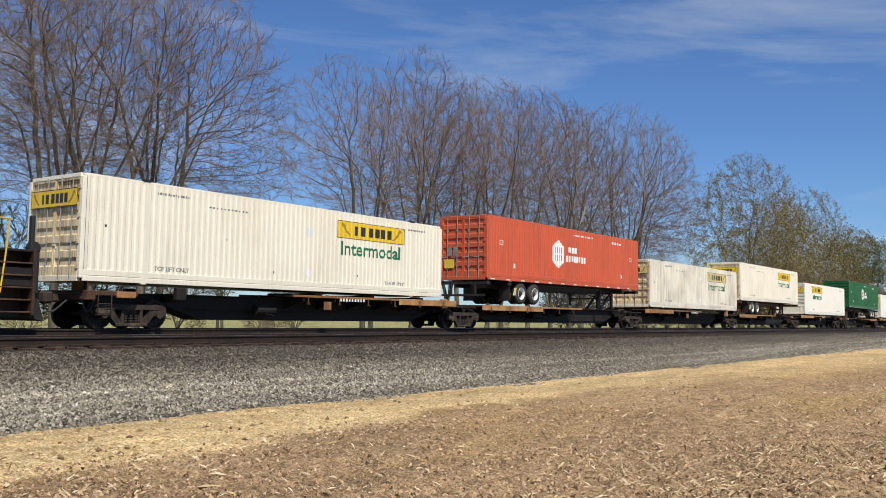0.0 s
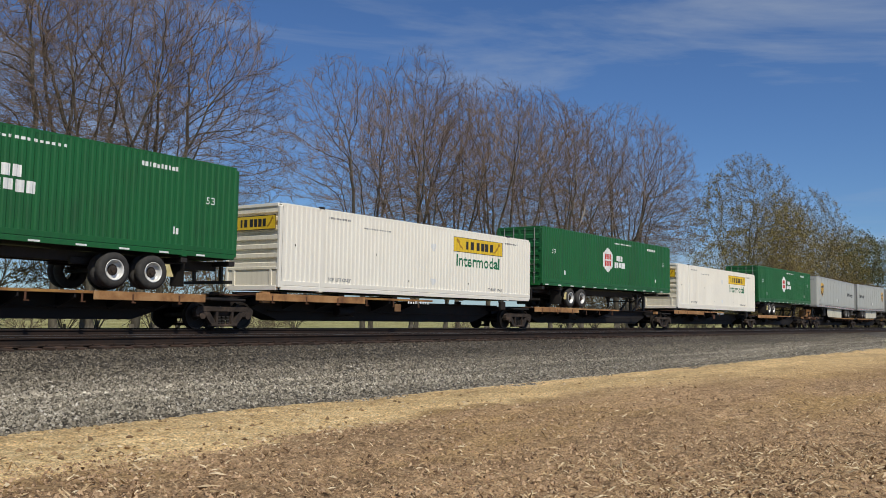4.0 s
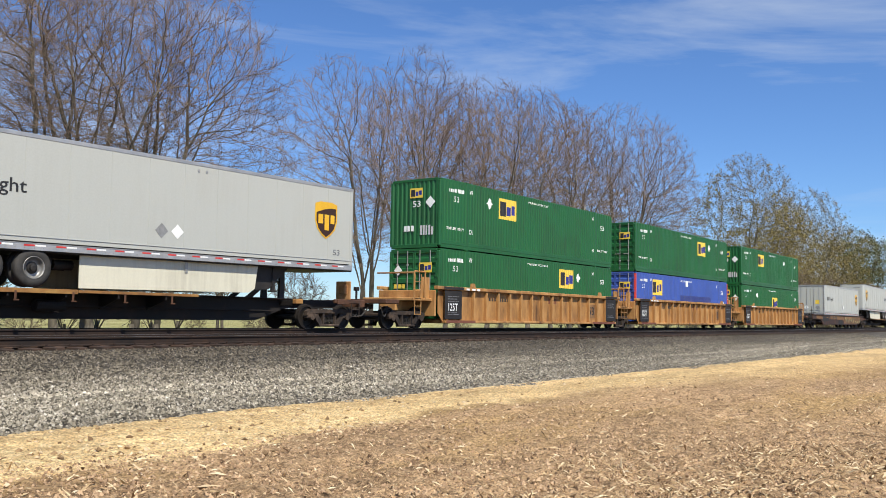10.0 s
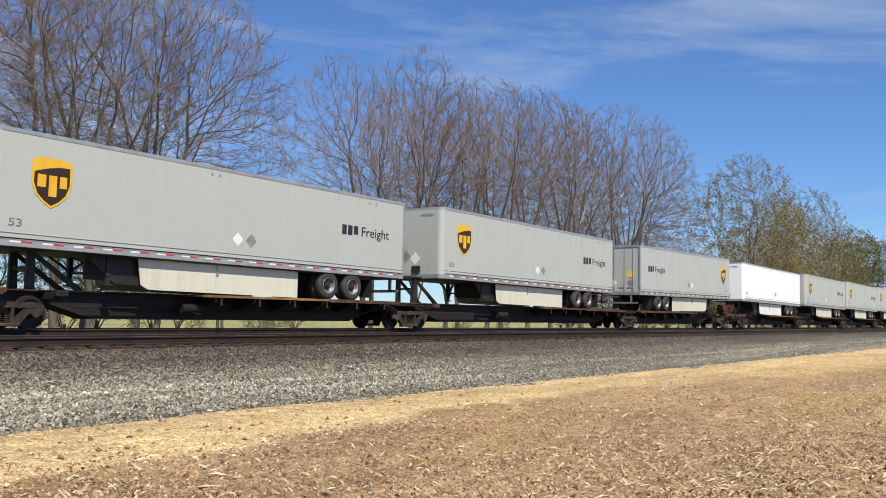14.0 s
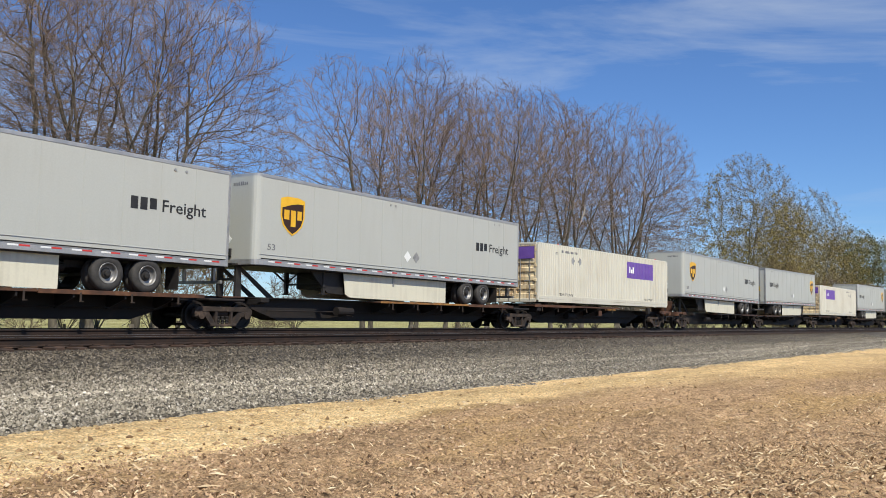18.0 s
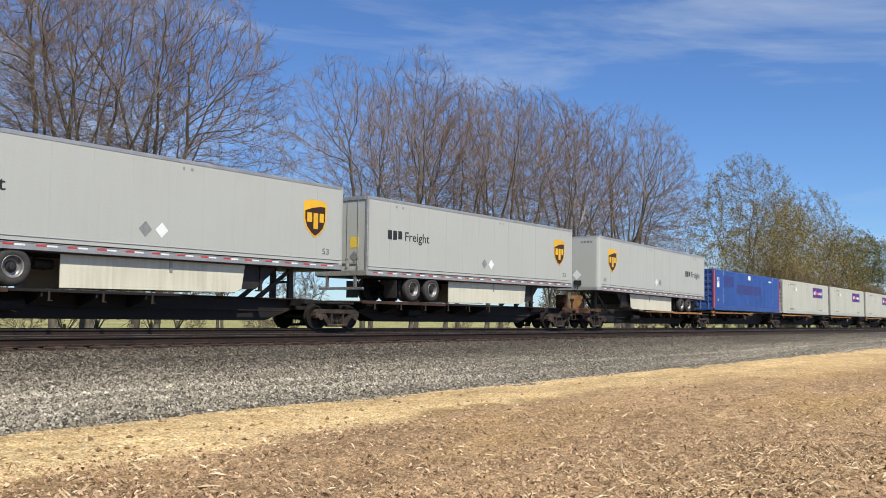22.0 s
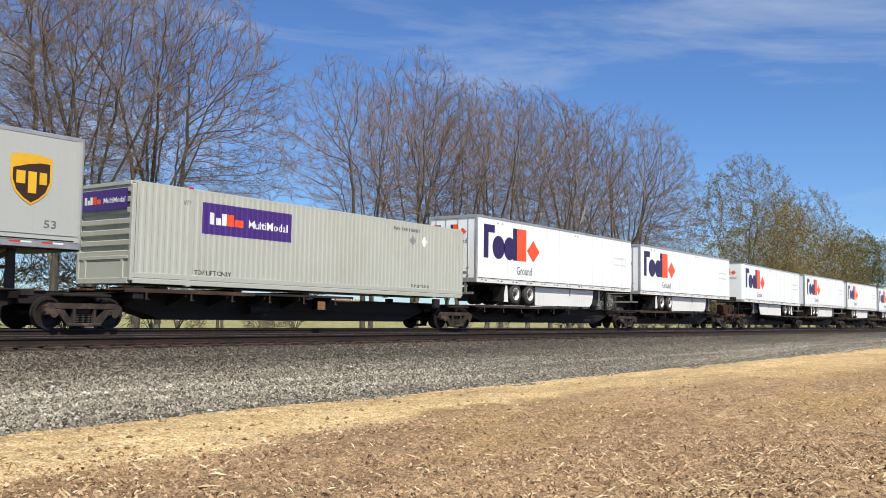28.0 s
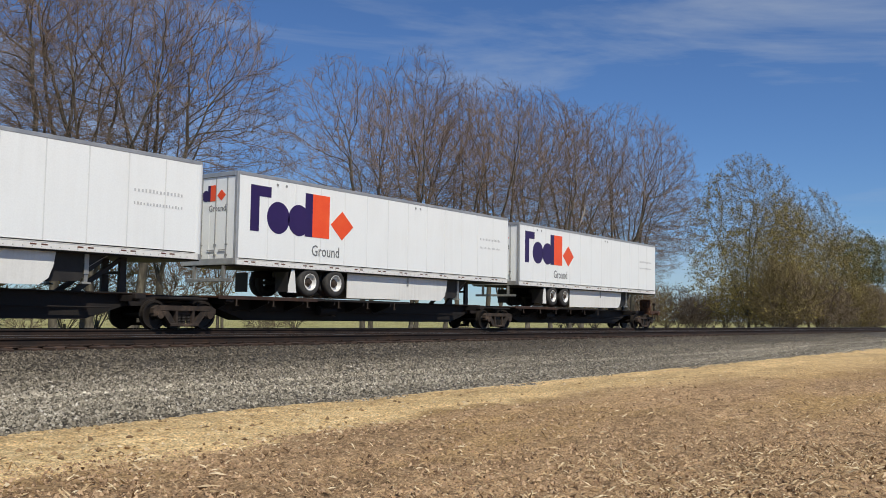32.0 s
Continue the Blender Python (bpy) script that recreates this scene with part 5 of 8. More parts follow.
def small_marks(box, ink, seed, both=True):
    """Reporting marks, capacity lines and lifting notices, where they are painted on every container."""
    part("marking", bars(2.35, 3.5, 2.57, 2.64, 13, -0.004, 0.4, seed), ink, box)
    if both:
        part("marking", bars(13.9, 15.0, 2.54, 2.61, 12, -0.004, 0.4, seed + 1), ink, box)
    part("marking", bars(4.2, 5.8, 2.38, 2.43, 11, -0.004, 0.5, seed + 2), ink, box)
    sign_text(box, "TOP LIFT ONLY", 2.33, 3.55, 0.40, 0.53, ink)
    sign_text(box, "TOP LIFT ONLY", 12.55, 13.7, 0.40, 0.52, ink)


def yellow_sign(parent, x0, x1, z0, z1, faded=False, at=None, y=-0.004):
    """A yellow name board with a dark rim; the name is a row of plain dark blocks between two scroll shapes."""
    s = part("name_board", plate(x0, x1, z0, z1, y, 0.006), "yellow_faded" if faded else "yellow", parent, "yellow name board with black blocks", at)
    w, h, k = x1 - x0, z1 - z0, Kit()
    for a, b, c, d in ((x0, x1, z0, z0 + 0.02), (x0, x1, z1 - 0.02, z1), (x0, x0 + 0.02, z0, z1), (x1 - 0.02, x1, z0, z1)):
        k.box(a, b, y - 0.008, y - 0.006, c, d)
    part("rim", k, "ink", s)
    for a, b in ((0.245, 0.285), (0.325, 0.39), (0.445, 0.515), (0.54, 0.605), (0.63, 0.70), (0.725, 0.79)):
        part("block", Kit().box(x0 + a * w, x0 + b * w, y - 0.009, y - 0.006, z0 + 0.22 * h, z0 + 0.76 * h), "ink", s)
    for a, m in ((0.045, 1), (0.955, -1)):
        tail = [(x0 + (a + m * p) * w, z0 + q * h) for p, q in ((0.0, 0.72), (0.02, 0.90), (0.05, 0.80), (0.075, 0.55), (0.11, 0.36), (0.145, 0.22), (0.135, 0.16), (0.095, 0.26), (0.055, 0.44), (0.03, 0.66))]
        part("scroll", Kit().prism(tail[::m], y - 0.0085, y - 0.006), "gold_dark", s)
    return s


END = Matrix.Rotation(radians(-90), 4, "Z")   # turns a flat sign from the side to the end at x = 0


def on_end(x=-0.0):
    return Matrix.Translation((x, WIDE, 0)) @ END


def box_cream(x, z, sign, old=False, clean=False, on="on a spine car", tilt=0.0):
    body = "cream_old" if old else ("white_clean" if clean else "cream")
    b = ride(thing("shipping_container", load_at(x, z, tilt), ("weathered streaky" if old else "clean" if clean else "yellowed") + " white container with yellow board " + on, "container", "containers on the train"))
    container_shell(b, body)
    if clean:
        container_ribbed_end(b, "cream")
    else:
        container_doors(b, "door_grime")
    yellow_sign(b, 0.18, WIDE - 0.18, 2.02, 2.50, old, on_end(-0.022))
    if sign == "right":
        yellow_sign(b, 9.9, 13.68, 1.96, 2.58, old)
        sign_text(b, "Intermodal", 10.1, 13.45, 1.36, 1.86, "greenink", "wordmark")
    else:
        yellow_sign(b, 2.66, 6.42, 2.05, 2.66)
        sign_text(b, "Intermodal", 2.9, 6.17, 1.44, 1.96, "greenink", "wordmark")
    small_marks(b, "greyink", int(x))
    part("placard", outline([(8.3, 2.0), (8.5, 1.84), (8.68, 2.0), (8.68, 2.16), (8.3, 2.16)], -0.004), "seam", b, "empty grey placard holder")
    part("placard", outline([(8.3, 0.62), (8.5, 0.48), (8.68, 0.62), (8.68, 0.76), (8.3, 0.76)], -0.004), "seam", b, "empty grey placard holder")
    for xx, zz in ((0.72, 1.5), (4.9, 1.45), (6.9, 0.55), (11.0, 0.62)):
        part("scuff", plate(xx, xx + 0.05, zz, zz + 0.07, -0.002, 0.004), "ink", b, "dark scuff mark")
    part("latch", Kit().box(1.86, 2.10, -0.01, 0.1, HIGH - 0.03, HIGH + 0.05, 0.01), "ink", b, "dark lifting fitting")
    part("latch", Kit().box(LEN - 2.1, LEN - 1.86, -0.01, 0.1, HIGH - 0.03, HIGH + 0.05, 0.01), "ink", b, "dark lifting fitting")
    paint_on_waves(b)
    return b


def name_row(b, x0, x1, z0, z1, n, y, gap, seed, ink="whiteink"):
    """A company name as a row of plain bars, each a part."""
    p = (x1 - x0) / n
    for i in range(n):
        part("name_bar", Kit().box(x0 + i * p, x0 + (i + 1 - gap) * p, y - 0.004, y, z0 + (0.12 * (z1 - z0) if (i + seed) % 3 == 1 else 0), z1), ink, b)


def hexagon_sign(b, x, z, r, inner):
    h = part("emblem", outline([(x - 0.87 * r, z - 0.55 * r), (x, z - 1.05 * r), (x + 0.87 * r, z - 0.55 * r), (x + 0.87 * r, z + 0.55 * r), (x, z + 1.05 * r), (x - 0.87 * r, z + 0.55 * r)], -0.004), "whiteink", b, "white hexagon with upright bars")
    k = Kit()
    for a in (-0.50, -0.22, 0.12, 0.40):
        k.box(x + a * r, x + (a + 0.14) * r, -0.012, -0.008, z - 0.5 * r, z - 0.06 * r)
        k.box(x + a * r, x + (a + 0.14) * r, -0.012, -0.008, z + 0.06 * r, z + 0.5 * r)
    part("bars", k, inner, h)


def box_hub(x, z, body, tilt=0.0, ribbed=False):
    colour = "orange red" if body == "orange" else "dark green"
    b = ride(thing("shipping_container", load_at(x, z, tilt), colour + " container with white hexagon on a road chassis", "container", "containers on the train"))
    container_shell(b, body)
    if ribbed:
        container_ribbed_end(b, body)
    else:
        container_doors(b, body)
    if body == "orange":
        hexagon_sign(b, 6.5, 1.54, 0.68, "orange_ink")
        name_row(b, 7.6, 8.55, 1.66, 1.95, 3, -0.004, 0.2, 1)
        name_row(b, 7.35, 9.5, 1.20, 1.52, 8, -0.004, 0.25, 2)
    else:
        hexagon_sign(b, 7.28, 1.63, 0.66, "redink")
        name_row(b, 8.35, 9.2, 1.62, 1.92, 3, -0.004, 0.2, 1)
        name_row(b, 8.1, 9.6, 1.24, 1.55, 5, -0.004, 0.22, 2)
    part("marking", bars(8.1, 10.4, 2.56, 2.64, 14, -0.004, 0.35, 5), "whiteink", b)
    part("marking", bars(12.6, 13.9, 2.45, 2.58, 10, -0.004, 0.35, 6), "whiteink", b)
    for xx in (1.0, 14.9):
        sign_text(b, "53", xx, xx + 0.34, 1.62, 1.84, "whiteink")
    for xx in (2.25, 13.75):
        part("marking", bars(xx, xx + 0.22, 0.62, 0.84, 2, -0.004, 0.2, 8), "whiteink", b)
    part("sticker", plate(0.3, 0.85, 0.55, 0.95, 0.0), "sticker", b, "yellow warning sticker", on_end(-0.025))
    part("plates", bars(0.5, 1.1, 1.1, 1.5, 2, 0.0, 0.2, 4), "placard", b, "small data plates", on_end(-0.025))
    tape = shared("box_tape", lambda: Kit().box(0.0, 0.32, -0.005, 0.001, 0.05, 0.10).mesh("reflector_tape"))
    for i in range(12):
        part("reflector_tape", tape, "whiteink", b, at=pose(0.3 + i * 1.3, 0, 0))
    paint_on_waves(b)
    return b


def square_sign(parent, x, z, s, at=None, y=-0.004):
    sq = part("emblem", plate(x, x + 1.06 * s, z, z + 0.66 * s, y), "sticker", parent, "yellow square with dark blocks", at)
    part("dark_block", Kit().box(x + 0.08 * s, x + 0.42 * s, y - 0.008, y - 0.004, z + 0.10 * s, z + 0.56 * s), "ink", sq)
    part("blue_block", Kit().box(x + 0.47 * s, x + 0.70 * s, y - 0.008, y - 0.004, z + 0.14 * s, z + 0.42 * s), "blueink", sq)
    part("blue_block", Kit().box(x + 0.75 * s, x + 0.98 * s, y - 0.008, y - 0.004, z + 0.18 * s, z + 0.48 * s), "blueink", sq)


def box_stack(x, z, body, sign_x, sign_z, doors, diamonds, level):
    colour = {"emp_green": "forest green", "blue_light": "blue"}[body]
    b = ride(thing("shipping_container", load_at(x, z), colour + " container with yellow emblem " + level, "container", "stacked containers"))
    container_shell(b, body)
    if doors:
        container_doors(b, body)
        square_sign(b, 1.6, 1.9, 0.62, on_end(-0.026))
        part("plates", bars(0.3, 0.95, 1.25, 1.42, 3, 0.0, 0.2, 4), "sticker", b, "yellow label", on_end(-0.026))
        part("placard", diamond(0.5, 2.0, 0.22), "whiteink", b, "white placard", on_end(-0.026))
    else:
        container_blind_end(b, body)
        square_sign(b, 1.05, 2.1, 0.62, on_end(-0.004))
        sign_text(b, "53", 1.0, 1.4, 1.72, 1.98, "whiteink").matrix_basis = on_end(-0.004) @ pose(1.2, 0, 1.72)
        part("placard", diamond(2.1, 1.9, 0.25), "whiteink", b, "white placard", on_end(-0.004))
        part("data_panel", bars(0.75, 1.3, 0.72, 1.0, 3, 0.0, 0.08, 3), "whiteink", b, "white data panel", on_end(-0.004))
        part("data_panel", bars(1.6, 2.3, 0.55, 0.95, 5, 0.0, 0.3, 6), "paleink", b, "pale lines of print", on_end(-0.004))
    square_sign(b, sign_x, sign_z, 1.42)
    for dx in diamonds:
        part("placard", diamond(dx, 2.2, 0.24, -0.004), "whiteink", b, "white placard")
    part("marking", bars(0.65, 1.75, 2.38, 2.54, 9, -0.004, 0.3, 5), "whiteink", b)
    sign_text(b, "53", 1.0, 1.4, 1.98, 2.22, "whiteink")
    sign_text(b, "53", 14.8, 15.2, 1.98, 2.22, "whiteink")
    sign_text(b, "WARNING HIGH CUBE", 7.1, 9.0, 2.58, 2.68, "whiteink")
    sign_text(b, "TOP LIFT ONLY", 0.5, 1.75, 0.80, 0.92, "whiteink")
    sign_text(b, "TOP LIFT ONLY", 14.4, 15.6, 0.80, 0.92, "whiteink")
    for xx in (2.2, 13.75):
        sign_text(b, "WP", xx, xx + 0.25, 2.42, 2.6, "whiteink")
        sign_text(b, "DA", xx, xx + 0.25, 0.72, 0.92, "whiteink")
    if body == "blue_light":
        part("patch", plate(7.0, 12.6, 0.95, 1.72, -0.003), "blue_patch", b, "darker blue painted-over patch")
        part("edge_post", Kit().box(-0.004, 0.12, -0.005, 0.1, 0.15, 2.8), "red_post", b, "red end post")
        part("edge_post", Kit().box(LEN - 0.12, LEN + 0.004, -0.005, 0.1, 0.15, 2.8), "red_post", b, "red end post")
        part("data_panel", plate(14.7, 15.35, 1.0, 1.45, -0.004), "whiteink", b, "white panel")
        sign_text(b, "110", 14.78, 15.27, 1.1, 1.36, "ink", y=-0.010)
        part("data_panel", plate(8.0, 8.4, 2.3, 2.66, -0.004), "whiteink", b, "white panel")
    paint_on_waves(b)
    return b


def parcel_panel(parent, x0, x1, z0, z1, faded=False, at=None, y=-0.004):
    """A purple company panel: white, orange and thin white plain shapes on it."""
    p = part("name_panel", plate(x0, x1, z0, z1, y), "purple_faded" if faded else "purple", parent, "faded purple panel" if faded else "purple panel with white and orange shapes", at)
    w, h = x1 - x0, z1 - z0
    k = Kit()
    for a, b, c in ((0.07, 0.12, 0.70), (0.135, 0.185, 0.55), (0.195, 0.245, 0.70)):
        k.box(x0 + a * w, x0 + b * w, y - 0.008, y - 0.004, z0 + 0.32 * h, z0 + c * h)
    part("white_blocks", k, "whiteink", p)
    k = Kit()
    for a, b, c in ((0.25, 0.33, 0.70), (0.34, 0.43, 0.56)):
        k.box(x0 + a * w, x0 + b * w, y - 0.008, y - 0.004, z0 + 0.32 * h, z0 + c * h)
    part("orange_blocks", k, "purple_faded" if faded else "orange_ink", p)
    if not faded:
        t = part("wordmark", lettering("MultiModal", 0.46 * w, 0.27 * h), "whiteink", p, at=pose(x0 + 0.49 * w, y - 0.006, z0 + 0.33 * h))
    return p


def box_parcel(x, z, sign, faded=False):
    body = "beige" if faded else "stone"
    b = ride(thing("shipping_container", load_at(x, z), ("beige container with faded purple panel" if faded else "pale grey container with purple panel") + " on a spine car", "container", "containers on the train"))
    container_shell(b, body)
    if faded:
        container_doors(b, "door_grime")
    else:
        container_ribbed_end(b, "stone")
    parcel_panel(b, 0.2, WIDE - 0.2, 2.1, 2.68, faded, on_end(-0.026))
    a = 10.2 if sign == "right" else 2.44
    parcel_panel(b, a, a + 3.68, 1.60, 2.54, faded)
    c = 3.6 if sign == "right" else 12.7
    part("placard", diamond(c, 2.18, 0.21, -0.004), "placard", b, "grey hinged placard")
    part("placard", diamond(c + 0.75, 2.18, 0.21, -0.004), "placard" if faded else "whiteink", b, "hinged placard")
    part("marking", bars(c - 1.2, c + 0.5, 2.52, 2.64, 11, -0.004, 0.3, int(x)), "greyink", b)
    sign_text(b, "TOP LIFT ONLY", 2.2, 3.6, 0.36, 0.50, "ink")
    sign_text(b, "TOP LIFT ONLY", 12.6, 13.85, 0.36, 0.48, "ink")
    sign_text(b, "WTP", 1.72, 1.98, 2.38, 2.52, "greyink")
    for xx in (1.9, LEN - 2.06):
        part("fitting", Kit().box(xx, xx + 0.16, -0.008, 0.05, HIGH - 0.02, HIGH + 0.04, 0.01), "redink", b, "red lifting fitting")
    paint_on_waves(b)
    return b


def box_blue(x, z):
    b = ride(thing("shipping_container", load_at(x, z), "deep blue corrugated container with red end posts on a spine car", "container", "containers on the train"))
    container_shell(b, "blue")
    container_doors(b, "blue")
    for xx in (-0.004, LEN - 0.12):
        part("edge_post", Kit().box(xx, xx + 0.124, -0.005, 0.1, 0.15, 2.8, 0.01), "red_post", b, "red end post")
    part("edge_post", Kit().box(-0.006, 0.1, WIDE - 0.13, WIDE + 0.002, 0.15, 2.8, 0.01), "red_post", b, "red end post")
    part("patch", plate(2.22, 4.25, 1.72, 2.5, -0.003), "blue_patch", b, "darker blue painted-over patch")
    part("patch", plate(5.0, 10.95, 1.28, 1.98, -0.003), "blue_patch", b, "darker blue painted-over patch")
    sign_text(b, "53", 0.72, 1.14, 2.02, 2.33, "whiteink")
    part("data_panel", plate(0.62, 1.15, 1.64, 1.98, -0.004), "whiteink", b, "white panel")
    part("data_panel", plate(7.74, 8.28, 2.42, 2.72, -0.004), "whiteink", b, "white panel")
    part("marking", bars(12.9, 13.9, 2.42, 2.56, 8, -0.004, 0.2, 3), "whiteink", b)
    part("sticker", plate(0.7, 0.85, 0.66, 0.84, -0.004), "sticker", b, "orange sticker")
    part("plates", bars(0.5, 1.0, 1.2, 1.7, 2, 0.0, 0.2, 4), "whiteink", b, "white labels", on_end(-0.026))
    rnd = random.Random(6)
    for n, lo, hi in ((11, 4.3, 8.6), (9, 9.5, 13.6)):
        for i in range(n):
            q = rnd.uniform(lo, hi)
            part("stain", plate(q, q + rnd.uniform(0.025, 0.07), 0.34, 0.42 + 0.55 * rnd.random() ** 2, -0.0015, 0.002), "stain", b, "narrow rust streak")
    for q in (1.93, 14.13):
        for z0, z1, w in ((0.5, 1.15, 0.06), (1.35, 1.6, 0.03), (2.55, 2.85, 0.07)):
            part("scrape", Kit().box(q, q + w, -0.006, -0.001, z0, z1), "scraped", b, "scraped pale post edge")
    paint_on_waves(b)
    return b


# -- road wheels, chassis and trailers --
def tyre_mesh():
    return shared("tyre", lambda: Kit().lathe((0, 0, 0), "y", [(0.02, 0.285), (0.0, 0.31), (0.004, 0.40), (0.03, 0.465), (0.06, 0.488), (0.21, 0.488), (0.24, 0.465), (0.266, 0.40), (0.27, 0.31), (0.25, 0.285)], 22, False).mesh("tyre", True))


def rim_mesh():
    return shared("rim", lambda: Kit().lathe((0, 0, 0), "y", [(0.02, 0.292), (0.004, 0.285), (0.006, 0.268), (0.05, 0.25), (0.105, 0.235), (0.125, 0.18), (0.128, 0.11)], 26, False).mesh("rim", True))


def hub_mesh():
    return shared("hub", lambda: Kit().lathe((0, 0, 0), "y", [(0.14, 0.20), (0.118, 0.135), (0.09, 0.125), (0.085, 0.10), (0.02, 0.085), (0.01, 0.05)][::-1], 14).mesh("hub"))


def tandem(parent, xs, flip, rim, frame_mat="black"):
    """Two axles with paired wheels, hung from a sliding frame."""
    for x in xs:
        xx = LEN - x if flip else x
        axle = part("axle", Kit().cyl((xx, 0.25, 0.49), "y", 0.065, WIDE - 0.5, 12), frame_mat, parent)
        for y in (0.02, 0.33, WIDE - 0.60, WIDE - 0.29):
            w = part("tyre", tyre_mesh(), "tyre", axle, "black road tyre", pose(xx, y, 0.49))
        part("rim", rim_mesh(), rim, axle, "white wheel rim" if rim == "rim" else "dull steel rim", pose(xx, 0.02, 0.49))
        part("hub", hub_mesh(), "truck" if rim == "rim" else "black", axle, "dusty hub", pose(xx, 0.02, 0.49))
    lo, hi = min(xs) - 1.0, max(xs) + 0.9
    k = Kit()
    for y in (0.72, WIDE - 0.84):
        k.box(lo, hi, y, y + 0.12, 0.62, 0.82, 0.01)
        for x in xs:
            k.box(x - 0.34, x + 0.34, y, y + 0.12, 0.50, 0.58, 0.02).box(x - 0.06, x + 0.06, y, y + 0.12, 0.46, 0.64)
    part("bogie_frame", k.mirror(LEN) if flip else k, frame_mat, parent, "suspension frame")
    for y in (0.03, WIDE - 0.62):
        k = Kit().box(lo - 0.06, lo - 0.04, y, y + 0.6, 0.14, 0.80)
        part("mudflap", k.mirror(LEN) if flip else k, "black", parent, "black rubber mudflap")


def landing_gear(parent, x, flip, top, mat="black"):
    k = Kit()
    for y in (0.32, WIDE - 0.46):
        k.box(x - 0.07, x + 0.07, y, y + 0.14, 0.34, top, 0.01).box(x - 0.05, x + 0.05, y + 0.02, y + 0.12, 0.12, 0.36).box(x - 0.13, x + 0.13, y - 0.03, y + 0.17, 0.08, 0.13, 0.01)
        k.tube((x, y + 0.07, 0.5), (x + 0.7, y + 0.07, top), 0.035, 6).tube((x, y + 0.07, 0.5), (x - 0.6, y + 0.07, top), 0.03, 6)
    k.tube((x, 0.4, 0.45), (x, WIDE - 0.4, 0.45), 0.035, 6).tube((x, 0.4, 0.5), (x, WIDE - 0.4, top), 0.025, 6)
    part("landing_gear", k.mirror(LEN) if flip else k, mat, parent, "folded steel landing legs")


def road_chassis(x, z, flip, mat, tilt):
    c = ride(thing("container_chassis", load_at(x, z, tilt), ("red oxide" if mat == "oxide" else "black") + " container chassis with four wheels on a spine car", "chassis", "road chassis"))
    top = 0.99
    k = Kit()
    for y in (0.82, WIDE - 0.94):
        k.box(0.1, 12.4, y, y + 0.12, top - 0.30, top - 0.02, 0.01).box(12.4, LEN - 0.1, y, y + 0.12, top - 0.16, top - 0.02, 0.01)
    for xx in (1.2, 2.6, 4.2, 5.9, 7.6, 9.3, 11.0, 12.6, 14.2):
        k.box(xx, xx + 0.1, 0.94, WIDE - 0.94, top - 0.22, top - 0.04)
    part("frame_rail", k.mirror(LEN) if flip else k, mat, c)
    for xx in (0.05, 1.85, LEN - 2.1, LEN - 0.2):
        k = Kit().box(xx, xx + 0.22, 0.02, WIDE - 0.02, top - 0.16, top - 0.01, 0.012)
        part("bolster", k.mirror(LEN) if flip else k, mat, c)
    k = Kit().box(0.0, 0.08, 0.15, WIDE - 0.15, 0.30, 0.40, 0.01).box(0.0, 0.08, 0.6, 0.7, 0.38, top - 0.1).box(0.0, 0.08, WIDE - 0.7, WIDE - 0.6, 0.38, top - 0.1)
    part("rear_bumper", k.mirror(LEN) if flip else k, mat if mat == "black" else "redink", c, "rear guard bar")
    tandem(c, (3.0, 4.24), flip, "rim", mat)
    landing_gear(c, 11.9, flip, top - 0.1, mat)
    k = Kit().prism([(2.3, 0.4), (2.45, 0.75), (2.6, 0.75), (2.55, 0.4)], 0.05, 0.08)
    part("side_marker", k.mirror(LEN) if flip else k, "yellow_faded", c, "yellow wheel guard")
    return c


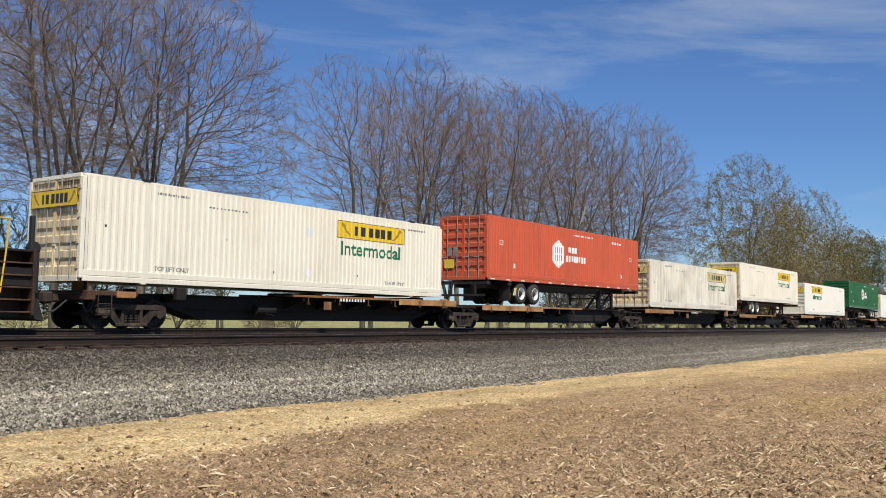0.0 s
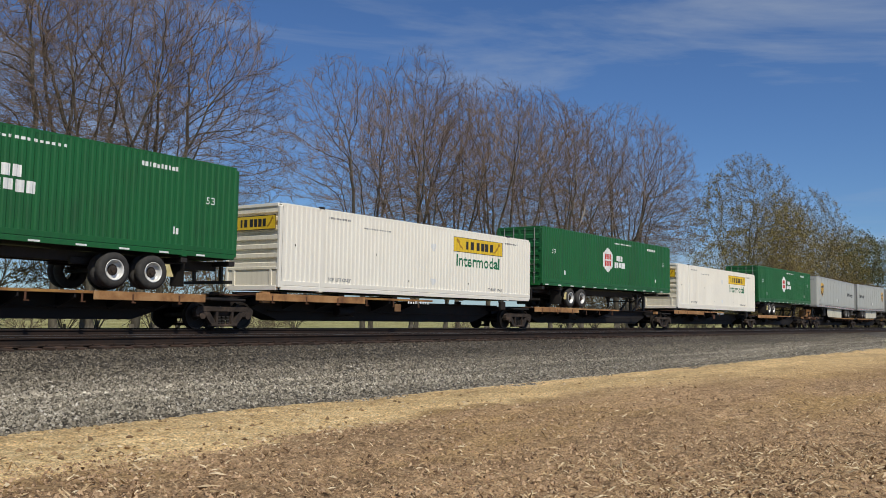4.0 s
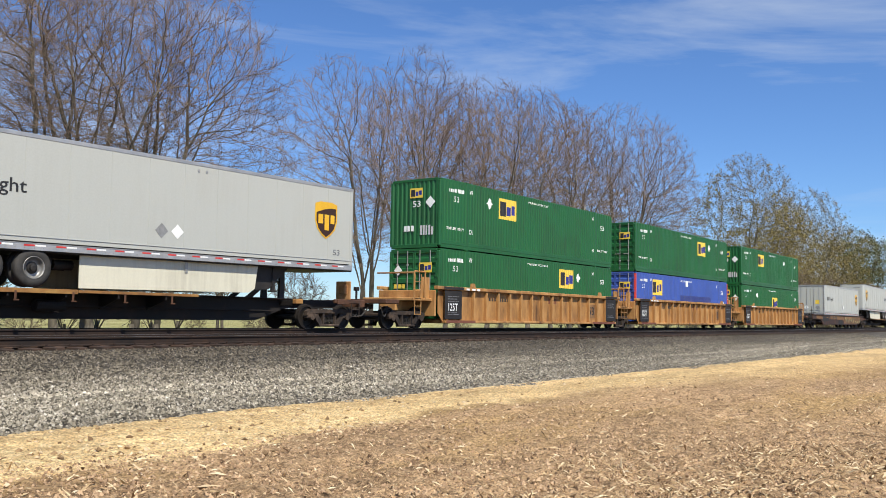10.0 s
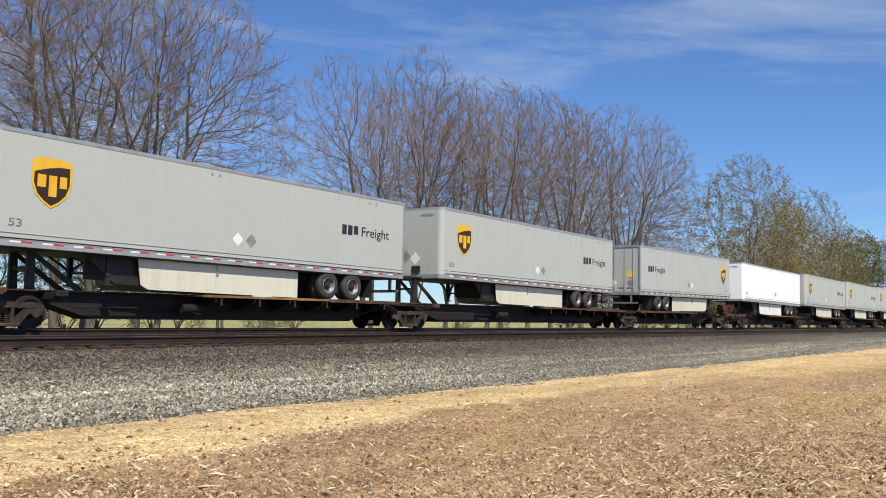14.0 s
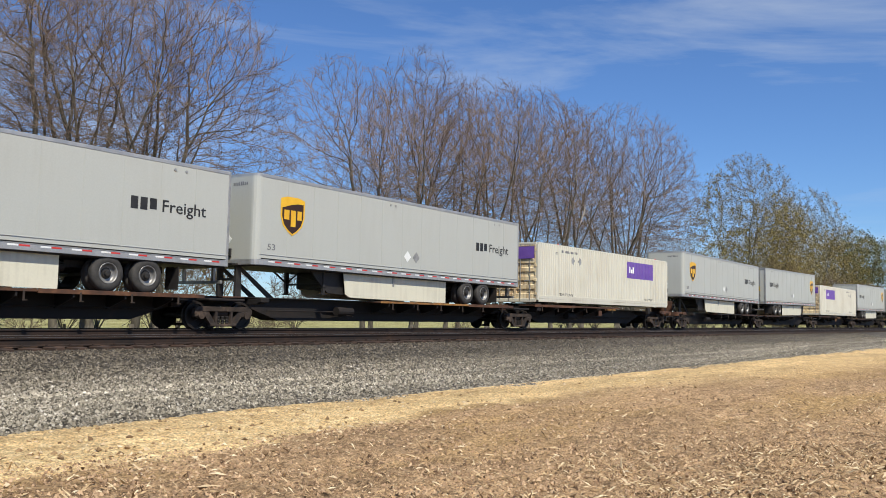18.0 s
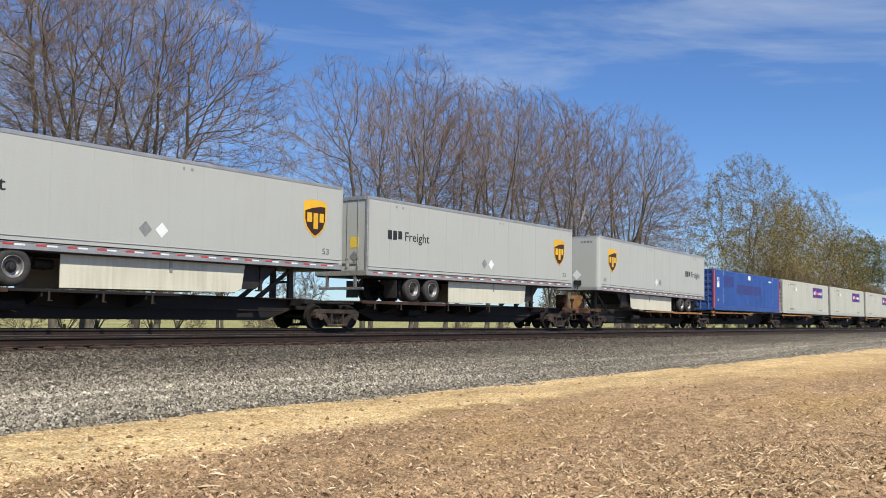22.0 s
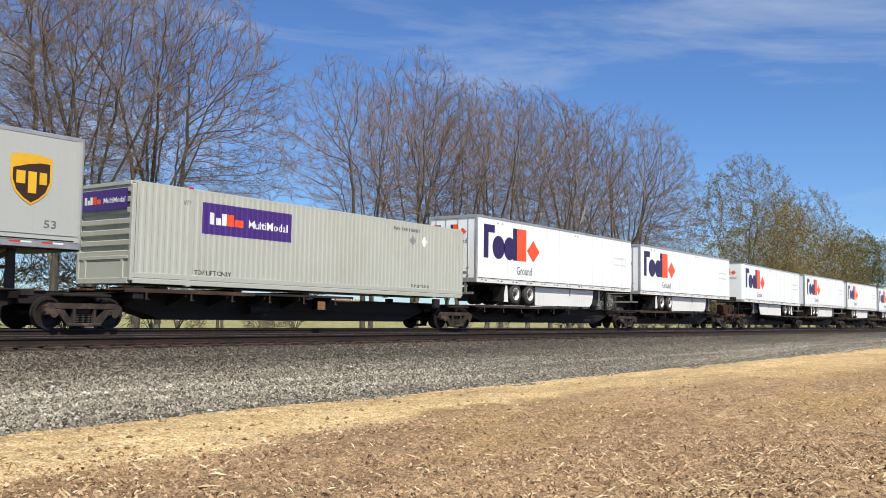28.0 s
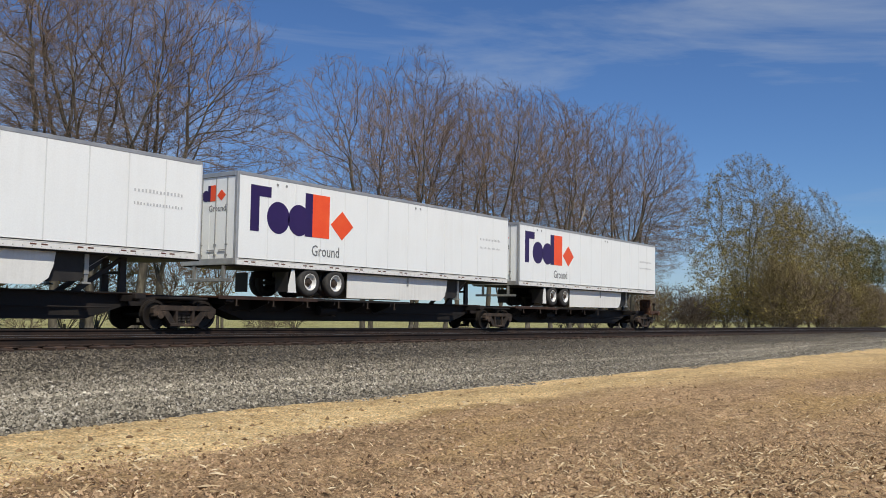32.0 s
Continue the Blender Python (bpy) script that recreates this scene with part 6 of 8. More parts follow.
def van_body(v, skin, flip, doors_mat, tape, seams):
    """A dry van trailer: rear doors at x = 0, nose at LEN, turned end for end where the nose leads."""
    t = (lambda k: k.mirror(LEN)) if flip else (lambda k: k)
    zb, zt = 0.92, 3.84
    for y, s in ((0.0, 0), (WIDE - 0.03, 1)):
        part("side_panel", shared(("v_side", flip, y), lambda: t(Kit().box(0.10, LEN - 0.22, y + 0.006 * (1 - s), y + 0.03 - 0.006 * s, zb + 0.22, zt - 0.10)).mesh("side_panel")), skin, v)
        part("top_rail", shared(("v_top", flip, y), lambda: t(Kit().box(0.05, LEN - 0.2, y - 0.004 + 0.002 * s, y + 0.036, zt - 0.10, zt + 0.01, 0.008)).mesh("top_rail")), "alu", v)
        part("bottom_rail", shared(("v_bot", flip, y), lambda: t(Kit().box(0.05, LEN - 0.2, y - 0.004, y + 0.036, zb, zb + 0.17, 0.006).box(0.05, LEN - 0.2, y - 0.012, y + 0.03, zb + 0.165, zb + 0.185, 0.003)).mesh("bottom_rail")), "alu" if tape == "grey" else "skirt_white", v)
        if tape == "grey":
            part("rub_rail", shared(("v_rub", flip, y), lambda: t(Kit().box(0.05, LEN - 0.2, y - 0.010, y + 0.03, zb + 0.33, zb + 0.345, 0.003)).mesh("rub_rail")), "alu", v)
    k = Kit()
    n = seams
    for i in range(1, n):
        x = 0.1 + (LEN - 0.3) * i / n
        k.box(x - 0.020, x + 0.020, 0.001, 0.006, zb + 0.22, zt - 0.10)
    part("panel_seams", shared(("v_seam", flip, n), lambda: t(k).mesh("panel_seams")), "seam" if tape == "white" else skin, v, "flat seam strips")
    # rounded nose
    pts = [(LEN - 0.22, 0.0)] + [(LEN - 0.22 + 0.22 * math.sin(a), 0.22 - 0.22 * math.cos(a)) for a in (0.4, 0.8, 1.2, 1.57)]
    pts += [(LEN - 0.22 + 0.22 * math.cos(a), WIDE - 0.22 + 0.22 * math.sin(a)) for a in (0.0, 0.4, 0.8, 1.2, 1.57)] + [(LEN - 0.30, WIDE), (LEN - 0.30, 0.0)]
    part("nose", shared(("v_nose", flip), lambda: t(Kit().prism(pts, zb + 0.17, zt - 0.08, "z")).mesh("nose")), skin, v)
    part("nose_rail", shared(("v_nr", flip), lambda: t(Kit().prism(pts, zt - 0.08, zt + 0.012, "z")).mesh("nose_rail")), "alu", v)
    part("nose_sill", shared(("v_ns", flip), lambda: t(Kit().prism(pts, zb, zb + 0.17, "z")).mesh("nose_sill")), "alu", v)
    part("roof", shared(("v_roof", flip), lambda: t(Kit().box(0.05, LEN - 0.25, 0.03, WIDE - 0.03, zt - 0.03, zt + 0.006)).mesh("roof")), skin, v)
    k = Kit().box(0.05, LEN - 0.1, 0.04, WIDE - 0.04, zb - 0.04, zb + 0.12, 0.02)
    part("floor", shared(("v_floor", flip), lambda: t(k).mesh("floor")), "black", v)
    # rear frame and doors
    k = Kit().box(0.0, 0.1, 0.0, 0.11, zb, zt, 0.01).box(0.0, 0.1, WIDE - 0.11, WIDE, zb, zt, 0.01).box(0.0, 0.1, 0.11, WIDE - 0.11, zt - 0.13, zt + 0.01, 0.01).box(0.0, 0.1, 0.11, WIDE - 0.11, zb, zb + 0.20, 0.01)
    part("rear_frame", shared(("v_rear", flip), lambda: t(k).mesh("rear_frame")), "galv" if tape == "grey" else "alu", v, "steel rear door frame")
    for d, (y0, y1) in enumerate(((0.115, WIDE / 2 - 0.006), (WIDE / 2 + 0.006, WIDE - 0.115))):
        door = part("rear_door", shared(("v_door", flip, d), lambda: t(Kit().box(0.03, 0.08, y0, y1, zb + 0.205, zt - 0.135, 0.006)).mesh("rear_door")), doors_mat, v)
        for f in (0.3, 0.75):
            y = y0 + (y1 - y0) * f
            part("locking_bar", shared(("v_rod", flip, d, f), lambda: t(Kit().cyl((0.012, y, zb + 0.16), "z", 0.016, 2.65, 8).box(0.0, 0.03, y - 0.05, y + 0.05, zb + 0.28, zb + 0.34).box(0.0, 0.03, y - 0.05, y + 0.05, zb + 0.62, zb + 0.66).box(-0.01, 0.012, y, y + 0.35, zb + 0.45, zb + 0.48)).mesh("locking_bar")), "galv", door)
    k = Kit().box(0.02, 0.10, 0.2, WIDE - 0.2, 0.40, 0.50, 0.008).box(0.02, 0.10, 0.55, 0.65, 0.48, zb).box(0.02, 0.10, WIDE - 0.65, WIDE - 0.55, 0.48, zb)
    part("rear_guard", shared(("v_guard", flip), lambda: t(k).mesh("rear_guard")), "rim_steel" if tape == "grey" else "galv", v, "rear underrun guard")
    # reflective tape
    for mat, off in (("redink", 0.0), ("whiteink", 0.30)):
        k = Kit()
        for i in range(18 if tape == "grey" else 12):
            x = 0.35 + off + (0.86 if tape == "grey" else 1.3) * i
            if tape != "grey" and mat == "whiteink":
                continue
            if tape == "grey":
                k.box(x, x + 0.28, -0.0065, -0.004, zb + 0.10, zb + 0.145)
            else:
                k.box(x, x + 0.17, -0.0065, -0.004, zb + 0.09, zb + 0.13).box(x + 0.30, x + 0.47, -0.0065, -0.004, zb + 0.09, zb + 0.13)
        if k.v:
            tagged(part("reflector_tape", shared(("v_tape", flip, mat, tape), lambda: t(k).mesh("reflector_tape")), "oxide" if tape != "grey" else mat, v, "red tape" if mat == "redink" else "white tape"), kind="stuff")
    k = Kit()
    for i in range(62):
        k.box(0.3 + 0.25 * i, 0.325 + 0.25 * i, -0.008, -0.004, zb + 0.045, zb + 0.07)
    tagged(part("rivets", shared(("v_riv", flip), lambda: t(k).mesh("rivets")), "galv", v), kind="stuff")
    for x in (1.7, 2.1, 9.1, 9.4):
        k = Kit().cyl((x, -0.008, zt - 0.24), "y", 0.045, 0.02, 10)
        part("marker_lamp", t(k), "galv", v, "small round side marker")


def van_under(v, flip, rim, skirt, xs, swept):
    t = (lambda k: k.mirror(LEN)) if flip else (lambda k: k)
    side = [(5.45, 0.01), (11.35, 0.03), (11.6, 0.15), (11.72, 0.88), (5.45, 0.88)]
    if swept:
        side = [(5.40, 0.0), (11.15, 0.02), (11.4, 0.20), (11.52, 0.5), (11.58, 0.88), (5.40, 0.88)]
    tandem(v, xs, flip, rim)
    landing_gear(v, 12.55, flip, 0.92, "galv" if swept else "black")
    sk = part("side_skirt", shared(("v_skirt", flip, swept), lambda: t(Kit().prism(side, 0.20, 0.225)).mesh("side_skirt")), skirt, v, "smooth aerodynamic side skirt")
    part("side_skirt", shared(("v_skirt2", flip, swept), lambda: t(Kit().prism(side, WIDE - 0.225, WIDE - 0.20)).mesh("side_skirt")), skirt, v, "smooth aerodynamic side skirt")
    k = Kit().box(8.85, 8.95, 0.17, 0.24, 0.55, 0.92, 0.01)
    part("skirt_bracket", t(k), "galv", sk)
    for i in range(2):
        part("air_tank", t(Kit().cyl((5.0, 0.75 + 0.35 * i, 0.62), "x", 0.13, 0.55, 12)), "black", v)
    part("leg_bracket", t(Kit().prism([(11.45, 0.90), (13.2, 0.90), (12.9, 0.60), (12.35, 0.16), (11.45, 0.12)], 0.36, 0.44)), "black", v, "dark landing leg bracing")
    part("spare_carrier", t(Kit().box(10.9, 12.2, 0.5, WIDE - 0.5, 0.30, 0.90, 0.04)), "black", v, "dark box under the floor")


def shield(parent, x, z, at=None):
    """A brown shield with a gold rim and a gold arc; the writing is plain gold bars."""
    w, h = 1.1, 1.28
    def rim(s, dz=0.0):
        return [(x - s * w / 2, z + h * 0.44 * s + dz), (x - s * w / 2, z - 0.02), (x - s * w * 0.40, z - s * h * 0.24), (x - s * w * 0.2, z - s * h * 0.40), (x, z - s * h * 0.5), (x + s * w * 0.2, z - s * h * 0.40), (x + s * w * 0.40, z - s * h * 0.24), (x + s * w / 2, z - 0.02), (x + s * w / 2, z + h * 0.44 * s + dz), (x + s * w * 0.25, z + h * 0.5 * s + dz), (x - s * w * 0.25, z + h * 0.5 * s + dz)]
    e = part("emblem", shared(("sh1", x, z), lambda: outline(rim(1.0), -0.003).mesh("emblem")), "gold", parent, "gold and brown shield")
    inner = [(x - 0.44 * w, z + 0.20 * h), (x - 0.44 * w, z - 0.02), (x - 0.35 * w, z - 0.22 * h), (x - 0.18 * w, z - 0.36 * h), (x, z - 0.45 * h), (x + 0.18 * w, z - 0.36 * h), (x + 0.35 * w, z - 0.22 * h), (x + 0.44 * w, z - 0.02), (x + 0.44 * w, z + 0.34 * h), (x + 0.20 * w, z + 0.34 * h), (x - 0.1 * w, z + 0.29 * h)]
    part("shield_field", shared(("sh2", x, z), lambda: outline(inner, -0.008).mesh("shield_field")), "brown", e)
    for i, (a, c, d) in enumerate(((-0.36, -0.15, -0.12), (-0.08, 0.12, -0.34), (0.19, 0.37, -0.10))):
        part("gold_bar", shared(("sh3", x, z, i), lambda: Kit().box(x + a * w, x + c * w, -0.016, -0.012, z + d, z + 0.20).mesh("gold_bar")), "gold", e)


def van_grey(x, flip, white=False, low=False, xs=(2.85, 4.1), on="on a spine car"):
    z = 1.03
    tilt = 0.5 if flip else -0.45
    if flip:
        z += 0.10
    if low:
        z, tilt = 0.39, 0.0
    skin = "vanwhite" if white else "greywhite"
    v = ride(thing("semi_trailer", load_at(x, z, tilt), ("plain white" if white else "light grey") + " box trailer " + ("" if white or low else "with brown gold shield ") + on, "trailer", "trailers on the train"))
    van_body(v, skin, flip, "greywhite" if not white else "vanwhite", "grey", 13)
    if not low:
        van_under(v, flip, "rim_steel", "skirt" if not white else "skirt_white", xs, False)
    if not white:
        shield(v, 1.62 if flip else 14.62, 2.60)
        a, b = (12.62, 13.55) if flip else (1.2, 2.13)
        name_row(v, a, b, 2.33, 2.68, 3, 0.004, 0.25, 2, "ink")
        sign_text(v, "Freight", b + 0.12, b + 1.68, 2.22, 2.68, "ink", "wordmark", 0.002)
    c = 7.85
    part("placard", diamond(c, 1.72, 0.22, 0.003), "whiteink" if flip else "placard", v, "hinged metal placard")
    part("placard", diamond(c + 0.55, 1.72, 0.22, 0.003), "placard" if flip else "whiteink", v, "hinged metal placard")
    sign_text(v, "53", 0.55 if flip else 15.0, (0.55 if flip else 15.0) + 0.34, 1.42, 1.62, "greyink", y=0.002)
    if flip:
        e = on_end(-0.003)
        part("placard", diamond(1.25, 1.75, 0.27), "redink" if 368 < x < 369 else "whiteink", v, "red placard" if 368 < x < 369 else "white placard", e)
        part("placard", diamond(0.75, 1.85, 0.27), "placard", v, "grey placard", e)
        part("marking", bars(1.5, 2.2, 3.48, 3.6, 8, 0, 0.3, 3), "greyink", v, at=e)
        part("hose_box", Kit().box(-0.05, 0.0, 1.05, 1.5, 1.18, 1.45, 0.02), "black", v, "black hose connection box")
        part("hose", Kit().tube((-0.05, 1.2, 1.2), (-0.1, 1.25, 0.98), 0.03, 6).tube((-0.05, 1.35, 1.2), (-0.09, 1.4, 1.02), 0.03, 6), "black", v)
    else:
        e = on_end(0.026)
        part("sticker", plate(1.75, 2.15, 1.95, 2.35), "sticker", v, "orange yellow sticker", e)
        part("placard", diamond(1.95, 1.62, 0.22), "placard", v, "grey placard", e)
        part("placard", diamond(0.9, 1.62, 0.22), "whiteink", v, "white placard", e)
    return v


def parcel_blocks(parent, x, z, s, at=None, y=0.004):
    """A large name drawn as plain shapes: dark violet blocks and discs, an orange block and an orange lozenge."""
    h = 0.84 * s
    k = Kit().prism([(x, z), (x + 0.22 * s, z), (x + 0.22 * s, z + 0.80 * h), (x + 0.52 * s, z + 0.80 * h), (x + 0.52 * s, z + 1.04 * h), (x, z + 1.04 * h)], y - 0.006, y)
    e = part("name_shape", k, "violet_ink", parent, "violet and orange plain shapes", at)
    for cx in (0.72, 1.28):
        k = Kit().prism([(x + (cx + 0.30 * math.cos(2 * math.pi * i / 28)) * s, z + (0.36 + 0.37 * math.sin(2 * math.pi * i / 28)) * h) for i in range(28)], y - 0.006, y)
        d = part("violet_disc", k, "violet_ink", e)
    part("violet_bar", Kit().box(x + 1.45 * s, x + 1.66 * s, y - 0.0064, y, z, z + 1.04 * h), "violet_ink", e)
    part("orange_block", Kit().box(x + 1.66 * s, x + 2.16 * s, y - 0.006, y, z, z + 1.04 * h), "orange_ink", e)
    part("orange_lozenge", Kit().prism([(x + 2.20 * s, z + 0.36 * h), (x + 2.55 * s, z), (x + 2.90 * s, z + 0.36 * h), (x + 2.55 * s, z + 0.72 * h)], y - 0.006, y), "orange_ink", e)


def van_parcel(x, flip, shift=0.0):
    z, tilt = 1.08, (0.2 if flip else -0.2)
    v = ride(thing("semi_trailer", load_at(x, z, tilt), "white box trailer with violet and orange shapes on spine car", "trailer", "trailers on the train"))
    van_body(v, "vanwhite", flip, "vanwhite", "white", 13)
    van_under(v, flip, "rim", "skirt_white", (3.35, 4.62), True)
    k = Kit().prism([(2.30, 0.12), (2.72, 0.12), (2.62, 0.88), (2.50, 0.88)], 0.06, 0.08)
    part("quarter_fender", k.mirror(LEN) if flip else k, "skirt_white", v, "white quarter fender")
    parcel_blocks(v, 0.56 + shift, 2.02, 1.68)
    sign_text(v, "Ground", 3.35 + shift, 4.72 + shift, 1.38, 1.76, "greyink", "wordmark", 0.002)
    part("print", bars(13.7, 15.4, 2.70, 2.80, 14, 0.004, 0.45, 3), "paleink", v, "pale grey line of print")
    part("print", bars(13.7, 15.4, 2.34, 2.42, 16, 0.004, 0.5, 4), "paleink", v, "pale grey line of print")
    e = on_end(-0.003) if flip else on_end(0.027)
    parcel_blocks(v, 0.35, 2.95, 0.58, e, 0.0)
    part("wordmark", lettering("Ground", 0.8, 0.2), "greyink", v, at=e @ pose(1.25, -0.004, 2.62))
    if flip:
        part("hose_box", Kit().box(-0.05, 0.0, 0.55, 2.05, 0.98, 1.26, 0.02), "black", v, "dark recess with hose couplings")
        part("marking", bars(0.09, 0.19, 1.3, 3.5, 1, 0, 0.1, 3), "greyink", v, at=e)
    else:
        part("placard", plate(0.25, 0.6, 1.35, 1.5), "redink", v, "red label", e)
    return v


# -- railway trucks and cars --
def wheelset_mesh():
    def build():
        k = Kit()
        for s in (-1, 1):
            y = s * 0.7525
            prof = [(-0.07 * s, 0.30), (-0.07 * s, WHEEL_R + 0.026), (-0.035 * s, WHEEL_R + 0.024), (-0.03 * s, WHEEL_R + 0.002), (0.07 * s, WHEEL_R - 0.004), (0.07 * s, WHEEL_R - 0.07), (0.03 * s, WHEEL_R - 0.09), (0.02 * s, 0.16), (0.09 * s, 0.13), (0.09 * s, 0.09)]
            k.lathe((0, y, 0), "y", prof if s > 0 else prof[::-1], 20)
        k.cyl((0, -0.98, 0), "y", 0.075, 1.96, 12)
        for a in range(3):
            k.cyl((0.05 * math.cos(2.1 * a), -1.10, 0.05 * math.sin(2.1 * a)), "y", 0.016, 0.02, 6)
        k.cyl((0, -1.085, 0), "y", 0.085, 0.11, 10).cyl((0, 0.975, 0), "y", 0.085, 0.11, 10)
        return k.mesh("wheelset")
    return shared("wheelset", build)


def side_frame_mesh():
    def build():
        k = Kit()
        # top member, two slanted members, spring seat and pedestals leave the openings of a cast frame
        k.prism([(-1.12, 0.46), (-1.12, 0.60), (-0.95, 0.69), (0.95, 0.69), (1.12, 0.60), (1.12, 0.46), (0.86, 0.545), (-0.86, 0.545)], -1.07, -0.90)
        k.prism([(-0.86, 0.55), (-0.60, 0.55), (-0.30, 0.14), (-0.46, 0.09)], -1.05, -0.92)
        k.prism([(0.86, 0.55), (0.60, 0.55), (0.30, 0.14), (0.46, 0.09)][::-1], -1.05, -0.92)
        k.box(-0.50, 0.50, -1.08, -0.88, 0.08, 0.17, 0.02)
        k.box(-0.34, -0.26, -1.06, -0.90, 0.17, 0.55).box(0.26, 0.34, -1.06, -0.90, 0.17, 0.55)
        for x in (-0.89, 0.89):
            k.box(x - 0.21, x + 0.21, -1.075, -0.89, 0.36, 0.54, 0.03)
            k.cyl((x, -1.11, 0.42), "y", 0.115, 0.10, 12)
        return k.mesh("side_frame")
    return shared("side_frame", build)


def truck(parent, x):
    """A four-wheel railway truck: turning wheelsets, side frames, springs and bolster."""
    tk = part("truck", shared("bolster", lambda: Kit().box(-0.24, 0.24, -0.98, 0.98, 0.40, 0.60, 0.03).cyl((0, 0, 0.58), "z", 0.32, 0.14, 16).mesh("truck")), "truck", parent, "dusty cast steel truck", pose(x, 0, 0))
    part("side_frame", side_frame_mesh(), "truck", tk)
    part("side_frame", side_frame_mesh(), "truck", tk, at=pose(0, 0, 0, 0, 0, 180))
    coil = shared("spring", lambda: Kit().lathe((0, -0.98, 0.17), "z", [(0.0, 0.05)] + [(0.005 + 0.0225 * i, 0.072 if i % 2 else 0.054) for i in range(10)] + [(0.225, 0.05)], 8).mesh("spring"))
    for sx in (-0.17, 0.0, 0.17):
        part("spring", coil, "car_dark", tk, at=pose(sx, 0, 0))
    part("brake_beam", shared("brakes", lambda: Kit().box(-0.36, -0.30, -0.85, 0.85, 0.30, 0.38, 0.01).box(0.30, 0.36, -0.85, 0.85, 0.30, 0.38, 0.01).box(-0.46, -0.38, -0.82, -0.70, 0.26, 0.52, 0.01).box(0.38, 0.46, -0.82, -0.70, 0.26, 0.52, 0.01).mesh("brake_beam")), "car_dark", tk)
    for i, dx in enumerate((-0.89, 0.89)):
        w = part("wheelset", wheelset_mesh(), "wheel", tk, "steel wheels on an axle", pose(dx, 0, WHEEL_R))
        SPINNERS[i].append(w)
    return tk


def coupler(parent, x, s, z=0.88):
    """The coupler and hoses that reach out of a car's end; s is the way out."""
    k = Kit()
    a, b = sorted((x - s * 0.9, x + s * 0.05))
    k.box(a, b, -0.09, 0.09, z - 0.14, z + 0.06, 0.02)
    a, b = sorted((x + s * 0.02, x + s * 0.30))
    k.box(a, b, -0.16, 0.14, z - 0.20, z + 0.12, 0.05)
    part("coupler", k, "truck", parent, "steel knuckle coupler")
    k = Kit()
    p = [(x - s * 0.2, -0.42, z - 0.10), (x, -0.44, z - 0.26), (x + s * 0.15, -0.40, z - 0.40), (x + s * 0.34, -0.36, z - 0.42)]
    for u, w in zip(p, p[1:]):
        k.tube(u, w, 0.028, 6)
    part("air_hose", k, "tyre", parent, "black air hose")
    k = Kit()
    p = [(x - s * 0.65 + s * 0.42 * q / 6, -1.02, z - 0.02 - 0.40 * math.sin(math.pi * q / 6)) for q in range(7)]
    for u, w in zip(p, p[1:]):
        k.tube(u, w, 0.022, 6)
    part("air_hose", k, "tyre", parent, "black hose hanging in a loop")


def step_ladder(parent, x, z0, z1, y=-1.32, mat="truck"):
    k = Kit()
    for dx in (-0.2, 0.2):
        k.tube((x + dx, y, z0), (x + dx, y, z1), 0.016, 6)
    n = max(2, round((z1 - z0) / 0.3))
    for i in range(n):
        z = z0 + (z1 - z0) * i / n + 0.02
        k.tube((x - 0.2, y, z), (x + 0.2, y, z), 0.014, 6)
    part("step_ladder", k, mat, parent, "steel sill steps")


def hitch(parent, x, s, z):
    """A trailer hitch: two slanting struts under a plate; s points the way that the struts lean."""
    top = z + 1.10
    k = Kit()
    for y in (-0.42, 0.42):
        k.prism([(x - 0.12, z), (x + 0.12, z), (x + 0.10, top - 0.06), (x - 0.10, top - 0.06)], y - 0.05, y + 0.05)
        a = [(x + s * 1.35, z), (x + s * 1.62, z), (x + s * 0.14, top - 0.12), (x + s * 0.02, top - 0.16)]
        k.prism(a if s > 0 else a[::-1], y - 0.04, y + 0.04)
    k.box(x - 0.34, x + 0.34, -0.55, 0.55, top - 0.08, top, 0.02)
    k.box(x - 0.08, x + 0.08, -0.42, 0.42, z + 0.55, z + 0.63, 0.01)
    part("hitch", k, "black", parent, "black trailer hitch stand")


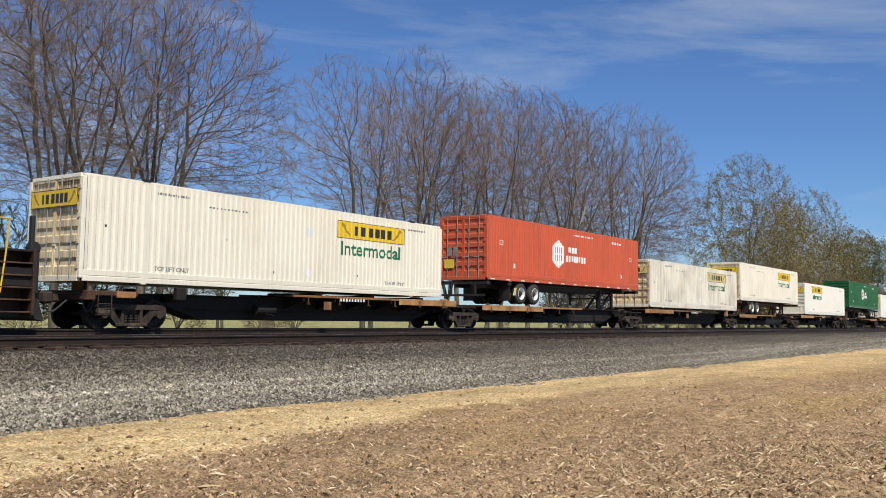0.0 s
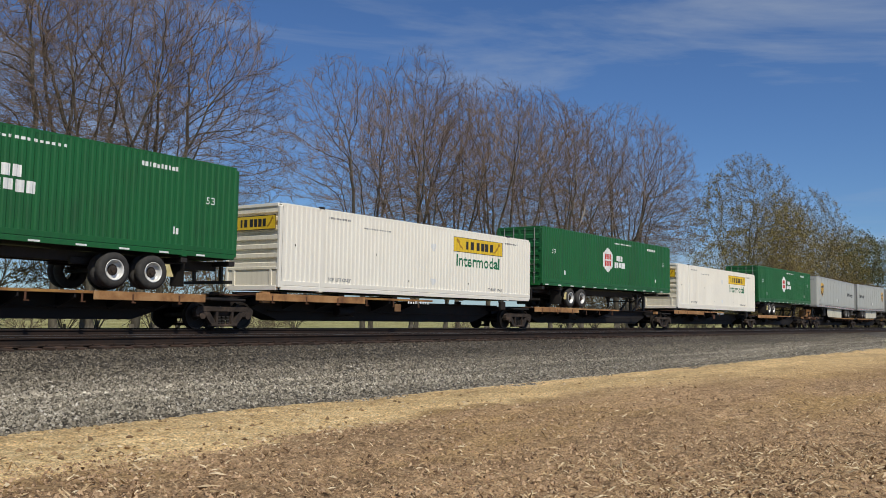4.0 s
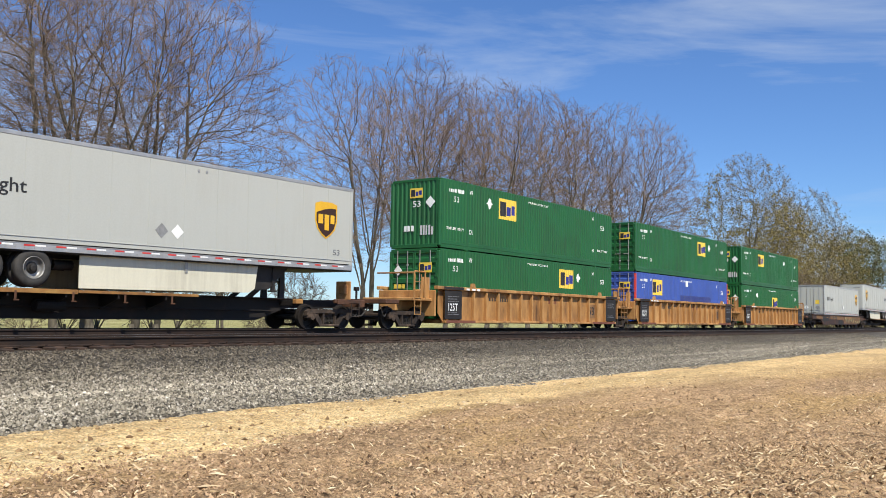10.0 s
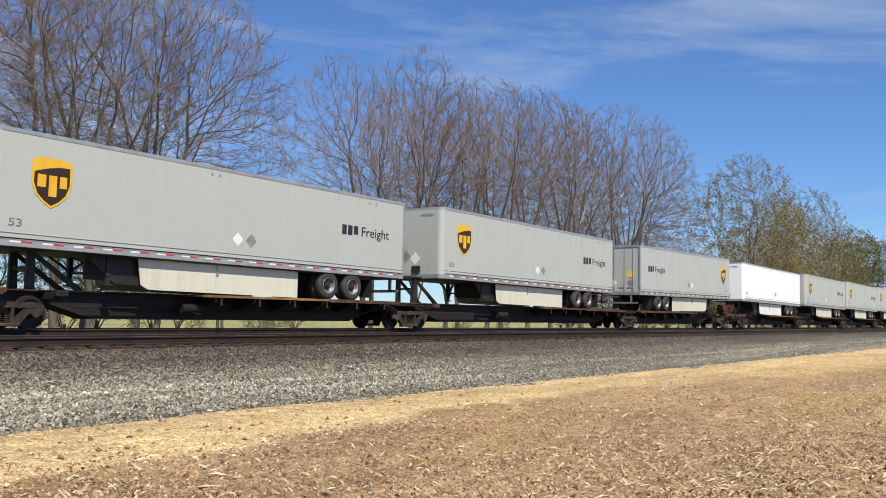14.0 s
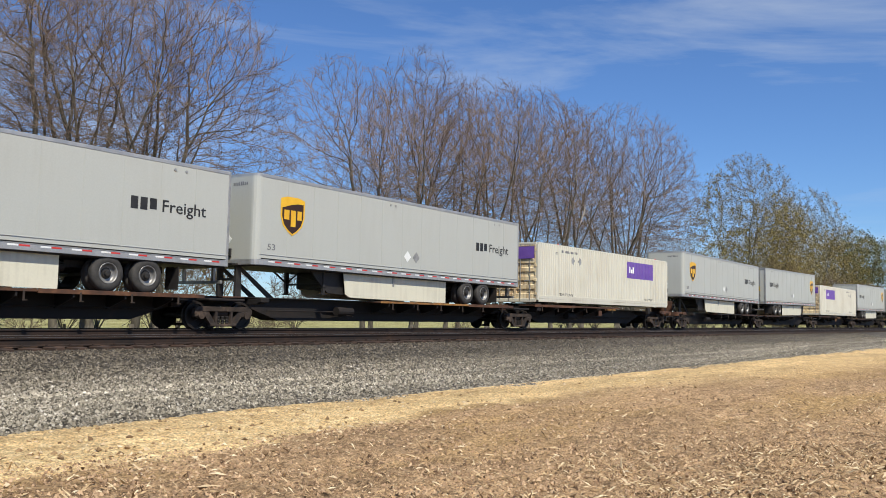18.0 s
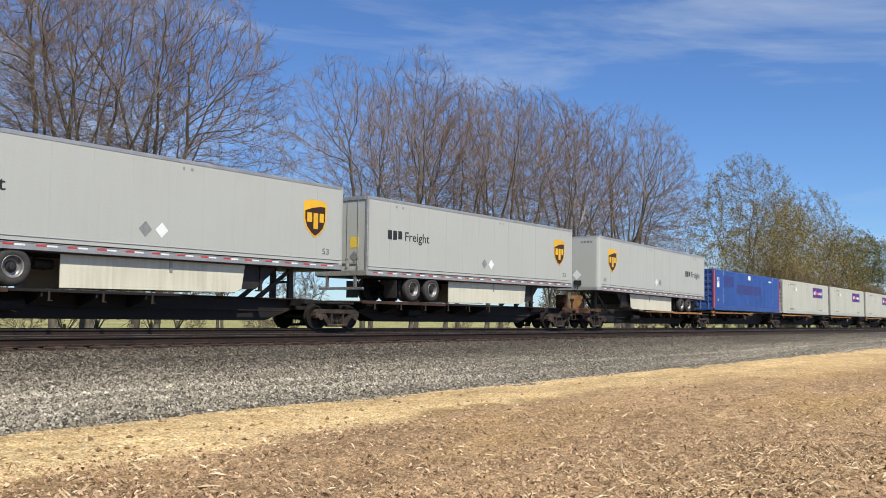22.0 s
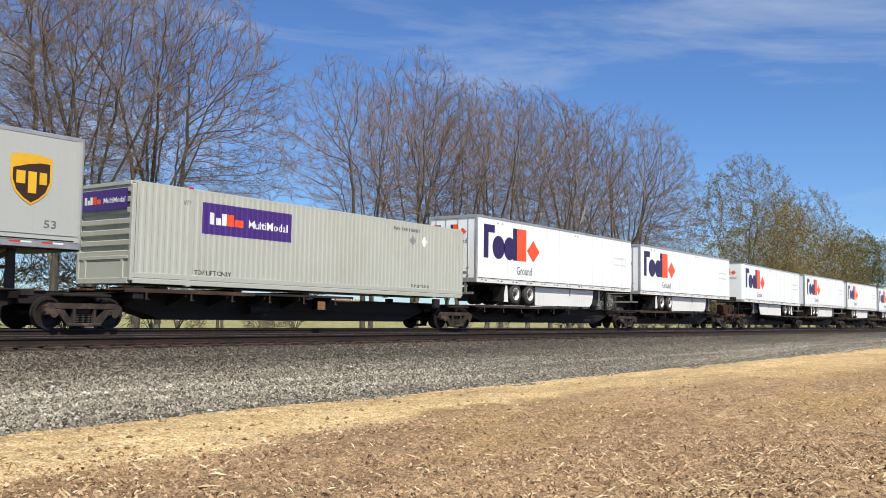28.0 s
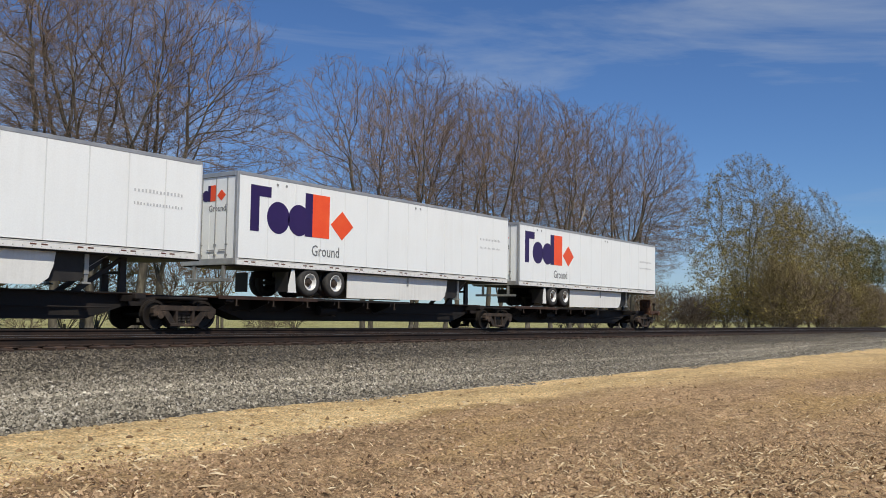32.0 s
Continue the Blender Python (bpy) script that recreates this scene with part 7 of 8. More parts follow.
def platform(parent, a, b, flip, first, last, kind, tone, seed):
    """One platform of a spine car between the truck centres a and b: deep sill, wheel decks, pedestals and hitch."""
    rnd = random.Random(seed)
    n = b - a
    lo, hi = a + (0.15 if not first else -1.55), b - (0.15 if not last else -1.55)
    k = Kit()
    k.prism([(lo, 0.72), (a + 1.5, 0.70), (a + 2.9, 0.27), (b - 2.9, 0.27), (b - 1.5, 0.70), (hi, 0.72), (hi, 1.0), (lo, 1.0)], -0.42, 0.42)
    k.box(a + 1.2, b - 1.2, -0.62, 0.62, 0.99, 1.03, 0.01)
    part("centre_sill", k, "car_dark", parent, "deep dark centre sill")
    # wheel decks: a long one at the trailer's wheels, a short one at the hitch end
    u, w = (a + 1.0, a + 10.4)
    if flip:
        u, w = (a + b - w, a + b - u)
    up = 0.11 if kind == "box" else 0.0
    k = Kit().box(u, w, -1.30, -0.43, 0.965 + up, 1.02 + up, 0.006).box(u, w, 0.43, 1.30, 0.965 + up, 1.02 + up, 0.006)
    part("wheel_deck", k, "car_rust", parent, "rusty wheel runway")
    mats = ["car_yellow", "car_rust", "car_dark"]
    cut = rnd.uniform(0.42, 0.62)
    spans = [(u, u + (w - u) * cut), (u + (w - u) * cut + 0.02, w)]
    if flip:
        spans.reverse()
    for i, (s, e) in enumerate(spans):
        if i == 0:
            k = Kit().box(s, e, -1.335, -1.302, (0.80 if tone == "deck_tan" else 0.92) + up, 1.035 + up, 0.006)
            part("deck_edge", k, "camo_brown" if tone == "car_dark" else tone, parent, "weathered deck edge plate")
        else:
            k = Kit().box(s, e, -1.325, -1.302, 0.955 + up, 1.03 + up, 0.004)
            part("deck_edge", k, "car_yellow" if rnd.random() < 0.6 and tone != "car_dark" else tone, parent, "thin weathered deck edge")
        k = Kit().box(s, e, 1.302, 1.33, 0.86 + up, 1.035 + up, 0.006)
        part("deck_edge", k, tone, parent, "weathered deck edge plate")
    x = u + 0.5
    near = shared("bearer_near", lambda: Kit().prism([(-1.30, 0.955), (-0.42, 0.955), (-0.42, 0.55), (-1.30, 0.84)], 0, 0.05, "x").mesh("cross_bearer"))
    far = shared("bearer_far", lambda: Kit().prism([(1.30, 0.955), (0.42, 0.955), (0.42, 0.55), (1.30, 0.86)][::-1], 0, 0.05, "x").mesh("cross_bearer"))
    hang = shared("hanger", lambda: Kit().box(-0.03, 0.03, -1.345, -1.325, 0.74, 0.97, 0.006).box(-0.03, 0.10, -1.345, -1.30, 0.72, 0.75, 0.006).mesh("hanger"))
    while x < w:
        part("cross_bearer", near, "car_dark", parent, at=pose(x, 0, up))
        part("cross_bearer", far, "car_dark", parent, at=pose(x, 0, up))
        part("hanger", hang, "truck" if tone in ("car_dark", "car_rust") else "car_rust", parent, "small bent bracket", pose(x + 0.2, 0, up))
        x += 1.55
    for x in (a + 1.3, b - 1.9):
        for y in (-1.30, 1.12):
            part("pedestal", Kit().box(x, x + 0.34, y, y + 0.18, 0.84, 1.0 if kind != "box" else 1.20, 0.02), tone if rnd.random() < 0.5 else "car_dark", parent, "container pedestal")
            part("pedestal_arm", Kit().box(x + 0.08, x + 0.26, min(y + 0.15, 0.40) if y < 0 else 0.40, -0.40 if y < 0 else y + 0.05, 0.78, 0.96, 0.01), "car_dark", parent)
    if kind == "box":
        for x in (u + 1.2, u + 4.0, u + 7.0):
            part("support_bar", Kit().box(x, x + 0.3, -1.2, 1.2, 1.02, 1.22, 0.02), "car_dark", parent)
    else:
        hx = (a + 1.05) if flip else (b - 1.75)
        hitch(parent, hx, 1 if flip else -1, 1.0)
        k = Kit().box(hx - 0.9, hx + 0.9, -0.6, 0.6, 0.98, 1.03, 0.01)
        part("hitch_base", k, "car_rust", parent)
    # hanging clutter under the deck
    bx = a + n * rnd.uniform(0.42, 0.52)
    if kind == "box":
        part("data_plate", Kit().box(bx, bx + 0.36, -1.35, -1.31, 0.66, 0.94, 0.008), rnd.choice(["camo_tan", "car_rust"]), parent, "small side plate")
        part("marking", bars(bx + 0.8, bx + 2.2, 0.86 + up, 0.96 + up, 9, -1.337, 0.45, seed), "whiteink" if tone == "deck_tan" else "car_yellow", parent)
    k = Kit().cyl((bx - 2.6, -0.75, 0.62), "x", 0.16, 0.8, 12).tube((a + 2.2, -0.6, 0.60), (b - 2.2, -0.6, 0.60), 0.022, 6).tube((bx - 2.2, -0.75, 0.5), (bx - 2.2, -1.2, 0.44), 0.02, 6)
    part("brake_gear", k, "car_dark", parent, "brake cylinder and pipes")
    if not last:
        k = Kit().prism([(b - 1.6, 0.66), (b + 0.25, 0.66), (b + 0.25, 0.98), (b - 1.6, 1.0)], -0.55, 0.55).box(b - 0.7, b + 0.7, -1.2, 1.2, 0.86, 0.94, 0.02)
        part("articulation", k, "car_dark", parent, "articulated joint over the shared truck")


def spine_car(x0, x1, units, flips, kinds, tone, label):
    """An articulated spine car from its first to its last truck; neighbours share a truck."""
    car = ride(thing("spine_car", pose(x0, RAIL_Y, 0), label, "railway car", "railway cars of the train"))
    ends = 16.35
    mid = (x1 - x0 - 2 * ends) / max(1, units - 2)
    at = [0.0, ends] + [ends + mid * (i + 1) for i in range(units - 2)] + [x1 - x0]
    for i in range(units):
        platform(car, at[i], at[i + 1], flips[i], i == 0, i == units - 1, kinds[i], tone, int(x0) * 7 + i)
    for x in at:
        truck(car, x)
    for x, s in ((0.0, -1), (x1 - x0, 1)):
        k = Kit().box(x + s * 1.45 - 0.12, x + s * 1.45 + 0.12, -1.32, 1.32, 0.78, 1.04, 0.02).box(min(x, x + s * 1.5), max(x, x + s * 1.5), -1.30, -1.20, 0.90, 1.04, 0.02)
        part("end_sill", k, "car_rust", car, "rusty end sill")
        part("sill_plate", Kit().box(x + s * 0.4 - 0.30, x + s * 0.4 + 0.30, -1.345, -1.30, 0.86, 1.03, 0.01), "deck_tan" if tone == "deck_tan" else "car_rust", car, "weathered sill plate")
        step_ladder(car, x + s * 1.05, 0.42, 0.92)
        coupler(car, x + s * 1.8, s)
        k = Kit().box(x + s * 1.30 - 0.03, x + s * 1.30 + 0.03, -0.85, -0.15, 1.04, 1.72, 0.02).box(x + s * 1.22 - 0.08, x + s * 1.22 + 0.08, -0.72, -0.38, 1.25, 1.6, 0.03)
        part("hand_brake", k, "deck_tan" if tone in ("deck_tan", "car_yellow") else "car_rust", car, "hand brake gear box and stand")
        part("end_lamp", Kit().cyl((x + s * 1.45, -1.0, 1.05), "z", 0.04, 0.35, 8).box(x + s * 1.45 - 0.09, x + s * 1.45 + 0.09, -1.08, -0.92, 1.38, 1.52, 0.02), "car_dark", car, "dark bracket with reflector")
    return car


def well_car(x0, x1, places, label):
    """An articulated well car: each unit a trough with ribbed sides between the trucks."""
    car = ride(thing("well_car", pose(x0, RAIL_Y, 0), label, "railway car", "railway cars of the train"))
    cuts = [0.0] + [(a + LEN + b) / 2 - x0 for a, b in zip(places, places[1:])] + [x1 - x0]
    for x in cuts:
        truck(car, x)
    for i, p in enumerate(places):
        a = p - x0 - 0.35
        b = a + LEN + 0.70
        for s in (-1, 1):
            y0, y1 = (-1.42, -1.39) if s < 0 else (1.39, 1.42)
            k = Kit().prism([(a + 0.15, 1.62), (a + 0.15, 0.62), (a + 0.40, 0.36), (a + 0.50, 0.27), (b - 0.50, 0.27), (b - 0.40, 0.36), (b - 0.15, 0.62), (b - 0.15, 1.62)], y0, y1)
            part("side_sheet", k, "well", car, "ochre side plate")
            yo = (-1.60, -1.38) if s < 0 else (1.38, 1.60)
            part("top_chord", Kit().box(a - 0.10, b + 0.10, yo[0], yo[1], 1.58, 1.72, 0.02), "well", car)
            part("bottom_chord", Kit().box(a + 0.45, b - 0.45, yo[0], yo[1], 0.24, 0.34, 0.015), "well", car)
            n = 17
            post = shared(("well_post", s), lambda: Kit().prism([(s * 1.41, 0.30), (s * 1.56, 0.36), (s * 1.56, 1.58), (s * 1.41, 1.58)] if s < 0 else [(1.41, 0.30), (1.41, 1.58), (1.56, 1.58), (1.56, 0.36)], -0.05, 0.05, "x").mesh("side_post"))
            for j in range(n):
                part("side_post", post, "well", car, at=pose(a + 0.62 + (LEN + 0.70 - 1.24) * j / (n - 1), 0, 0))
            if s < 0:
                for xx in (a + 0.42, b - 1.62):
                    part("notice_panel", Kit().box(xx, xx + 1.2, -1.572, -1.562, 0.40, 1.56), "camo_black", car, "black panel with white print")
                    part("notice_panel", Kit().box(xx - 0.1, xx + 1.3, -1.612, -1.602, 1.60, 1.71), "camo_black", car, "black panel on the top chord")
                    for r, z in enumerate((1.30, 1.20, 1.10, 0.66, 0.58)):
                        part("print", bars(xx + 0.2, xx + 1.0 - 0.12 * (r % 2), z, z + 0.035, 7, -1.573, 0.25, i + r), "greyink", car)
                part("lettering", lettering("125T", 0.66, 0.30), "whiteink", car, at=pose(a + 0.66, -1.576, 0.74))
                part("number_panel", Kit().box(b - 3.55, b - 2.60, -1.432, -1.422, 0.55, 1.25), "camo_tan", car, "pale panel behind the number")
                part("lettering", lettering("53", 0.62, 0.42), "ink", car, at=pose(b - 3.4, -1.436, 0.70))
                part("oxide_strip", Kit().box(a + 0.5, a + 2.6, -1.612, -1.602, 0.25, 0.35), "well_red", car, "oxide red strip")
                part("oxide_strip", Kit().box(b - 3.2, b - 0.6, -1.612, -1.602, 0.25, 0.35), "well_red", car, "oxide red strip")
                part("marking", bars(a + 3.7, a + 5.6, 1.2, 1.36, 9, -1.423, 0.3, i + 3), "ink", car)
                part("marking", bars(a + 9.2, a + 10.1, 1.2, 1.45, 3, -1.423, 0.3, i + 4), "well_red", car)
                part("marking", bars(a + 1.9, a + 3.1, 1.60, 1.68, 3, -1.602, 0.3, i + 4), "whiteink", car)
            for xx in (a + 2.3, b - 2.5):
                part("guide", Kit().prism([(xx, 1.72), (xx + 0.30, 1.72), (xx + 0.24, 1.90), (xx + 0.06, 1.90)], s * 1.55 - 0.05, s * 1.55 + 0.05), "well", car, "container guide")
        k = Kit()
        for xx in (a + 0.6, a + 4.2, (a + b) / 2 - 0.2, b - 4.6, b - 1.0):
            k.box(xx, xx + 0.4, -1.46, 1.46, 0.22, 0.375, 0.02)
        part("well_floor", k, "well", car)
        for x, s in ((a, -1), (b, 1)):
            k = Kit().box(min(x, x + s * 1.3), max(x, x + s * 1.3), -1.30, 1.30, 1.10, 1.22, 0.02).box(min(x, x + s * 1.3), max(x, x + s * 1.3), -0.4, 0.4, 0.70, 1.10, 0.03)
            k.box(min(x + s * 0.02, x + s * 0.12), max(x + s * 0.02, x + s * 0.12), -1.46, 1.46, 0.5, 1.55, 0.02)
            part("end_platform", k, "well", car, "ochre end platform")
            step_ladder(car, x + s * 1.05, 0.55, 2.15, -1.315, "well")
            k = Kit().tube((x + s * 0.55, -1.28, 1.2), (x + s * 0.55, -1.28, 2.25), 0.034, 6).tube((x + s * 1.25, -1.28, 1.2), (x + s * 1.25, -1.28, 2.25), 0.034, 6).tube((x + s * 0.55, -1.28, 2.25), (x + s * 1.25, -1.28, 2.25), 0.034, 6).tube((x + s * 1.25, -1.28, 2.2), (x + s * 1.25, 0.6, 2.2), 0.034, 6)
            part("handrail", k, "well", car, "ochre hand rails")
            part("gusset", Kit().prism([(x + s * 0.15, 1.22), (x + s * 0.75, 1.22), (x + s * 0.62, 2.05), (x + s * 0.15, 2.05)][::s], -1.20, -1.14), "well", car)
    for x, s in ((0.0, -1), (x1 - x0, 1)):
        coupler(car, x + s * 1.8, s)
        k = Kit().box(x + s * 1.2 - 0.4, x + s * 1.2 + 0.4, -1.3, 1.3, 0.95, 1.12, 0.02)
        part("end_sill", k, "car_rust", car)
    return car


def patched_car(x0, x1):
    """A single low car whose sides are painted over in brown, black and tan blocks."""
    n = x1 - x0
    car = ride(thing("low_spine_car", pose(x0, RAIL_Y, 0), "low freight car patched in brown, black and tan with pale scrawls", "railway car", "railway cars of the train"))
    for x in (1.9, n - 1.9):
        truck(car, x)
    for s in (-1, 1):
        y0, y1 = (-1.50, -1.42) if s < 0 else (1.42, 1.50)
        part("side_sill", Kit().prism([(0.25, 0.86), (3.3, 0.80), (4.2, 0.34), (n - 3.6, 0.34), (n - 3.1, 0.72), (n - 0.25, 0.86), (n - 0.25, 1.22), (0.25, 1.22)], y0, y1), "camo_brown", car, "brown side sill")
        part("top_flange", Kit().box(0.25, n - 0.25, y0 - 0.05, y1 + 0.05, 1.20, 1.27, 0.012), "camo_brown", car)
        if s < 0:
            patches = (([(1.6, 0.90), (4.1, 0.88), (3.8, 1.19), (1.5, 1.19)], "camo_tan"), ([(4.0, 0.62), (6.4, 0.70), (6.9, 1.19), (3.9, 1.19)], "camo_black"),
                       ([(6.5, 0.84), (9.6, 0.88), (9.4, 1.19), (7.0, 1.19)], "camo_tan"), ([(9.7, 0.86), (13.0, 0.78), (12.8, 1.19), (9.5, 1.19)], "camo_tan"),
                       ([(10.4, 0.36), (12.9, 0.36), (12.4, 0.80), (10.8, 0.82)], "camo_black"), ([(13.2, 0.46), (20.6, 0.46), (21.4, 1.16), (13.4, 1.18)], "camo_tan"),
                       ([(5.5, 0.98), (6.2, 0.98), (6.2, 1.08), (5.5, 1.08)], "car_yellow"), ([(2.4, 0.98), (3.3, 0.98), (3.3, 1.13), (2.4, 1.13)], "car_yellow"))
            for i, (poly, m) in enumerate(patches):
                part("paint_patch", outline(poly, y0 - 0.002 * (1 + i % 4)), m, car, "block of patch paint")
            rnd = random.Random(4)
            for i in range(24):
                x, z = 13.7 + 0.31 * i, 0.80 + 0.16 * math.sin(1.9 * i) + rnd.uniform(-0.06, 0.06)
                w, h, lean = rnd.uniform(0.16, 0.42), rnd.uniform(0.10, 0.26), rnd.uniform(-0.5, 0.9)
                ring = [(x + w * math.cos(q) * rnd.uniform(0.5, 1.2) + lean * h * math.sin(q), min(1.16, z + h * math.sin(q) * rnd.uniform(0.6, 1.15))) for q in [1.047 * j + 0.3 for j in range(6)]]
                grow_by = [(x + (a - x) * 1.22 + 0.02, min(1.17, z + (b - z) * 1.22 - 0.015)) for a, b in ring]
                part("scrawl", outline(grow_by, y0 - 0.012 - 0.0006 * i, 0.001), "camo_black", car, "dark painted outline")
                part("scrawl", outline(ring, y0 - 0.0132 - 0.0006 * i, 0.001), ("camo_tan", "scrawl", "scrawl_olive")[i % 3], car, "pale painted scrawl")
            part("marking", bars(8.3, 9.9, 0.95, 1.14, 6, y0 - 0.012, 0.25, 3), "ink", car)
    part("floor", Kit().box(3.2, n - 3.2, -1.4, 1.4, 0.55, 0.65, 0.02), "camo_black", car)
    for x in (0.3, n - 3.2):
        part("end_beam", Kit().box(x, x + 2.9, -0.5, 0.5, 0.75, 1.15, 0.03), "camo_black", car)
    for x in (0.2, n - 0.45):
        part("cross_beam", Kit().box(x, x + 0.25, -1.42, 1.42, 0.86, 1.2, 0.02), "camo_black", car)
    part("deck", Kit().box(3.2, n - 3.2, -1.3, 1.3, 1.18, 1.25, 0.02), "car_dark", car)
    for x, s in ((0.35, -1), (n - 0.35, 1)):
        coupler(car, x + s * 0.4, s)
        step_ladder(car, x - s * 0.5, 0.45, 0.95, -1.5)
        k = Kit().tube((x, -1.35, 1.2), (x, -1.35, 2.05), 0.018, 6).tube((x - s * 0.6, -1.35, 1.2), (x - s * 0.6, -1.35, 1.45), 0.018, 6).tube((x, -1.35, 1.45), (x - s * 1.6, -1.35, 1.45), 0.018, 6)
        part("handrail", k, "car_dark", car)
    part("grating", Kit().box(0.5, 2.2, -1.2, 0.2, 1.30, 1.36, 0.02).box(0.9, 1.0, -1.1, -1.0, 1.2, 1.3).box(1.8, 1.9, -1.1, -1.0, 1.2, 1.3), "camo_black", car, "raised end grating")
    return car


def locomotive_end(x):
    """The rear step well of the locomotive ahead of the first car."""
    lo = ride(thing("locomotive", pose(x, RAIL_Y, 0), "dark rear platform of a locomotive with yellow hand rails", "locomotive"))
    for i in range(5):
        part("step", Kit().box(-1.25 + 0.02 * i, -0.16, -1.52, -1.0, 0.42 + 0.30 * i, 0.46 + 0.30 * i, 0.008), "car_rust", lo, "worn metal step")
    part("step_well", Kit().box(-1.3, -0.12, -1.02, -0.94, 0.40, 1.95, 0.01).box(-0.16, -0.08, -1.55, -0.94, 0.36, 2.0, 0.01).box(-1.34, -1.28, -1.55, -0.94, 0.36, 2.0, 0.01), "camo_brown", lo)
    part("frame", Kit().box(-6.5, -0.06, -1.45, 1.5, 1.05, 1.55, 0.03).prism([(-6.5, 1.02), (-1.4, 1.02), (-1.9, 0.55), (-5.5, 0.55)], -1.1, 1.1), "car_dark", lo, "dark underframe")
    part("end_plate", Kit().box(-0.10, 0.02, -1.5, 1.5, 0.9, 1.98, 0.02).prism([(-0.12, 0.30), (0.25, 0.22), (0.05, 0.9), (-0.12, 0.9)], -1.4, 1.4), "camo_black", lo)
    part("platform", Kit().box(-2.6, 0.0, -1.5, 1.5, 1.92, 1.98, 0.01), "car_dark", lo)
    k = Kit()
    for p, q in (((-0.95, -1.5, 0.9), (-0.85, -1.5, 1.9)), ((-0.85, -1.5, 1.9), (-0.80, -1.5, 2.7)), ((-1.3, -1.5, 1.0), (-1.3, -1.5, 2.8)), ((-0.80, -1.5, 2.7), (-2.5, -1.5, 2.7))):
        k.tube(p, q, 0.022, 8)
    part("handrail", k, "yellow", lo, "yellow hand rail")
    part("post", Kit().box(-0.14, -0.04, -1.35, -1.20, 1.98, 2.85, 0.02).cyl((0.02, -1.25, 2.05), "y", 0.16, 0.16, 12), "camo_black", lo, "black end post and lamp")
    part("hood", Kit().box(-6.4, -2.4, -0.95, 0.95, 1.95, 4.3, 0.08), "camo_black", lo, "dark engine hood")
    truck(lo, -2.6)
    coupler(lo, 0.30, 1)
    return lo


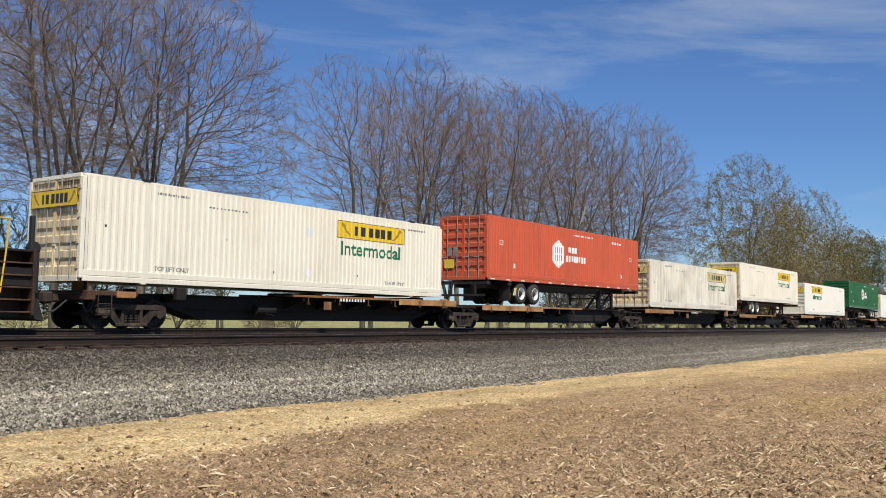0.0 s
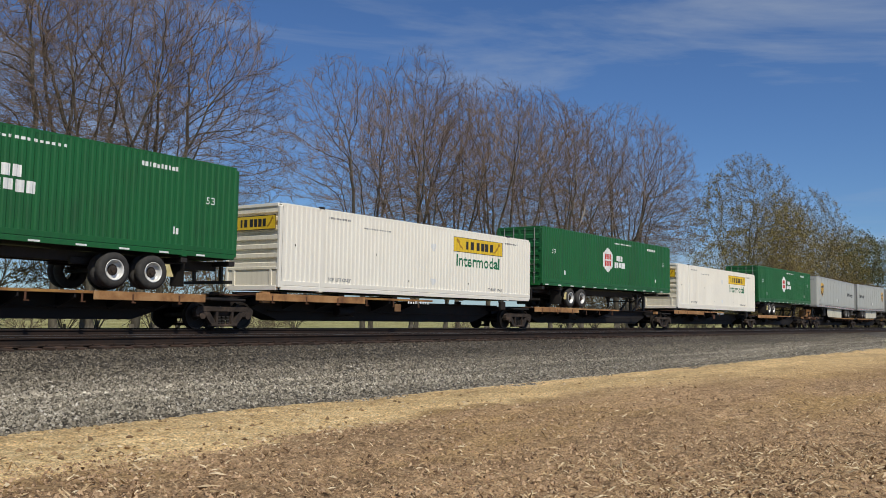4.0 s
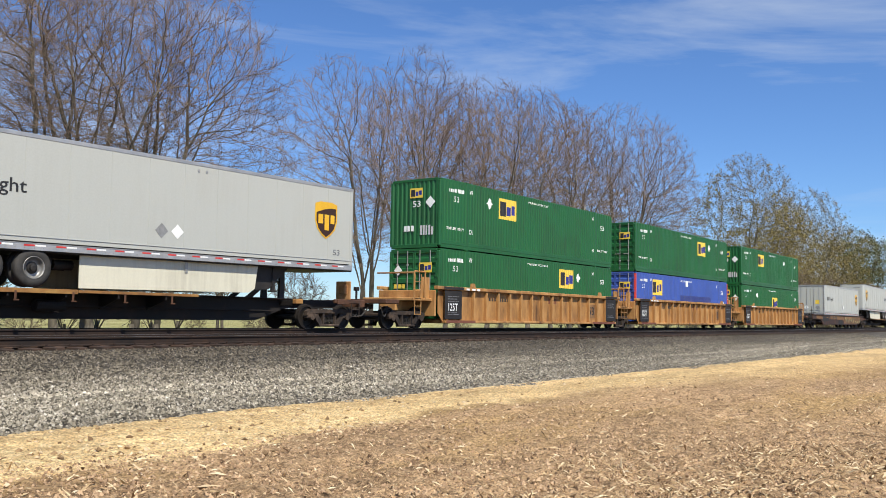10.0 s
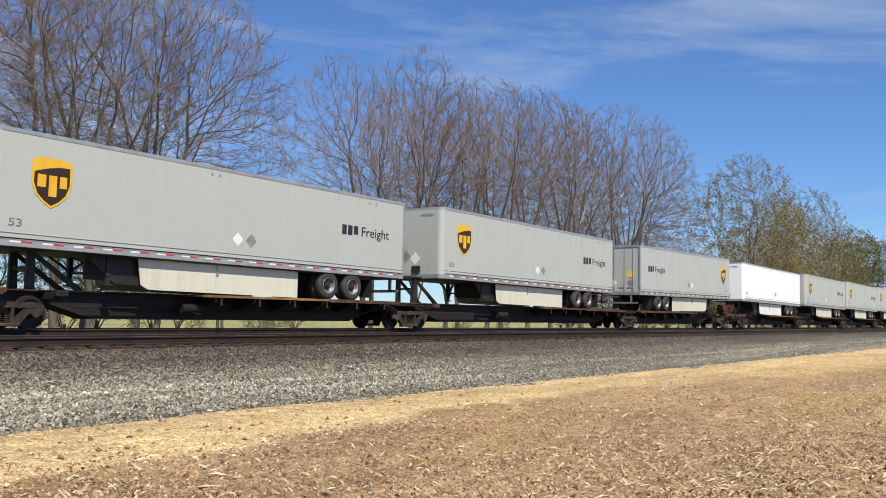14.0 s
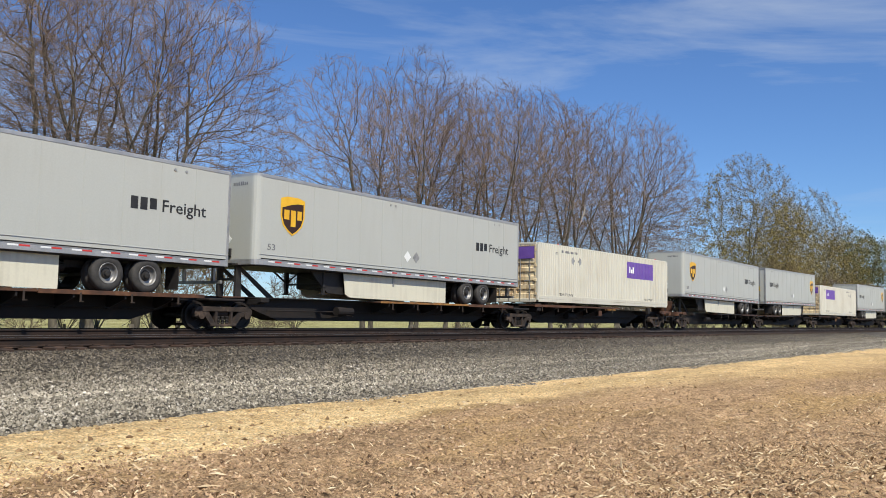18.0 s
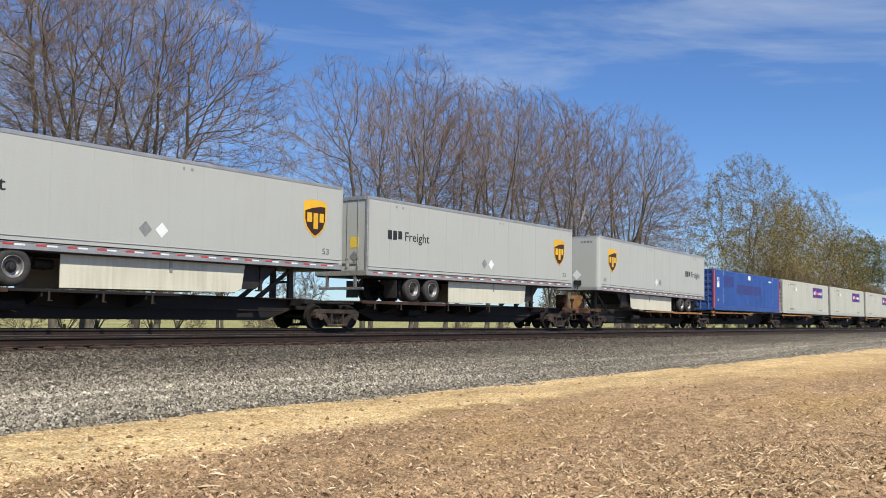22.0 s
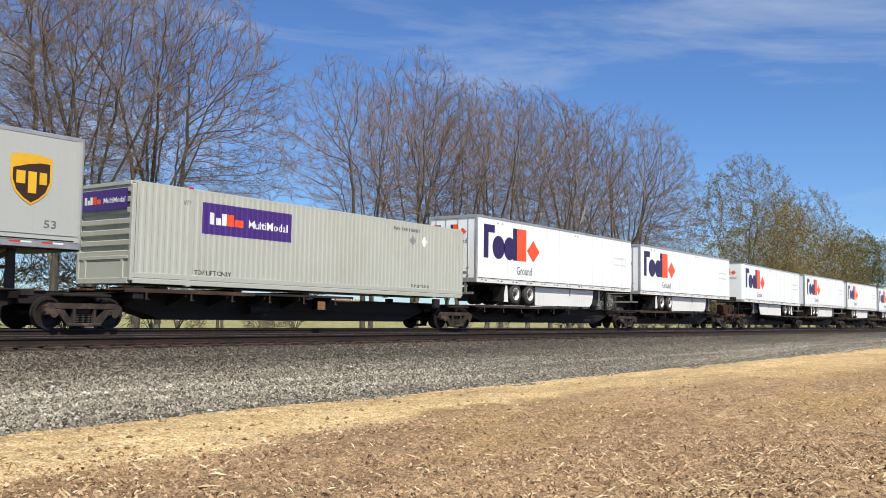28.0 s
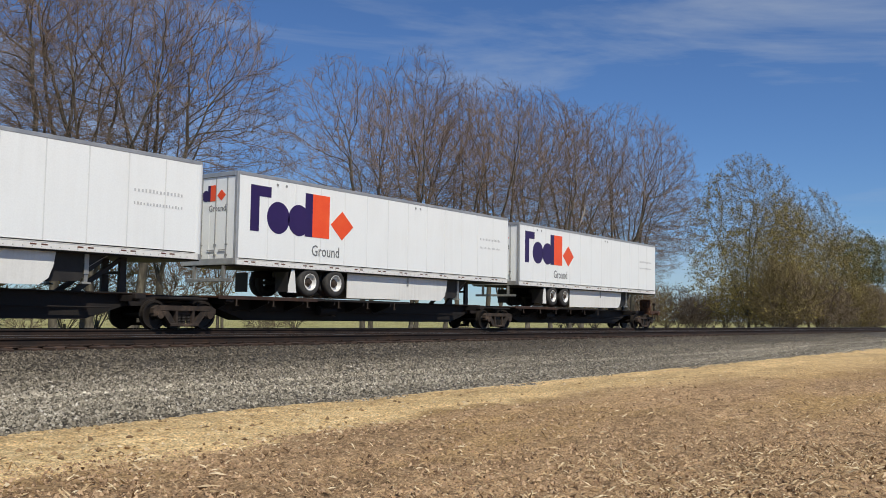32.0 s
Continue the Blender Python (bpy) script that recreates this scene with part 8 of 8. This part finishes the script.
def make_train():
    locomotive_end(12.35)
    long_label = "long dark articulated spine car with rusty deck edges"
    spine_car(15.42, 100.6, 5, (1, 0, 0, 0, 0), ("box", "van", "box", "van", "box"), "deck_tan", long_label)
    spine_car(104.8, 190.1, 5, (1, 0, 0, 0, 0), ("van", "box", "van", "box", "van"), "deck_tan", long_label)
    spine_car(194.3, 278.9, 5, (1, 0, 0, 0, 0), ("van",) * 5, "car_yellow", "long dark articulated spine car with yellow deck edges")
    well_car(283.3, 341.7, (285.03, 304.39, 323.82), "ochre yellow three-unit well car with ribbed sides")
    patched_car(343.9, 367.0)
    spine_car(369.0, 422.2, 3, (1, 1, 0), ("van",) * 3, "car_rust", "dark three-unit spine car with rusty deck edges")
    spine_car(426.5, 512.0, 5, (1, 1, 1, 1, 0), ("van", "van", "van", "van", "box"), "car_rust", long_label)
    spine_car(516.3, 601.3, 5, (1, 0, 0, 0, 0), ("van", "van", "box", "van", "van"), "car_dark", long_label)
    spine_car(605.5, 690.4, 5, (1, 0, 0, 0, 0), ("van", "box", "box", "box", "box"), "car_yellow", "long dark articulated spine car with yellow deck edges")
    spine_car(694.7, 779.2, 5, (0, 0, 0, 0, 0), ("box", "van", "box", "van", "van"), "car_dark", long_label)
    spine_car(783.5, 868.1, 5, (1, 0, 0, 0, 0), ("van",) * 5, "car_dark", long_label)

    low, high, cz = 1.25, 2.06, 1.05
    box_cream(13.59, low, "right")
    box_hub(33.14, high + 0.06, "orange", -0.2), road_chassis(33.14, cz + 0.06, False, "black", -0.2)
    box_cream(51.06, low, "right", old=True)
    box_cream(68.13, high, "right", on="on a road chassis", tilt=-0.1), road_chassis(68.13, cz, False, "oxide", -0.1)
    box_cream(86.79, low, "left", clean=True)
    box_hub(105.17, high + 0.16, "hub_green", 0.4, True), road_chassis(105.17, cz + 0.16, True, "black", 0.4)
    box_cream(123.13, low, "right", clean=True)
    box_hub(140.43, high, "hub_green", -0.3), road_chassis(140.43, cz, False, "black", -0.3)
    box_cream(157.91, low, "right", clean=True)
    box_hub(175.04, high, "hub_green", -0.3), road_chassis(175.04, cz, False, "black", -0.3)
    van_grey(194.07, True)
    for x in (211.84, 229.12, 246.36, 263.74):
        van_grey(x, False)
    up, down = "stacked on another", "in a yellow well car"
    box_stack(285.03, 0.385, "emp_green", 10.2, 1.62, True, (12.2,), down)
    box_stack(285.03, 3.285, "emp_green", 4.5, 1.62, False, (3.75,), up)
    box_stack(304.39, 0.385, "blue_light", 2.5, 1.62, True, (), down)
    box_stack(304.39, 3.285, "emp_green", 10.2, 1.58, True, (12.4,), up)
    box_stack(323.82, 0.385, "emp_green", 8.0, 1.18, False, (3.9,), down)
    box_stack(323.82, 3.285, "emp_green", 4.25, 1.60, False, (11.6,), up)
    van_grey(349.52, False, low=True, on="sunk in a patched low car")
    van_grey(368.38, True)
    van_grey(387.01, True)
    van_grey(406.91, False)
    van_grey(426.23, True, white=True)
    for x in (444.43, 461.77, 478.97):
        van_grey(x, True)
    box_parcel(496.96, low, "right", True)
    van_grey(515.85, True)
    van_grey(533.87, False)
    box_parcel(551.85, low, "left", True)
    van_grey(568.83, False)
    van_grey(586.19, False)
    van_grey(605.27, True)
    box_blue(623.40, low)
    for x in (640.60, 657.81, 675.14):
        box_parcel(x, low, "right")
    box_parcel(693.50, low, "left")
    van_grey(711.92, False)
    box_parcel(729.48, low, "left")
    van_parcel(746.66, False)
    van_parcel(763.95, False)
    van_parcel(783.15, True)
    van_parcel(801.05, False, 0.32)
    for x in (818.68, 836.08, 853.04):
        van_parcel(x, False)


make_train()


def motions():
    """The train rolls past at its own pace; its wheels turn in even steps."""
    times = [2.0 * i for i in range(17)]
    for ob, m in TRAIN:
        walk(ob, [(t, Matrix.Translation((-run(t), 0, 0)) @ m) for t in times])
    for group in SPINNERS:
        first = group[0]
        base = first.matrix_basis.copy()
        walk(first, [(i / FPS, base @ Matrix.Rotation(-radians(88.0 * i), 4, "Y")) for i in range(32 * FPS + 1)])
        keys = first.animation_data
        for w in group[1:]:
            w.rotation_mode = "QUATERNION"
            w.animation_data_create()
            w.animation_data.action = keys.action
            w.animation_data.action_slot = keys.action_slot


motions()
